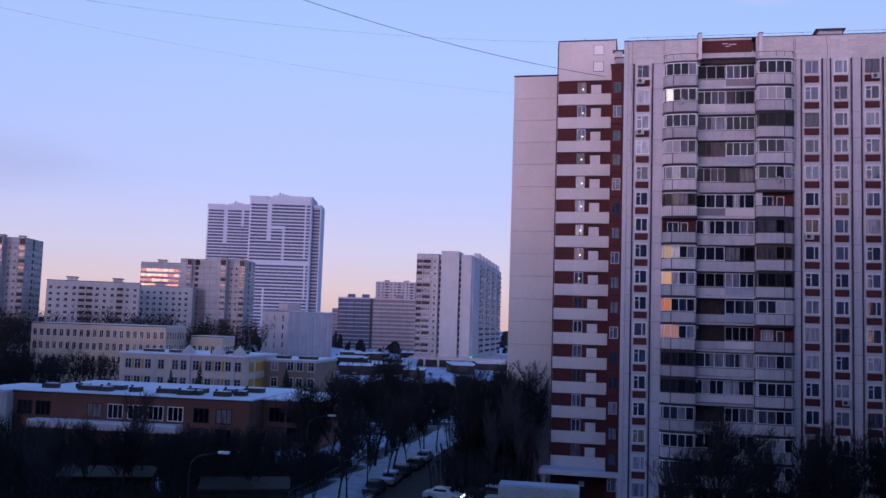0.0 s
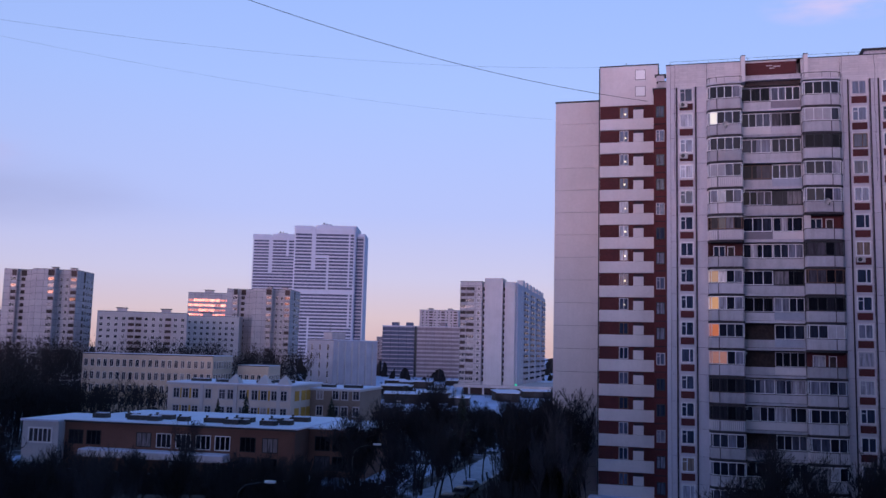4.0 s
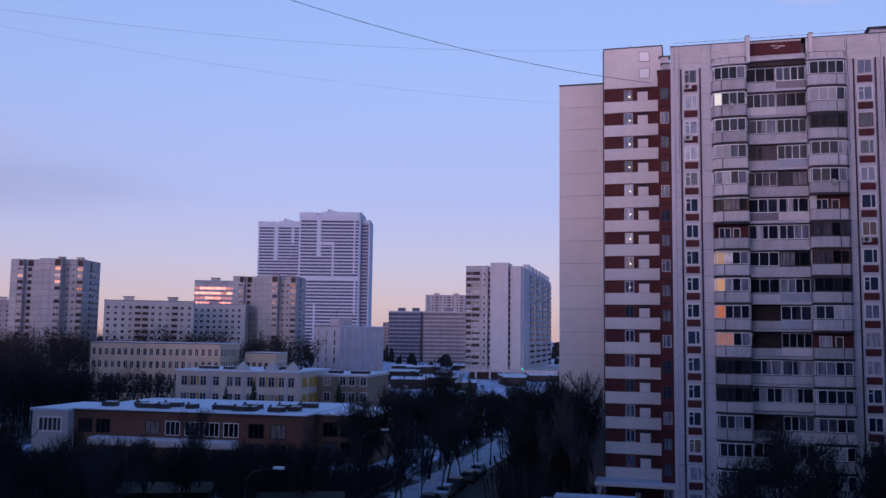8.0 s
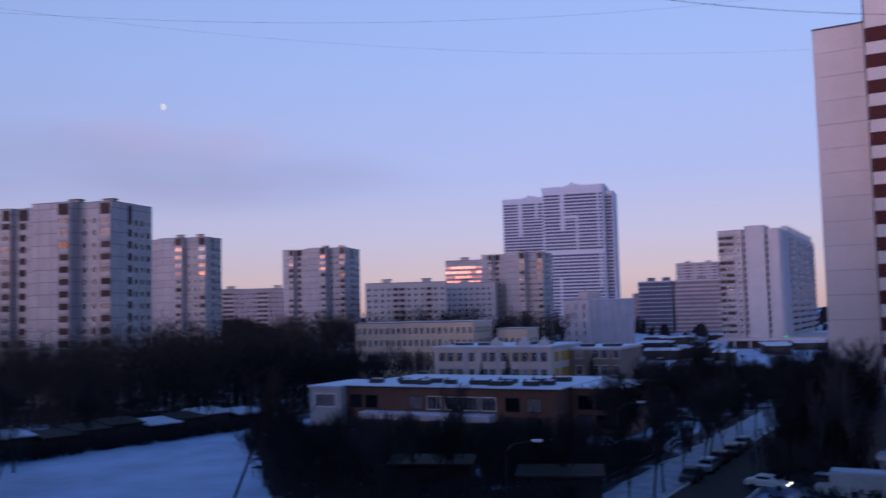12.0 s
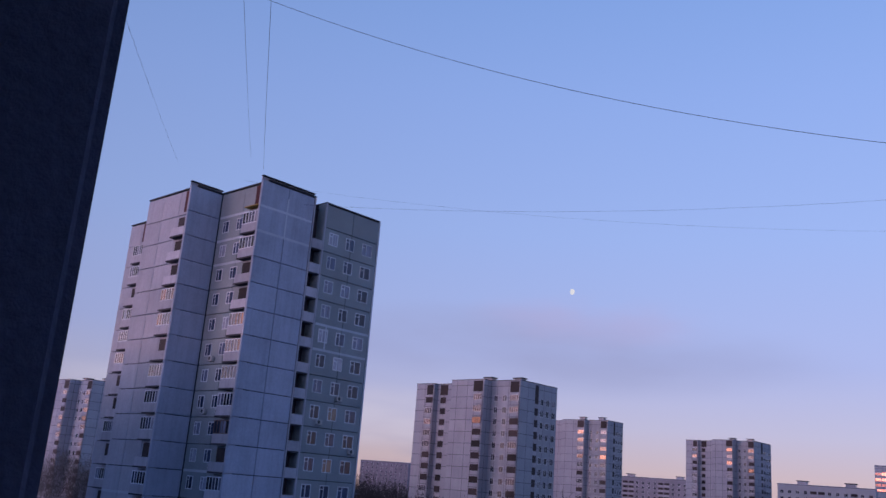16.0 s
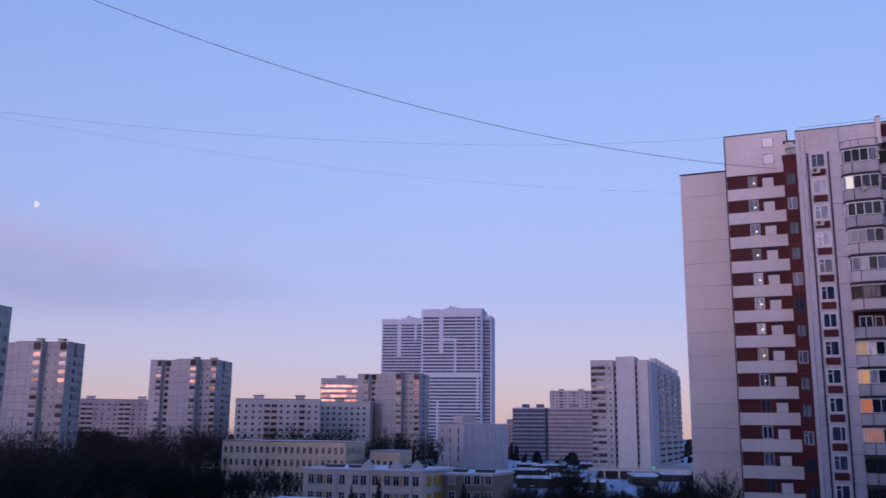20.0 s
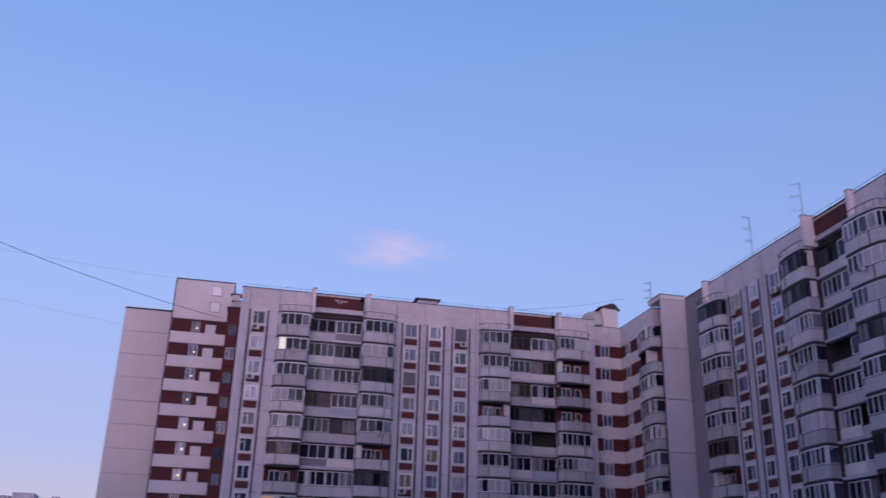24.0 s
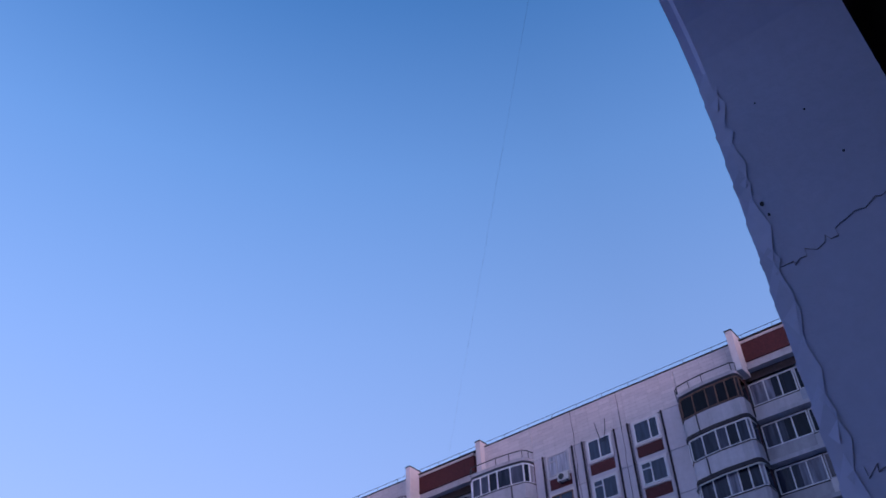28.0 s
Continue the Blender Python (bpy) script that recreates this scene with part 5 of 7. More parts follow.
        for f, y0 in ((3, 10.4), (5, 13.1), (5, 10.4), (7, 15.8), (8, 10.4), (2, 13.1), (9, 13.1)):
            ac_unit(m @ pose(0.0, y0, base + f * pitch + 0.3, 0, 0, 90))
        for f, x0 in ((4, -4.1), (6, -4.1), (8, -7.0), (8, -4.1), (10, -7.0)):
            ac_unit(m @ pose(x0, 0.0, base + f * pitch + 0.3))
    else:
        boxes_part("side_slot", [(SHADEIN, [(-0.2, 0.03, 6.9, 8.5, base, H - 0.4)])], b)
    # attic loggias at the top of the balcony rows; far ones are shade-dark sheets
    for nb in ((-2.3 if near else -3.2, -0.36, -0.1, 0.05), (-11.9 if near else -13.0, -9.86, -3.5, -3.35), (-30.6, -28.5, 1.5, 1.65) if near else (-34.2, -31.9, 1.5, 1.65), (-27.4, -25.0, 3.1, 3.2) if near else (-30.2, -27.6, 2.9, 3.2)):
        boxes_part("attic_niche", [(RED if near else SHADEIN, [(*nb, H - 2.9, H - 0.3)])], b)
    for x, y in ((-14, 5), (-6, 8)):
        boxes_part("roof_shaft", [(BALC, [(x - 1.3, x + 1.3, y - 1, y + 1, H, H + 1.3)]), (ROOFING, [(x - 1.6, x + 1.6, y - 1.3, y + 1.3, H + 1.3, H + 1.55)])], b)
    for f in range(floors):
        z = base + f * pitch
        sunny = (floors - 5 < f < floors) if far else f in (10, 11, 12, 13)
        e = 0.35 if near else 0.2
        tower_balcony(b, -2.9 - e, 0, z, 0, 2.9, rng, far, sunny)
        tower_balcony(b, -12.5 - e, -3.4, z, 0, 2.9, rng, far, sunny)
        tower_balcony(b, (-30.8 if near else -34.3) - e, 1.6, z, 0, 2.7, rng, far, sunny and rng.random() < 0.5)
        tower_window(b, -8.4, -0.01, z + 0.95, 0, 1.25, 1.45, far)
        tower_window(b, -5.6, -0.01, z + 0.95, 0, 1.35, 1.45, far)
        if far:
            put("loggia", shared("tclog", lambda: mesh_of("loggia", [(SHADEIN, [(0, 2.0, -0.05, 0.0, 1.0, 2.5)]), (BALC, [(0, 2.0, -0.1, 0, 0, 0.7)])])), b, -30.2, 3.2, z)
            put("loggia", shared("tslog", lambda: mesh_of("loggia", [(BALC, [(0, 1.6, -0.05, 0.0, 0.0, 1.05)])])), b, 0.0, 6.9, z, 90)
        for y0 in (9.5, 12.2, 14.9):
            tower_window(b, 0.01, y0, z + 0.9, 90, 1.7 if y0 > 14 else 1.4, 1.55, far)
    return b


stepped_tower("large grey-blue seventeen-storey panel tower with dark joints and pebbledash bays", (-93.0, 36.9), 13, 16, 21, near=True, base=1.6, pitch=2.96)
stepped_tower("grey panel tower with glazed corner balconies above bare trees", (-169.4, 137.2), 13, 15, 22, stretch=(0.945, 0.87, 1.008))
stepped_tower("grey panel tower with glazed corner balconies in the middle distance", (-244.4, 240.1), 13, 15, 23, pitch=3.0, stretch=(0.91, 0.62, 1.0))
stepped_tower("slim grey panel tower with rows of dark balconies far off", (-267.8, 356.7), 15, 16, 24, pitch=2.85, stretch=(0.905, 1.15, 1.052))
stepped_tower("slim grey panel tower far off beside the high-rise", (-192.6, 426.5), 10, 15, 25, stretch=(0.89, 1.19, 1.059))
stepped_tower("grey panel tower partly hidden behind the large tower", (-313, 72), 13, 15, 26)


# ---- plain slabs, schools and other distant buildings ----
def slab_block(name, label, corner, rot, width, depth, floors, wall, pitch=2.8, base=1.2, bay=3.2, win=(1.5, 1.45), pane=None, parapet=1.0, gallery=(), side=True, roofbits=0, category="apartment building", seed=1, side_wall=None, trim=None):
    """A straight building, its front from the given corner along local x; every window a part."""
    m = pose(corner[0], corner[1], 0, 0, 0, rot)
    b = root(name, label, category, m)
    H = base + floors * pitch + parapet
    boxes_part("wall", [(wall, [(0, width, 0, depth, -0.3, H)])] + ([(side_wall, [(width - 0.02, width + 0.04, 0.02, depth, 0, H - 0.02)])] if side_wall else []), b)
    boxes_part("roof", [(SNOW, [(-0.1, width + 0.1, -0.1, depth + 0.1, H, H + 0.22)])] + ([(trim, [(-0.12, width + 0.12, -0.12, 0.0, H - 0.35, H + 0.05)])] if trim else [(ROOFING, [(-0.13, width + 0.13, -0.13, 0.0, H - 0.12, H + 0.1)])]), b)
    rng = random.Random(seed)
    n = int(width / bay)
    off = (width - n * bay) / 2
    ww, wh = win
    mats = pane or FPANE
    me = shared(("slabw", ww, wh, mats.name), lambda: sash("window", [FRAME, mats], ww, wh, (ww * 0.47,), (), 0.06, -0.05, -0.015, fill=2, outer=0.02))
    mb = shared(("slabb", bay), lambda: mesh_of("balcony", [(BALC, [(0.1, bay - 0.1, -1.0, -0.9, 0, 1.0), (0.1, bay - 0.1, -1.0, 0, -0.15, 0)]), (SHADEIN, [(0.3, bay - 0.3, -0.03, 0.0, 0.1, 2.3)])]))
    for f in range(floors):
        z = base + f * pitch
        for k in range(n):
            if k in gallery:
                put("balcony", mb, b, off + k * bay, 0, z)
            else:
                put("window", me, b, off + k * bay + (bay - ww) / 2, 0, z + 0.85)
        if side:
            for k in range(int(depth / bay)):
                put("window", me, b, width + (0.05 if side_wall else 0), k * bay + 0.8, z + 0.85, 90)
    for k in range(roofbits):
        x = width * (k + 0.5) / roofbits
        boxes_part("roof_house", [(BALC, [(x - 2, x + 2, depth * 0.3, depth * 0.7, H, H + 1.7)]), (ROOFING, [(x - 2.5, x + 2.5, depth * 0.25, depth * 0.75, H + 1.7, H + 2.0)])], b)
    return b


def banded_slab(label, corner, rot, width, depth, floors, wall, band, high, pitch=2.9):
    """A far slab with one continuous balcony front on every floor, split by party walls."""
    b = root("slab_block", label, "apartment building", pose(corner[0], corner[1], 0, 0, 0, rot))
    H = 1.5 + floors * pitch + 1.2
    boxes_part("wall", [(wall, [(0, width, 0, depth, -0.3, H)])], b)
    boxes_part("roof", [(SNOW, [(-0.2, width + 0.2, -1.2, depth + 0.1, H, H + 0.2)]), (band, [(-0.2, width + 0.2, -1.25, -1.0, H - 1.0, H)])], b)
    for f in range(floors):
        put("balcony_band", shared(("band", width, band.name), lambda: mesh_of("balcony_band", [(band, [(0, width, -1.1, -1.0, 0, high), (0, width, -1.1, 0, -0.2, 0)])])), b, 0, 0, 1.5 + f * pitch)
    for k in range(int(width / 6) + 1):
        put("party_wall", shared(("party", floors, wall.name), lambda: mesh_of("party_wall", [(wall, [(-0.12, 0.12, -0.98, 0, 1.5, H - 1.0)])])), b, k * width / int(width / 6))
    for x in (width * 0.25, width * 0.7):
        boxes_part("roof_house", [(wall, [(x, x + 5, 4, 9, H + 0.2, H + 2.8)])], b)
    return b


slab_block("slab_block", "white twelve-storey panel slab with dark balcony columns", (-259, 361), 27, 40, 12, 11, WHITEP, bay=3.3, gallery=(4, 5, 9), roofbits=2, side=False, pitch=2.8, parapet=2.0)
slab_block("slab_block", "pale panel slab with regular rows of square windows", (-246, 402), 18, 34, 12, 11, WHITEP, bay=3.1, roofbits=1, side=False, parapet=2.0)
slab_block("slab_block", "distant tower whose glazing glows orange in the low sun", (-268, 455), 20, 42, 14, 16, TOWERP, bay=3.0, win=(2.6, 1.5), pane=SUNPANE, side=False, roofbits=2, parapet=3.0)
slab_block("slab_block", "long dusky slab far off with dark balcony rows", (-420, 412), 33, 90, 12, 12, MAUVE, bay=3.6, gallery=(3, 4, 9, 10, 15, 16, 21), roofbits=3, side=False, parapet=2)
banded_slab("dark blue slab far off below the pink sky", (-213, 640), 8, 24, 16, 12, HIGHD, BLUEPANEL, 0.5)
banded_slab("long banded slab far off with continuous pale balconies", (-187, 643), 8, 64, 14, 12, DUSKY, PINKP, 1.0)
slab_block("slab_block", "pale stepped block far behind the banded slab", (-254, 880), 6, 40, 20, 21, PINKP, bay=4.2, gallery=(2, 5, 8), side=False, roofbits=2)
slab_block("slab_block", "pale block far off beside the high-rise", (-245, 720), 8, 36, 14, 10, DUSKY, bay=4.0, gallery=(1, 4, 7), side=False, roofbits=1)
slab_block("slab_block", "faint blue-grey block on the far horizon", (-560, 420), 40, 50, 14, 11, DUSKY, bay=4.0, side=False)
slab_block("slab_block", "faint blue-grey block on the far horizon", (-640, 360), 40, 40, 14, 13, DUSKY, bay=4.0, side=False)
office = slab_block("office_block", "pale grey service block with dark slot windows and ribbed side", (-137.5, 322), -35, 18, 20, 6, BLUEPANEL, bay=5.5, win=(1.2, 2.4), pane=DIMPANE, pitch=3.3, parapet=1.4, side=False, category="building", side_wall=BLUEPANEL)
for k in range(6):
    boxes_part("rib", [(WHITEP, [(18.04, 18.5, 2.0 + k * 3.1, 2.4 + k * 3.1, 0, 21.8)])], office)
boxes_part("roof_house", [(BALC, [(5, 11, 4, 10, 22.8, 25.4)])], office)
boxes_part("mast", [(METAL, [(8, 8.12, 5, 5.12, 25.4, 29.4)])], office)
slab_block("school", "long cream school building with rows of tall windows", (-166, 226), 7, 39.3, 15, 4, YELLOW, pitch=3.6, base=1.0, bay=1.95, win=(1.15, 2.1), parapet=0.8, category="school", side=True)
slab_block("school_annex", "low cream school annex with few windows", (-125.5, 243), 5, 9.5, 10, 3, YELLOW, pitch=3.6, base=1.0, bay=1.9, win=(1.2, 1.9), parapet=1.8, category="school", side=True)


def long_balcony_block():
    """The tall block with a balcony end, blank pillars and a long side with shade in its colour."""
    b = root("apartment_block", "tall pale block with balcony end and long side coloured blue for shade", "apartment building", pose(-99.0, 411, 0, 0, 0, 2))
    H = 52.3
    # the side's blue panel colour stands for the shade on it
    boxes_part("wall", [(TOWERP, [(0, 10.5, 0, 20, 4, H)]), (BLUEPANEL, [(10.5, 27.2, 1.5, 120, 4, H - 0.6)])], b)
    boxes_part("pillar", [(WHITEP, [(11.9, 20.3, -1.0, 12, 4, H + 1.6)])], b)
    boxes_part("pillar", [(WHITEP, [(21.3, 26.2, -0.2, 14, 4, H)])], b)
    boxes_part("podium", [(BALC, [(-1, 60, -6, 60, 3.2, 4.4)]), (SHADEIN, [(3, 58, -3, 58, 0, 3.2)])], b)
    for k in range(9):
        boxes_part("podium_column", [(WHITEP, [(k * 6.5 - 0.6, k * 6.5 + 0.2, -5.8, -5.2, 0, 3.2)])], b)
    boxes_part("roof", [(ROOFING, [(-0.2, 10.6, -0.2, 20, H, H + 0.15)])], b)
    rng = random.Random(3)
    for f in range(16):
        z = 5.2 + f * 2.8
        for x, w in ((0.2, 2.6), (3.0, 3.8)):
            tower_balcony(b, x, 0, z, 0, w, rng, True)
        tower_window(b, 8.2, -0.01, z + 0.9, 0, 1.3, 1.45, True)
        put("loggia", shared("plog", lambda: mesh_of("loggia", [(SHADEIN, [(0, 0.9, -0.05, 0, 0.8, 2.5)])])), b, 10.7, 1.5, z)
        put("loggia", CACHE["plog"], b, 20.35, 1.5, z)
        for k in range(12):
            y = 16 + k * 8.6
            put("bay_window", shared("pbay", lambda: mesh_of("bay_window", [(BLUEPANEL, [(0, 4.0, -0.9, 0, 0, 1.1)]), (FPANE, [(0.1, 3.9, -0.8, 0, 1.1, 2.1)])])), b, 27.2, y, z, 90) if k % 3 else tower_window(b, 27.22, y, z + 0.9, 90, 1.6, 1.5, True)
    for k in range(7):
        y = 18 + k * 14
        boxes_part("roof_house", [(WHITEP, [(24.5, 27.4, y, y + 6, H - 0.6, H + 2.2)])], b)
    boxes_part("signal_light", [(GREENL, [(27.5, 28.4, -6.3, -6.1, 4.6, 5.4)])], b, "small green glowing sign")
    return b


long_balcony_block()


def high_rise(label, corner, rot, width, depth, H, wing, piers):
    """A modern tower with a band of glazing on every floor, pale vertical piers and a lower wing set back at its side."""
    b = root("high_rise", label, "high-rise", pose(corner[0], corner[1], 0, 0, 0, rot), group="twin high-rises")
    c = 2.2

    def chamfered(x0, x1, y0, y1, z0, z1):
        return prism([(x0, y0 + c), (x0 + c * 0.3, y0 + c * 0.3), (x0 + c, y0), (x1 - c, y0), (x1 - c * 0.3, y0 + c * 0.3), (x1, y0 + c), (x1, y1), (x0, y1)], z0, z1)
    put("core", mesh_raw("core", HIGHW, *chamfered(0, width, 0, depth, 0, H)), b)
    # wing's shade is put in as blue panel colour
    boxes_part("side_wing", [(BLUEPANEL, [(width - 1, width + wing, 5, depth - 2, 0, H - 5.5)]), (HIGHW, [(width + wing - 0.8, width + wing + 0.2, 4.8, depth - 2, 0, H - 4.8), (width - 0.5, width + wing, 4.8, 6, H - 7.5, H - 5)])], b, "lower wing coloured blue for shade")
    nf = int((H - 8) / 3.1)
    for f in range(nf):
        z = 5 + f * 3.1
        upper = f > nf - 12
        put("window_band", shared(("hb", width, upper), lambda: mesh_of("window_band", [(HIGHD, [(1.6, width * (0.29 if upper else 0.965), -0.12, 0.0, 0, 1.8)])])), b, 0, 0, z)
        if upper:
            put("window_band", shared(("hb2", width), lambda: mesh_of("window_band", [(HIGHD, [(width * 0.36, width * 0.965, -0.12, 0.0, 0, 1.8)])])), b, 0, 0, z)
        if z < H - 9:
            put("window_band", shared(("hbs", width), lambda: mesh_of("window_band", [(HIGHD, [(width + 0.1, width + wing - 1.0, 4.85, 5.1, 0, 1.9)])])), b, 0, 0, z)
    for x0, x1, z0, z1 in piers:
        boxes_part("pier", [(HIGHW, [(width * x0, width * x1, -0.5, 0.0, H * z0, H * z1)])], b)
    put("crown", mesh_raw("crown", HIGHW, *join_raw([chamfered(-0.3, width * 0.31, -0.4, depth, H - 2.5, H + 1.0), chamfered(width * 0.34, width + 0.3, -0.4, depth, H - 2.5, H + 1.6)])), b)
    boxes_part("plant_room", [(HIGHW, [(width * 0.42, width * 0.58, 6, 14, H + 1.6, H + 3.6)]), (ROOFING, [(width * 0.45, width * 0.47, 6, 7, H + 3.6, H + 5.0), (width * 0.5, width * 0.51, 6, 7, H + 3.6, H + 4.8)])], b)
    boxes_part("sky_belt", [(HIGHW, [(-0.15, width + 0.15, -0.25, depth, H * 0.535, H * 0.535 + 3.2)])], b)
    return b


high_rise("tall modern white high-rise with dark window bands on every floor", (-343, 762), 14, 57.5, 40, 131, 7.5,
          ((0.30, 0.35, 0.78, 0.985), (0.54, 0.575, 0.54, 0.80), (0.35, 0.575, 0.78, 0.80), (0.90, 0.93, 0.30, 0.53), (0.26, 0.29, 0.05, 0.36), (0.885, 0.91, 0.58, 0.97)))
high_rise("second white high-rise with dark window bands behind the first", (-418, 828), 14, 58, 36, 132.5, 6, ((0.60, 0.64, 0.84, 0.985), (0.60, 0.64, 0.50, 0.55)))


# ---- schools in front ----
def ornate_school():
    b = root("school", "cream and ochre school with turret caps and a snow-covered roof", "school", pose(-101.5, 166.5, 0, 0, 0, 4))
    W, D, H = 26.5, 20, 11.2
    boxes_part("wall", [(CREAM, [(0, W, 0, D, 0, H)]), (WINGB, [(W, W + 11, 12, 30, 0, H - 0.9)])], b)
    boxes_part("cornice", [(WHITEP, [(-0.3, W + 0.3, -0.35, D, H, H + 0.35), (W, W + 11.3, 11.7, 30, H - 0.9, H - 0.5)])], b)
    boxes_part("roof", [(SNOW, [(-0.2, W + 0.2, -0.2, D, H + 0.35, H + 0.6), (W, W + 11, 12, 30, H - 0.5, H - 0.3)])], b)
    for k, (x, y, w) in enumerate(((3, 4, 4), (9, 3, 3), (17.5, 4, 3.5), (20, 8, 4), (28, 15, 3), (33, 15, 4))):
        boxes_part("roof_unit", [(ROOFING, [(x, x + w, y, y + 1.4, H + (0.5 if x < W else -0.4), H + (1.15 if x < W else 0.3))]), (SNOW, [(x + 0.2, x + w - 0.3, y + 0.2, y + 1.3, H + (1.15 if x < W else 0.3), H + (1.25 if x < W else 0.4))])], b)
    me = shared("osw", lambda: sash("window", [WHITEP, FPANE], 1.4, 2.0, (0.62,), (1.3, (0, 1)), 0.1, -0.08, -0.02, fill=2, outer=0.12))
    for f in range(3):
        z = 0.9 + f * 3.45
        for x in (1.2, 3.2, 5.4, 8.2, 11.2, 13.0, 15.6, 18.2, 20.2, 22.4, 24.4):
            put("window", me, b, x, -0.02, z + 0.7)
        for x in (2.72, 4.72, 17.2, 19.72, 21.75, 23.9):
            put("panel", shared("oscs", lambda: mesh_of("panel", [(OCHRE, [(0, 0.42, -0.04, 0, 0, 2.0)])])), b, x, 0, z + 0.7)
        for y in (2.5, 6.5, 9.5):
            put("panel", shared("oscp", lambda: mesh_of("panel", [(OCHRE, [(0, 2.6, -0.05, 0, 0, 2.0)])])), b, W + 0.02, y, z + 0.6, 90)
        for x in (1.5, 5.0, 7.0, 9.5):
            put("window", me, b, W + x, 11.98, z + 0.7)
    for x in (7.5, 14.8, 24.0):
        put("pilaster", shared("osp", lambda: mesh_of("pilaster", [(WHITEP, [(-0.35, 0.35, -0.25, 0, 0, H + 0.3)])])), b, x, 0, 0)
    for x in (14.2, 20.5, 24.9):
        put("turret_cap", shared("oscap", lambda: mesh_raw("turret_cap", WHITEP, [(-1.3, -0.2, 0), (1.3, -0.2, 0), (1.3, 2.4, 0), (-1.3, 2.4, 0), (-0.9, 0.2, 0.9), (0.9, 0.2, 0.9), (0.9, 2.0, 0.9), (-0.9, 2.0, 0.9), (0, 1.1, 2.1)],
                                                                [(0, 1, 5, 4), (1, 2, 6, 5), (2, 3, 7, 6), (3, 0, 4, 7), (4, 5, 8), (5, 6, 8), (6, 7, 8), (7, 4, 8)])), b, x, 0, H + 0.4)
    return b


ornate_school()


def low_school():
    """The two-storey brick building with a flat snowy roof."""
    b = root("low_school", "two-storey brown brick building with a flat snow-covered roof", "school", pose(-91.5, 121.5, 0, 0, 0, 3))
    W, D, H = 37.5, 24, 7.2
    boxes_part("wall", [(BRICK, [(0, W, 0, D, 0, H), (W, W + 9, 6, 22, 0, H - 0.2)]), (WHITEP, [(-6.2, 0, -1.6, 12, 0, H - 0.1)])], b)
    boxes_part("roof", [(SNOW, [(-0.3, W + 0.3, -0.3, D + 0.3, H, H + 0.25), (-6.5, 0, -1.9, 12, H - 0.1, H + 0.2), (W, W + 9.2, 5.7, 22, H - 0.2, H + 0.05)]), (ROOFING, [(-0.32, W + 0.32, -0.34, -0.3, H - 0.15, H + 0.1)])], b)
    me = shared("lsw", lambda: sash("window", [FRAME, DIMPANE], 2.4, 2.1, (0.8, 1.6), (), 0.08, -0.07, -0.02, fill=2, outer=0.03))
    old = shared("lswo", lambda: sash("window", [DARKTIM, DIMPANE], 2.4, 2.1, (0.8, 1.6), (), 0.08, -0.07, -0.02, fill=2, outer=0.03))
    for k, x in enumerate((0.8, 3.8, 12.2, 15.5, 18.7, 21.9, 25.0, 29.0, 32.5)):
        put("window", me if 3 <= k <= 6 else old, b, x, -0.01, 3.8)
        if k in (7, 8):
            put("window", old, b, x, -0.01, 0.9)
    put("window", shared("lsw2", lambda: sash("window", [FRAME, DIMPANE], 4.0, 2.2, (0.8, 1.6, 2.4, 3.2), (), 0.14, -0.07, -0.02, fill=2, outer=0.10)), b, -5.1, -1.61, 3.9)
    for x in (W + 1, W + 3.8, W + 6.4):
        put("window", old, b, x, 5.99, 3.8)
        put("window", old, b, x, 5.99, 0.9)
    boxes_part("porch_roof", [(BALC, [(4.0, 27.5, -2.6, 0, 2.3, 3.2)]), (SNOW, [(4.1, 27.4, -2.45, -0.02, 3.2, 3.4)])], b)
    for x in (12, 19, 26.5):
        boxes_part("porch_post", [(WHITEP, [(x, x + 0.35, -2.4, -2.05, 0, 2.3)])], b)
    rng = random.Random(4)
    for x, y, w in ((2, 4, 2.2), (6.5, 6, 1.8), (8.6, 3, 3.2), (11.5, 6, 3.0), (12.3, 2.5, 1.8), (16.5, 4, 1.6), (21, 4, 3.4), (24.6, 7, 3.0), (25.0, 2.5, 2.4), (27.3, 3, 1.2), (30, 8, 3.0), (30.6, 3, 2.4), (33, 5, 1.8), (32, 12, 3.0)):
        boxes_part("roof_unit", [(ROOFING, [(x, x + w, y, y + 1.6, H + 0.2, H + 0.95), (x + 0.2, x + 0.5, y + 0.3, y + 0.6, H + 0.9, H + 1.3)]), (SNOW, [(x + 0.4, x + w - 0.1, y + 0.3, y + 1.5, H + 0.95, H + 1.05)])], b)
    return b


low_school()


def shed(x, y, rot, w, d, h, label, group, white=True):
    s = root("shed", label, "shed", pose(x, y, 0, 0, 0, rot), group=group)
    boxes_part("wall", [(DARKTIM, [(0, w, 0, d, -0.3, h)])], s)
    put("roof", mesh_raw("roof", SNOW if white else DARKTIM, [(-0.3, -0.4, h), (w + 0.3, -0.4, h), (w + 0.3, d + 0.4, h + 0.5), (-0.3, d + 0.4, h + 0.5), (-0.3, -0.4, h + 0.25), (w + 0.3, -0.4, h + 0.25), (w + 0.3, d + 0.4, h + 0.78), (-0.3, d + 0.4, h + 0.78)],
                         [(0, 1, 5, 4), (4, 5, 6, 7), (1, 2, 6, 5), (3, 0, 4, 7), (2, 3, 7, 6), (0, 3, 2, 1)]), s)
    boxes_part("door", [(METAL, [(w * 0.3, w * 0.7, -0.05, 0, 0, h * 0.85)])], s)
    return s


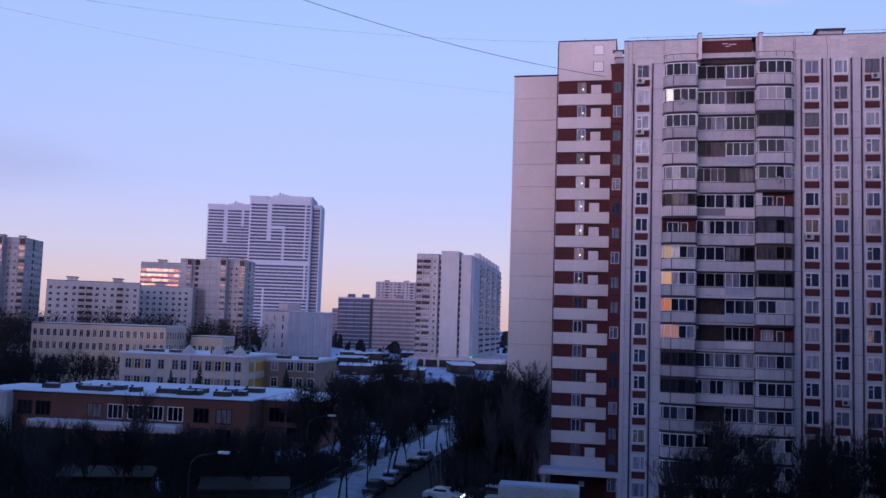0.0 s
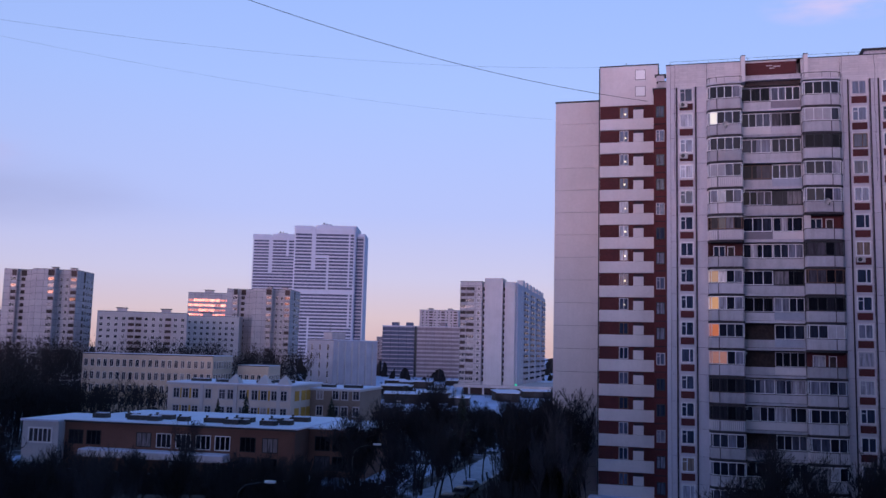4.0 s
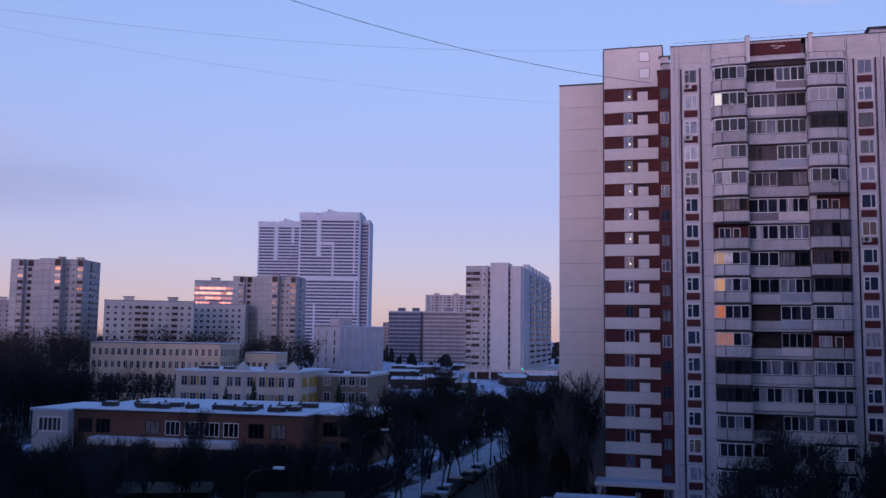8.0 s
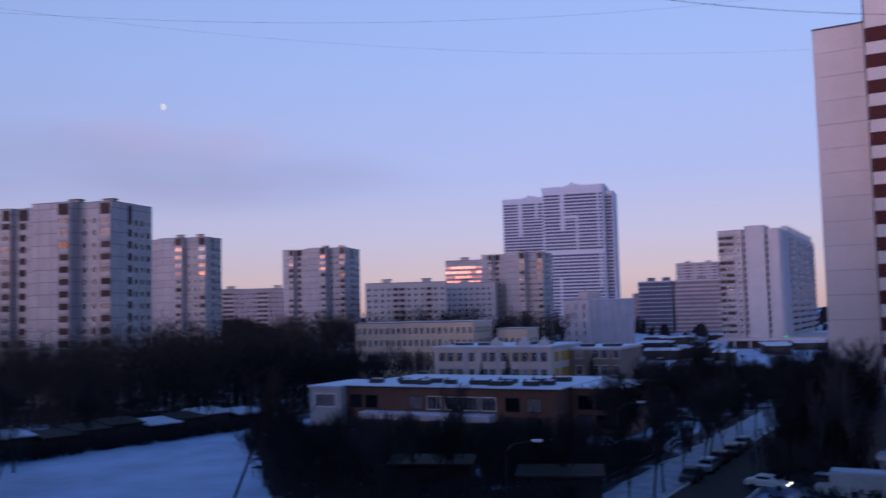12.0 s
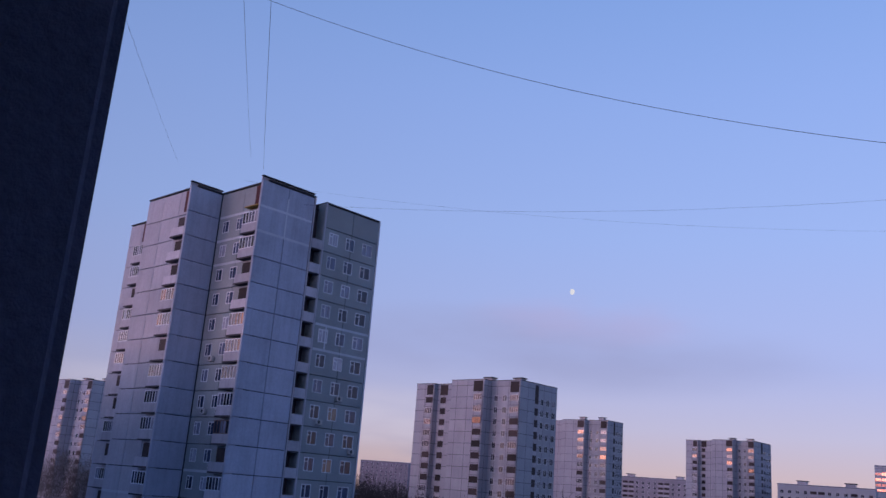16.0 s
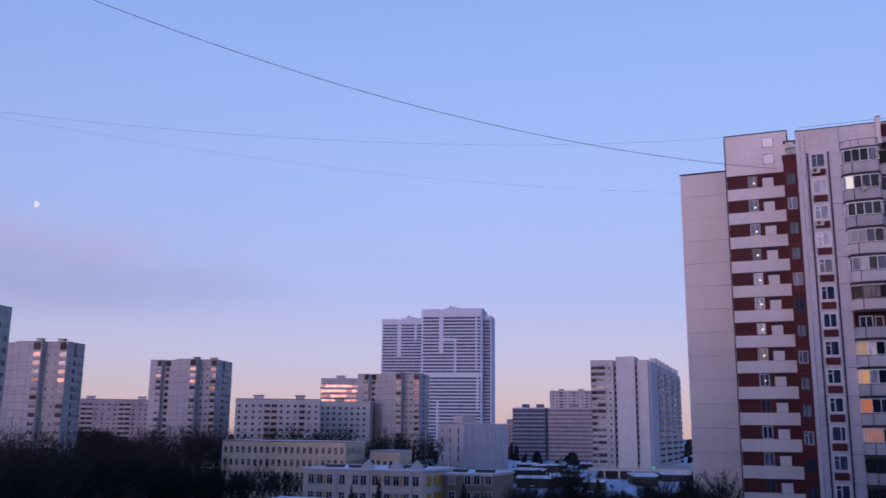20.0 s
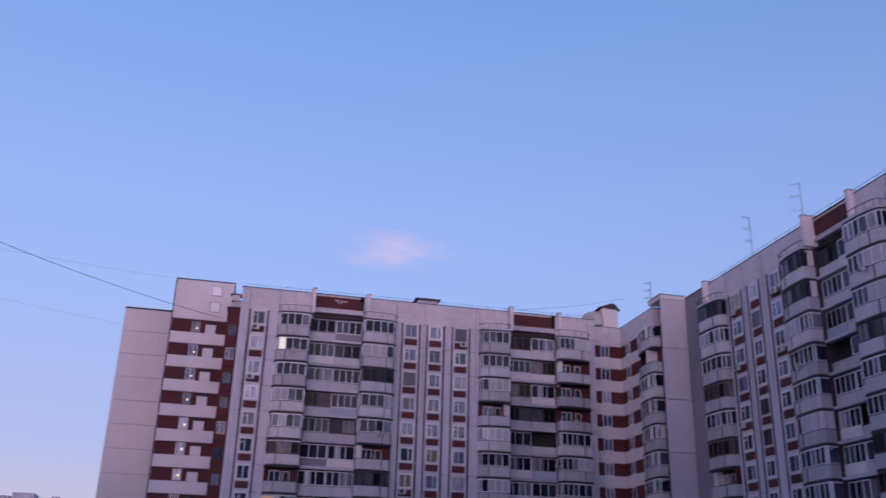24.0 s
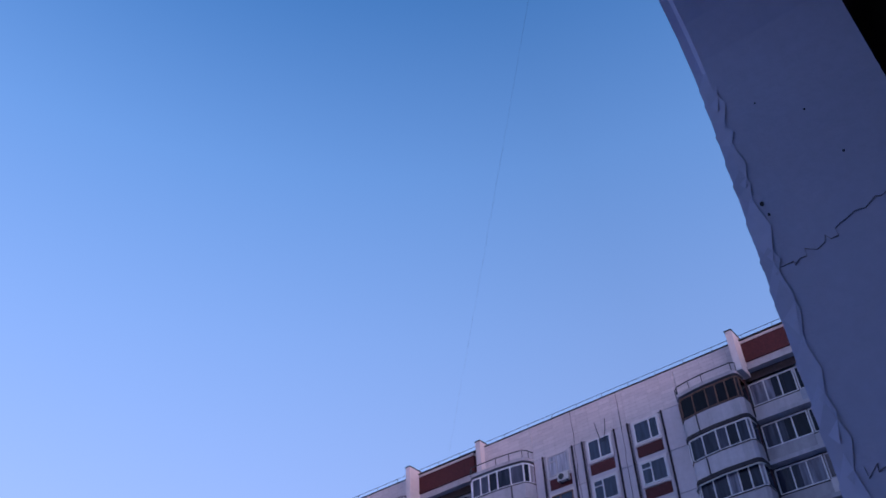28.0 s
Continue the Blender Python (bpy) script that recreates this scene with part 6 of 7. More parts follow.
for k in range(10):
    shed(-121.5 + k * 0.95 - (k % 3) * 0.9, 67 + k * 5.75, 80 - 6 * (k % 2), 5.4, 5.5, 2.0 + 0.25 * (k % 3), "dark metal garage in a row, snow on some roofs", "garage row", k in (2, 6, 8, 9))
shed(-57.1, 83.7, 21, 9.0, 3.0, 2.3, "dark playground pavilion with a bare roof", "pavilions", False)
shed(-40.9, 82.9, 22, 8.3, 3.0, 2.3, "dark playground pavilion with a bare roof", "pavilions", False)


def far_market():
    """Low snow-roofed stalls beyond the wood."""
    rng = random.Random(14)
    for k in range(22):
        x, y = -150 + rng.random() * 85, 300 + rng.random() * 220
        shed(x, y, rng.random() * 30, 7 + rng.random() * 9, 5 + rng.random() * 5, 2.4 + rng.random() * 1.6, "low dark hut with a snow-covered roof", "far huts")


far_market()


# ---- street lamps, cars, fence ----
def street_lamp(x, y, heading, h=9.0):
    s = root("street_lamp", "grey steel street lamp with a curved arm", "street lamp", pose(x, y, 0, 0, 0, heading), group="street lamps")
    k, vs, fs = 8, [], []
    line = [(0, 0, 0), (0, 0, h * 0.8), (0.15, 0, h * 0.9), (0.7, 0, h * 0.97), (1.8, 0, h), (2.6, 0, h + 0.12)]
    for i, (px, py, pz) in enumerate(line):
        r = 0.068 - 0.008 * i
        for j in range(k):
            a = 2 * math.pi * j / k
            if i < 2:
                vs.append((px + r * math.cos(a), r * math.sin(a), pz))
            else:
                vs.append((px - r * 0.6 * math.cos(a), r * math.sin(a), pz + r * math.cos(a)))
    for i in range(len(line) - 1):
        for j in range(k):
            fs.append((i * k + j, i * k + (j + 1) % k, (i + 1) * k + (j + 1) % k, (i + 1) * k + j))
    put("pole", mesh_raw("pole", METAL, vs, fs, True), s)
    boxes_part("lamp_head", [(FRAME, [(2.4, 3.3, -0.16, 0.16, h + 0.06, h + 0.22)]), (BALC, [(2.5, 3.25, -0.13, 0.13, h, h + 0.06)])], s)
    return s


for x, y, hd in ((-35.5, 69.6, 8), (-37.1, 101.7, 14), (-43.6, 124.7, 12), (-62, 190, 10)):
    street_lamp(x, y, hd, 8.0)


def car(x, y, heading, paint, label, snowy=True, lights=False):
    c = root("car", label, "car", pose(x, y, 0.12, 0, 0, heading), group="parked cars")
    L, Wd = 4.4, 1.75
    prof = [(0.0, 0.35), (0.05, 0.75), (0.9, 0.92), (1.55, 1.42), (3.1, 1.46), (3.85, 0.98), (4.35, 0.92), (4.4, 0.4)]
    bm = bmesh.new()
    l1 = [bm.verts.new((px, 0.0 if pz < 1 else 0.16, pz)) for px, pz in prof]
    l2 = [bm.verts.new((px, Wd if pz < 1 else Wd - 0.16, pz)) for px, pz in prof]
    n = len(prof)
    for i in range(n - 1):
        bm.faces.new((l1[i], l1[i + 1], l2[i + 1], l2[i]))
    bm.faces.new((l1[-1], l1[0], l2[0], l2[-1]))
    bm.faces.new(list(reversed(l1)))
    bm.faces.new(l2)
    bmesh.ops.recalc_face_normals(bm, faces=bm.faces)
    bmesh.ops.bevel(bm, geom=bm.edges[:], offset=0.06, segments=2, affect="EDGES")
    me = bpy.data.meshes.new("body")
    bm.to_mesh(me)
    bm.free()
    me.materials.append(paint)
    put("body", me, c)
    boxes_part("windscreen", [(FPANE, [(1.05, 1.5, 0.2, Wd - 0.2, 0.98, 1.36)])], c)
    boxes_part("side_window", [(FPANE, [(1.7, 3.1, 0.04, 0.1, 0.98, 1.34)])], c)
    boxes_part("side_window", [(FPANE, [(1.7, 3.1, Wd - 0.1, Wd - 0.04, 0.98, 1.34)])], c)
    if snowy:
        boxes_part("snow_cover", [(SNOW, [(1.55, 3.2, 0.15, Wd - 0.15, 1.44, 1.56), (0.1, 0.9, 0.1, Wd - 0.1, 0.84, 0.97)])], c, "snow lying on the car")

    def wheel():
        k = 16
        vs = [(0.31 * math.cos(2 * math.pi * i / k), yy, 0.31 * math.sin(2 * math.pi * i / k)) for yy in (0, 0.2) for i in range(k)]
        return mesh_raw("wheel", WIRE, vs, [tuple(range(k)), tuple(reversed(range(k, 2 * k)))] + [(i, (i + 1) % k, k + (i + 1) % k, k + i) for i in range(k)])
    for wx in (0.85, 3.5):
        for wy in (-0.03, Wd - 0.17):
            put("wheel", shared("wheel", wheel), c, wx, wy, 0.31)
    if lights:
        boxes_part("headlight", [(HEADL, [(-0.03, 0.05, 0.15, 0.4, 0.6, 0.75)])], c, "lit headlight")
        boxes_part("headlight", [(HEADL, [(-0.03, 0.05, Wd - 0.4, Wd - 0.15, 0.6, 0.75)])], c, "lit headlight")
    return c


CARDARK = rough_paint("dark_car_paint", (0.03, 0.03, 0.04), rough=0.3, bump=0)
CARSILV = rough_paint("silver_car_paint", (0.35, 0.36, 0.38), rough=0.3, bump=0, metal=0.5)
CARWHITE = rough_paint("white_car_paint", (0.6, 0.6, 0.6), rough=0.3, bump=0)
for k in range(5):
    car(-27.0 + 0.2 * (k % 2), 97 + k * 6.2, 90, (CARDARK, CARSILV, CARDARK)[k % 3], "dark parked car dusted with snow beside the road", snowy=k % 3 == 1)
car(-17.4, 98.5, 176, CARWHITE, "white car with lit headlights on the road", snowy=False, lights=True)
car(-12.0, 101, 170, CARDARK, "dark car parked before the entrance")
car(-15.5, 112, 95, CARDARK, "dark car parked beside the gable")


def van_roof():
    v = root("delivery_van", "white delivery van parked by the entrance", "van", pose(-13.0, 93.0, 0.1, 0, 0, 2))
    boxes_part("body", [(CARWHITE, [(0, 8.2, 0, 2.3, 0.5, 2.9), (-1.4, 0, 0.05, 2.05, 0.5, 1.6)]), (SNOW, [(0.05, 8.15, 0.05, 2.25, 2.9, 3.08)])], v)
    for wx in (-0.6, 6.4):
        for wy in (-0.03, 1.9):
            put("wheel", CACHE["wheel"], v, wx, wy, 0.31)


van_roof()


def fence(x0, y0, x1, y1, n):
    f = root("fence", "low dark metal fence along the snowy pavement", "fence", pose(x0, y0, 0, 0, 0, math.degrees(math.atan2(y1 - y0, x1 - x0))))
    L = math.hypot(x1 - x0, y1 - y0)
    for k in range(n):
        put("post", shared("fpost", lambda: mesh_of("post", [(METAL, [(-0.03, 0.03, -0.03, 0.03, -0.2, 1.3)])])), f, L * k / (n - 1))
    boxes_part("rail", [(METAL, [(0, L, -0.02, 0.02, 1.15, 1.22)])], f)
    boxes_part("rail", [(METAL, [(0, L, -0.02, 0.02, 0.35, 0.41)])], f)


fence(-35, 90, -35.5, 160, 60)
fence(-64, 80, -110, 118, 40)


# ---- trees ----
def grow(rng, height, spread, dens, slim=1.0):
    """Segments of a bare tree: trunk, limbs, then ever finer twigs."""
    trunk, twigs = [], []

    def branch(p, d, length, r, depth):
        n = 3 if depth < 3 else 2
        q = p
        for i in range(n):
            d = (d + Vector((rng.uniform(-1, 1), rng.uniform(-1, 1), rng.uniform(-0.4, 0.7))) * (0.10 if depth == 0 else 0.2)).normalized()
            e = q + d * (length / n)
            r2 = r * (0.8 if depth else 0.86)
            (trunk if depth < 2 else twigs).append((q, e, r, r2))
            if depth < 4 and (i > 0 or depth > 0):
                for _ in range(rng.choice(dens[depth])):
                    side = Vector((rng.uniform(-1, 1), rng.uniform(-1, 1), rng.uniform(-0.15, 0.6)))
                    nd = (d * (1.0 / spread) + side * 0.85 + Vector((0, 0, 0.25))).normalized()
                    branch(e, nd, length * rng.uniform(0.42, 0.66), r2 * 0.55, depth + 1)
            q, r = e, r2
        if depth < 4:
            branch(q, (d + Vector((rng.uniform(-.3, .3), rng.uniform(-.3, .3), 0.25))).normalized(), length * 0.6, r * 0.8, depth + 1)

    branch(Vector((0, 0, -0.3)), Vector((0, 0, 1)), height * 0.55, 0.15 * slim * height / 11, 0)
    return trunk, twigs


def tubes(name, mat, segs, sides, rmin):
    vs, fs = [], []
    for p, e, r0, r1 in segs:
        d = (e - p).normalized()
        s = d.cross(Vector((0.31, 0.77, 0.2))).normalized()
        u = d.cross(s)
        b = len(vs)
        for c, r in ((p, max(r0, rmin)), (e, max(r1, rmin * 0.8))):
            for k in range(sides):
                a = 2 * math.pi * k / sides
                vs.append(c + (s * math.cos(a) + u * math.sin(a)) * r)
        fs += [(b + k, b + (k + 1) % sides, b + sides + (k + 1) % sides, b + sides + k) for k in range(sides)]
    return mesh_raw(name, mat, vs, fs)


DENS = [(2, 3), (2, 3), (2, 3), (2, 2, 3)]
TREES = []
for k in range(7):
    r = random.Random(100 + k)
    tk, tw = grow(r, 11.0, 1.0 + 0.15 * (k % 3), DENS)
    if len(tw) > 3600:
        tw = r.sample(tw, 3600)
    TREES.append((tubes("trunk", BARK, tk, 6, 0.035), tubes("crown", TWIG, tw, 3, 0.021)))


def tree(x, y, h, rng, label="bare winter tree with a dense dark crown of twigs", group="bare trees"):
    t = root("tree", label, "tree", pose(x, y, -0.1, 0, 0, rng.uniform(0, 360)), group=group)
    tk, cr = TREES[rng.randrange(len(TREES))]
    s = h / 11.0
    t.scale = (s * rng.uniform(0.85, 1.2), s * rng.uniform(0.85, 1.2), s)
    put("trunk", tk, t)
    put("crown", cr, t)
    return t


rng = random.Random(77)
BIRCH_CROWN = TREES[2][1].copy()
BIRCH_CROWN.materials[0] = GREYTWIG


def birch(x, y, h):
    t = tree(x, y, h, rng, "slim grey birch with fine bare twigs beside the gable", "birches")
    for ch in t.children:
        if ch.name.startswith("crown"):
            ch.data = BIRCH_CROWN
        else:
            ch.data = TREES[2][0]
    t.scale = (0.55 * h / 11, 0.55 * h / 11, h / 11)
    return t


def sight_limit(x, y):
    """The height that trees reach at a place, so that what stands behind them shows over their tops."""
    d, az = math.hypot(x, y), math.degrees(math.atan2(x, y))
    if -43 < az < -39 and d < 150:
        k = 0.124
    elif az < -39:
        k = 0.017
    elif az < -32:
        k = 0.043 if d > 165 else 0.124
    elif az < -20:
        k = 0.128 if d < 128 else (0.072 if d < 200 else 0.041)
    else:
        k = 0.056 if d < 150 else 0.064
    return EYE - k * d


BACK_TREES = []


def scatter(x0, x1, y0, y1, n, h0, h1, skip=None):
    for _ in range(n):
        x, y = rng.uniform(x0, x1), rng.uniform(y0, y1)
        if skip and skip(x, y):
            continue
        h = min(rng.uniform(h0, h1), (1.25 if rng.random() < 0.07 else 1.0) * sight_limit(x, y) * rng.uniform(0.9, 1.08)) if x < -5 else rng.uniform(h0, h1)
        if h > 3.5 and math.hypot(x, y) < 138:
            tree(x, y, h, rng)
        elif h > 3.5 and not (-0.74 < x / y < -0.55 and len(BACK_TREES) % 2):
            BACK_TREES.append((x, y, h))


def in_low_school(x, y):
    return -102 < x < -42 and 113 < y < 148


scatter(-17, -12.5, 100, 230, 44, 10, 14)
scatter(-17.3, -13.5, 102, 150, 18, 9, 12)
scatter(-140, -128, 74, 130, 26, 7, 10)
scatter(-36, -17, 172, 240, 26, 8, 12)
for bx, by, bh in ((-13.6, 102.0, 12.0), (-12.0, 101.0, 10.5), (-14.8, 100.0, 9.5), (-10.8, 103.0, 8.0)):
    birch(bx, by, bh)
scatter(3, 44, 78, 94, 34, 6.5, 10.5)
scatter(-19.8, -13, 104, 150, 34, 9, 12)
scatter(-58, -35.5, 84, 230, 70, 9, 12, in_low_school)
scatter(-104, -36, 66, 117, 110, 7, 10, lambda x, y: in_low_school(x, y) or x + y < 9)
scatter(-82, -58, 66, 92, 26, 9, 11, lambda x, y: x + y < 6)
scatter(-190, -112, 100, 190, 60, 10, 14, lambda x, y: x > -130 and y < 122)
scatter(-95, -78, 28, 60, 8, 7, 10)
scatter(-135, -96, 20, 35, 6, 8, 12)
tree(-33.0, 117.0, 13.5, rng, "large bare tree with forked limbs beside the snowy pavement", "bare trees")
tree(-34.5, 128.0, 12.5, rng)
tree(-117.5, 92.0, 8.5, rng, "forked bare tree at the edge of the snow field", "bare trees")
tree(-116.5, 90.0, 7.0, rng, "forked bare tree at the edge of the snow field", "bare trees")
for k in range(15):
    tree(-28.4 + 0.5 * math.sin(k * 2.1), 80 + k * 6.1, 8.2 + 1.6 * math.sin(k * 1.7), rng)


def spruce(x, y, h):
    s = root("spruce", "dark green spruce with drooping boughs", "tree", pose(x, y, 0))
    r = random.Random(int(h * 10))
    vs, fs = [], []
    for i in range(420):
        t = r.random() ** 0.8
        z = 0.8 + t * (h - 0.8)
        rad = (1 - t) * h * 0.23 * r.uniform(0.5, 1.1) + 0.1
        a = r.uniform(0, 2 * math.pi)
        c, sn = math.cos(a), math.sin(a)
        b = len(vs)
        vs += [(0, 0, z + 0.2), (rad * c - 0.3 * sn * rad, rad * sn + 0.3 * c * rad, z - 0.3 * rad), (rad * c * 1.15, rad * sn * 1.15, z - 0.45 * rad), (rad * c + 0.3 * sn * rad, rad * sn - 0.3 * c * rad, z - 0.3 * rad)]
        fs += [(b, b + 1, b + 2, b + 3)]
    put("crown", mesh_raw("crown", SPRUCE, vs, fs), s)
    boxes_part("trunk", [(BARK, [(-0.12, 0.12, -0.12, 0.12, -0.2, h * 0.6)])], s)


for x, y, h in ((-104.5, 65.8, 6.5), (-105.6, 64.2, 7.5), (-103.6, 63.2, 6.0), (-105.1, 61.0, 8.0), (-104.0, 58.9, 7.0), (-107.5, 66.5, 8.5), (-109.0, 73.0, 11.0)):
    tree(x, y, h, rng, "slim bare sapling in the snow by the tower", "saplings")
lean = root("tree", "leaning bare tree with red-brown twigs beside the snow field", "tree", pose(-67.6, 69.9, -0.1, -12, 13, 0), group="bare trees")
lean.scale = (1.1, 1.1, 1.15)
put("trunk", TREES[3][0], lean)
lean_crown = TREES[3][1].copy()
lean_crown.materials[0] = REDTWIG
put("crown", lean_crown, lean)


spruce(-86.5, 160, 9.0)
spruce(-79.5, 158, 10.5)
spruce(-70.0, 178, 9.5)
spruce(-41.5, 176, 12)


def far_wood():
    """Distant bare woods as one mass of thin stems and twigs."""
    r = random.Random(9)
    base = []
    for k in range(4):
        g = random.Random(300 + k)
        tk, tw = grow(g, 11.0, 1.1, [(2, 3), (2, 3), (2,), (1,)])
        base.append(tk[:30] + g.sample(tw, min(len(tw), 300)))
    dense = []
    for k in range(3):
        g = random.Random(330 + k)
        tk, tw = grow(g, 11.0, 1.1, DENS)
        dense.append(tk + g.sample(tw, min(len(tw), 1500)))
    vs, fs = [], []
    areas = ((-180, -100, 150, 222, 150), (-330, -112, 150, 400, 520), (-112, -36, 205, 258, 130), (-190, -112, 100, 170, 60), (-420, -300, 150, 340, 90), (-330, -170, 470, 640, 60), (-62, -12, 230, 262, 40), (-95, -40, 300, 520, 26), (-180, -110, 560, 700, 40), (-260, -160, 60, 150, 120), (-200, -120, 30, 75, 50), (-190, -118, 96, 150, 240), (-150, -112, 110, 160, 90))
    for x0, x1, y0, y1, n in areas:
        for _ in range(n):
            x, y, s = r.uniform(x0, x1), r.uniform(y0, y1), r.uniform(0.8, 1.25)
            if -25.5 < x < -17.5 and y < 170 or -118 < x < -60 and 160 < y < 200 or -150 < x < -75 and 335 < y and r.random() < 0.6:
                continue
            s = min(s, sight_limit(x, y) * r.uniform(0.85, 1.1) / 12.5)
            if x < 1.05 * -y * 0.8 and y < 230 and r.random() < 0.5:
                s *= r.uniform(1.05, 1.4)
            if s < 0.25 or in_low_school(x, y) or -102 < x < -60 and 150 < y < 200:
                continue
            w = r.random() * 6.3
            ca, sa = math.cos(w) * s, math.sin(w) * s
            for p, e, r0, r1 in base[r.randrange(4)]:
                b = len(vs)
                for c, rr in ((p, max(r0, 0.055)), (e, max(r1, 0.045))):
                    cx, cy, cz = x + c.x * ca - c.y * sa, y + c.x * sa + c.y * ca, c.z * s
                    vs += [(cx - rr, cy, cz), (cx + rr, cy, cz)]
                fs.append((b, b + 1, b + 3, b + 2))
    for x, y, h in BACK_TREES:
        w, s = r.random() * 6.3, h / 11
        ca, sa = math.cos(w) * s, math.sin(w) * s
        for p, e, r0, r1 in dense[r.randrange(3)]:
            b = len(vs)
            for c, rr in ((p, max(r0, 0.024)), (e, max(r1, 0.017))):
                cx, cy, cz = x + c.x * ca - c.y * sa, y + c.x * sa + c.y * ca, c.z * s
                vs += [(cx - rr, cy, cz), (cx + rr, cy, cz)]
            fs.append((b, b + 1, b + 3, b + 2))
    # tall trees behind the long school
    for k in range(190):
        az, d = radians(r.uniform(-41.5, -23.5)), r.uniform(288, 345)
        x, y = math.sin(az) * d, math.cos(az) * d
        if (x + 137) ** 2 + (y - 322) ** 2 < 900:
            continue
        s = (EYE + d * r.uniform(-0.012, 0.009)) / 12.5
        w = r.random() * 6.3
        ca, sa = math.cos(w) * s, math.sin(w) * s
        for p, e, r0, r1 in base[r.randrange(4)]:
            b = len(vs)
            for c, rr in ((p, max(r0, 0.07)), (e, max(r1, 0.05))):
                cx, cy, cz = x + c.x * ca - c.y * sa, y + c.x * sa + c.y * ca, c.z * s
                vs += [(cx - rr, cy, cz), (cx + rr, cy, cz)]
            fs.append((b, b + 1, b + 3, b + 2))
    # the tall wood seen past the large tower
    for k in range(560):
        az, d = (radians(r.uniform(-79, -55)), r.uniform(235, 340)) if k < 380 else (radians(r.uniform(-46, -40.4)), r.uniform(350, 430))
        x, y = math.sin(az) * d, math.cos(az) * d
        s = (EYE + d * r.uniform(0.004, 0.02) * min(1, max(0.1, (-55 - math.degrees(az)) / 4))) / 12.5 * r.uniform(0.85, 1.02)
        if k >= 380:
            s *= min(1, 0.62 + (-40.4 - math.degrees(az)) / 7)
        w = r.random() * 6.3
        ca, sa = math.cos(w) * s, math.sin(w) * s
        for p, e, r0, r1 in base[r.randrange(4)]:
            b = len(vs)
            for c, rr in ((p, max(r0, 0.09)), (e, max(r1, 0.07))):
                cx, cy, cz = x + c.x * ca - c.y * sa, y + c.x * sa + c.y * ca, c.z * s
                vs += [(cx - rr, cy, cz), (cx + rr, cy, cz)]
            fs.append((b, b + 1, b + 3, b + 2))
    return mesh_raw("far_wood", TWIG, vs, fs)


def undergrowth():
    """Leafless shrubs and saplings under the trees."""
    r = random.Random(31)
    vs, fs = [], []
    areas = ((-330, -112, 100, 400, 2300), (-112, -36, 150, 258, 420), (-104, -36, 66, 118, 1500), (-17, -5, 86, 230, 260), (-20, -12.5, 100, 165, 420), (3, 43, 74, 93, 260), (-210, -40, 330, 600, 170), (-200, -110, 66, 118, 500))
    for x0, x1, y0, y1, n in areas:
        for _ in range(n):
            x, y = r.uniform(x0, x1), r.uniform(y0, y1)
            if in_low_school(x, y) or (x + y < 8 and x > -126) or (-102 < x < -70 and 165 < y < 190):
                continue
            h = r.uniform(2.0, 5.5) if x0 == -20 else r.uniform(0.8, 2.6)
            for _k in range(14):
                a, t = r.random() * 6.3, r.uniform(0.1, 0.9)
                sx, sy = x + r.uniform(-0.5, 0.5) * h, y + r.uniform(-0.5, 0.5) * h
                mx, my, mz = sx + math.cos(a) * t * h * 0.2, sy + math.sin(a) * t * h * 0.2, h * r.uniform(0.3, 0.6)
                ex, ey, ez = mx + math.cos(a) * t * h * 0.5, my + math.sin(a) * t * h * 0.5, h * r.uniform(0.6, 1.15)
                b = len(vs)
                vs += [(sx - 0.035, sy, -0.1), (sx + 0.035, sy, -0.1), (mx + 0.03, my, mz), (mx - 0.03, my, mz), (ex + 0.02, ey, ez), (ex - 0.02, ey, ez), (mx - r.uniform(0.2, 0.6), my + 0.2, mz + h * 0.35), (mx - 0.18, my + 0.2, mz + h * 0.36)]
                fs += [(b, b + 1, b + 2, b + 3), (b + 3, b + 2, b + 4, b + 5), (b + 3, b + 2, b + 7, b + 6)]
    # brush along the garage fronts
    for _ in range(420):
        t = r.uniform(-0.15, 1.1)
        x, y = -121 + t * 9 + r.uniform(0.5, 4.5), 68 + t * 54
        h = r.uniform(0.7, 2.4)
        for _k in range(10):
            a = r.random() * 6.3
            sx, sy = x + r.uniform(-0.4, 0.4) * h, y + r.uniform(-0.4, 0.4) * h
            b = len(vs)
            vs += [(sx - 0.045, sy, -0.1), (sx + 0.045, sy, -0.1), (sx + math.cos(a) * h * 0.4 + 0.03, sy + math.sin(a) * h * 0.4, h * r.uniform(0.6, 1.1)), (sx + math.cos(a) * h * 0.4 - 0.03, sy + math.sin(a) * h * 0.4, h * r.uniform(0.6, 1.1))]
            fs.append((b, b + 1, b + 2, b + 3))
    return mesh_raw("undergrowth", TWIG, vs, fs)


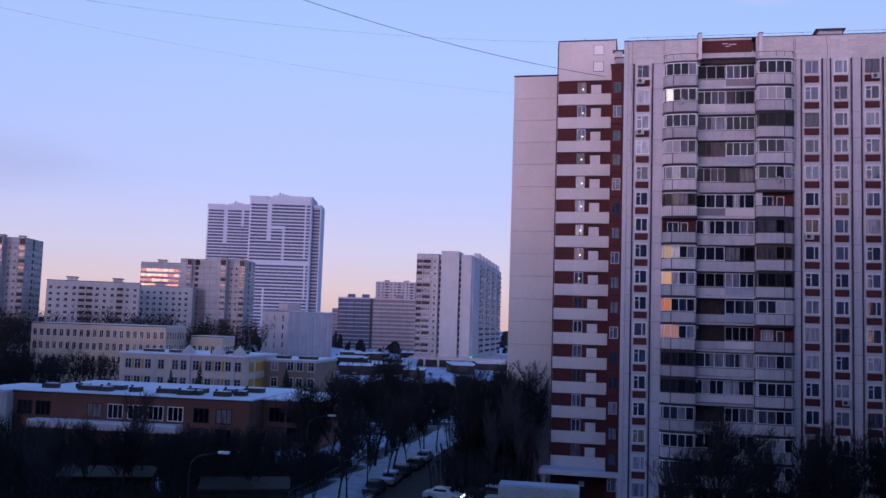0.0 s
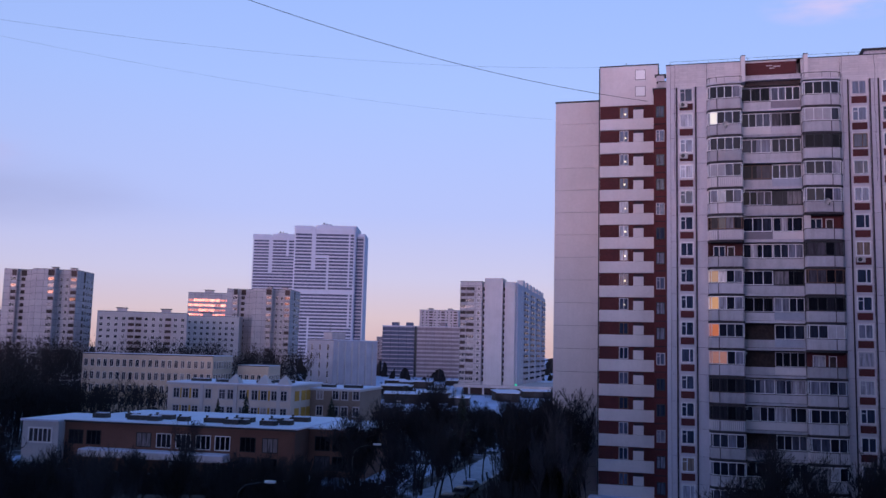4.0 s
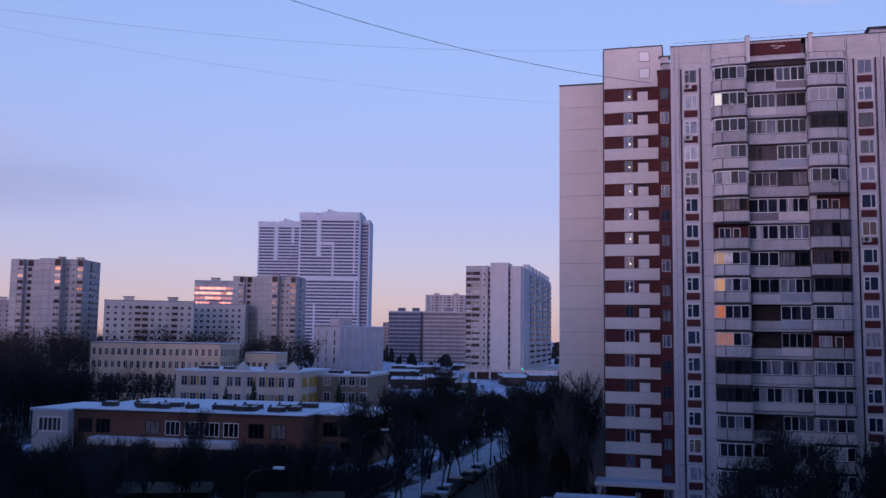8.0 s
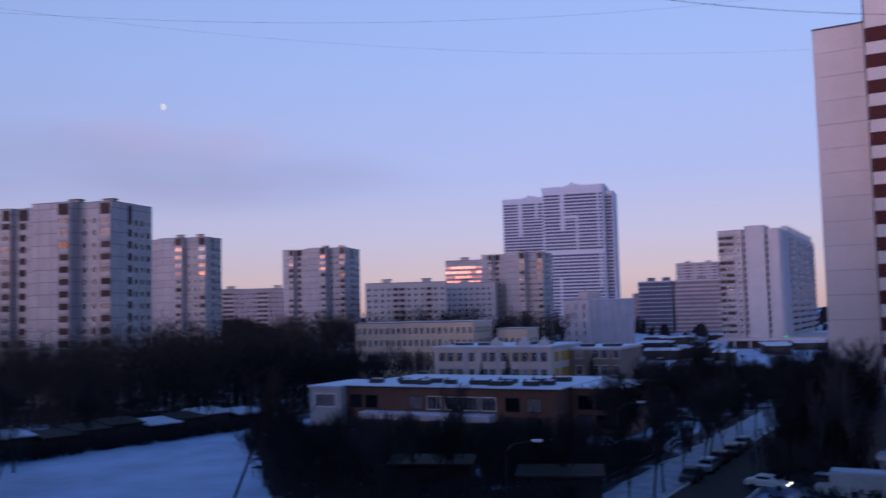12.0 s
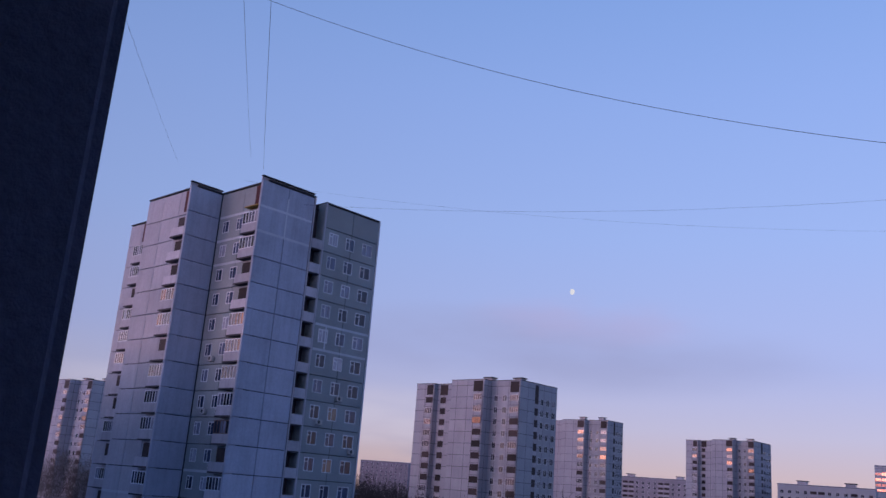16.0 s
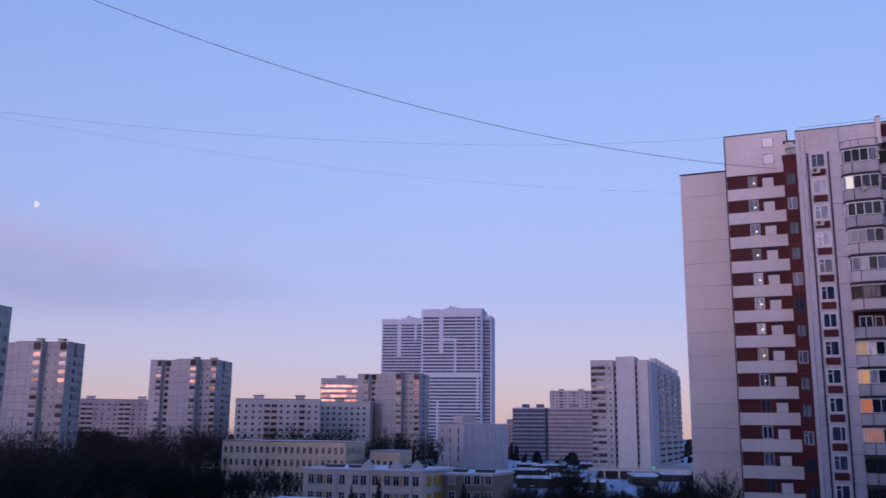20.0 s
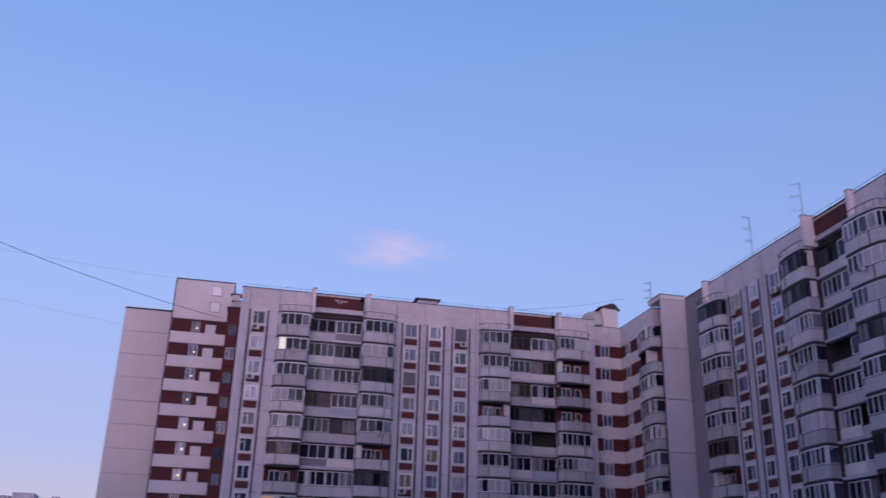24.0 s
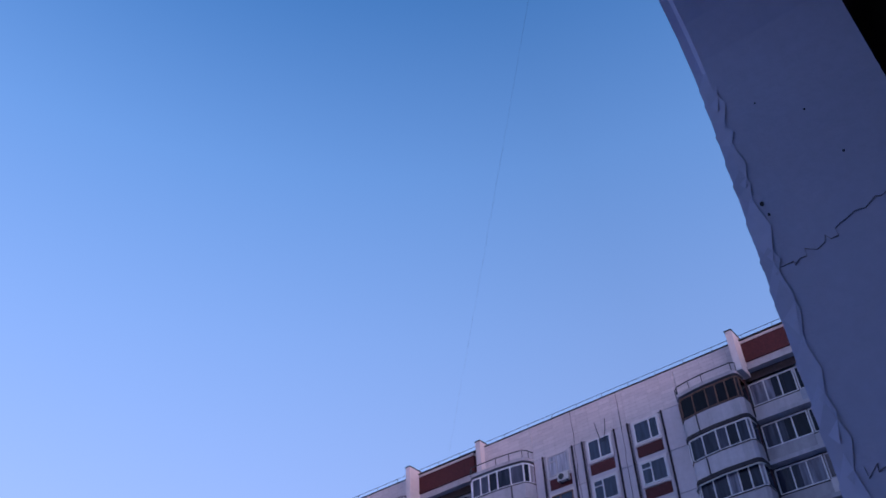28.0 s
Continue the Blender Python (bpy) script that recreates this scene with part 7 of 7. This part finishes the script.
def far_treeline():
    """Bare woods and gardens that close the ground towards the horizon."""
    r = random.Random(51)
    vs, fs = [], []
    for ring, d in enumerate((560, 680, 820, 1000, 1250, 1600, 2100, 2800)):
        for k in range(420):
            az = radians(r.uniform(-88, 12))
            if d < 900 and -21 < math.degrees(az) < -6 and k % 4:
                continue
            x, y = math.sin(az) * d * r.uniform(0.93, 1.07), math.cos(az) * d * r.uniform(0.93, 1.07)
            w, h = d * r.uniform(0.003, 0.008), r.uniform(4, 13)
            b = len(vs)
            n = 5
            for i in range(n + 1):
                t = i / n * 2 - 1
                vs.append((x + t * w, y, -0.3))
            for i in range(n + 1):
                t = i / n * 2 - 1
                vs.append((x + t * w * 0.9, y + r.uniform(-3, 3), h * (1 - 0.75 * t * t) * r.uniform(0.7, 1.05)))
            for i in range(n):
                fs.append((b + i, b + i + 1, b + n + 2 + i, b + n + 1 + i))
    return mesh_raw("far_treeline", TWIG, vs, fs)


tagged(new("far_treeline", far_treeline()), "dark line of distant woods before the horizon", "woods", kind="stuff")
tagged(new("undergrowth", undergrowth()), "dark leafless shrubs and saplings in the snow", "shrubs", kind="stuff")
tagged(new("far_wood", far_wood()), "dark distant band of bare winter woods", "woods", kind="stuff")


# ---- cables and sky objects ----
def at(az, el, d):
    a, e = radians(az), radians(el)
    return Vector((math.sin(a) * math.cos(e) * d, math.cos(a) * math.cos(e) * d, EYE + math.sin(e) * d))


def cable(a, b, sag, r, label):
    cu = bpy.data.curves.new("cable", "CURVE")
    cu.dimensions = "3D"
    cu.bevel_depth = r
    cu.bevel_resolution = 1
    sp = cu.splines.new("POLY")
    n = 40
    sp.points.add(n)
    for i in range(n + 1):
        t = i / n
        p = a.lerp(b, t)
        sp.points[i].co = (p.x, p.y, p.z - 4 * sag * t * (1 - t), 1)
    ob = new("cable", cu)
    cu.materials.append(WIRE)
    return tagged(ob, label, "cable", group="overhead cables")


cable(Vector((-3.2, 104.5, EYE + 29.6)), at(-76, 30, 120), 8.5, 0.027, "black sagging overhead cable between the roofs")
cable(Vector((-8.5, 104.6, EYE + 34.0)), at(-66, 17, 90), 3.0, 0.008, "thin grey overhead cable between the roofs")
cable(Vector((-15.0, 110.7, EYE + 29.5)), at(-70, 18, 115), 3.5, 0.0065, "thin grey overhead cable between the roofs")
cable(at(-68.9, 18.9, 100), at(-70.0, 29.9, 40), 0.2, 0.011, "thin cable rising from the tower roof")
cable(at(-69.8, 19.5, 100), at(-71.9, 29.6, 40), 0.2, 0.008, "thin cable rising from the tower roof")
cable(at(-74.3, 18.5, 108), at(-79.6, 27.2, 45), 0.2, 0.008, "thin cable rising from the tower roof")
cable(at(52.6, 28.2, 61), at(63.7, 56.3, 30), 0.1, 0.002, "thin cable rising from the side block")
cable(at(17.2, 17.3, 102), at(24.6, 17.9, 104), 0.3, 0.012, "thin cable along the roof")


def moon():
    k, vs, fs = 20, [], []
    for j in range(k + 1):
        v = math.pi * j / k - math.pi / 2
        for i in range(k + 1):
            u = i / k
            # gibbous outline: full limb on one side, flattened on the other
            x = math.cos(v) * (-1 + u * 1.45)
            vs.append((x, 0.2 * (1 - (2 * u - 1) ** 2) * math.cos(v), math.sin(v)))
    for j in range(k):
        for i in range(k):
            b = j * (k + 1) + i
            fs.append((b, b + 1, b + k + 2, b + k + 1))
    ob = new("moon", mesh_raw("moon", MOONM, vs, fs, True))
    p = at(-48.02, 12.87, 3000)
    ob.matrix_world = look(p, (0, 0, EYE)) @ pose(0, 0, 0, 90, 0, 0) @ Matrix.Scale(10, 4)
    tagged(ob, "pale gibbous moon low in the evening sky", "moon", kind="structure")


moon()
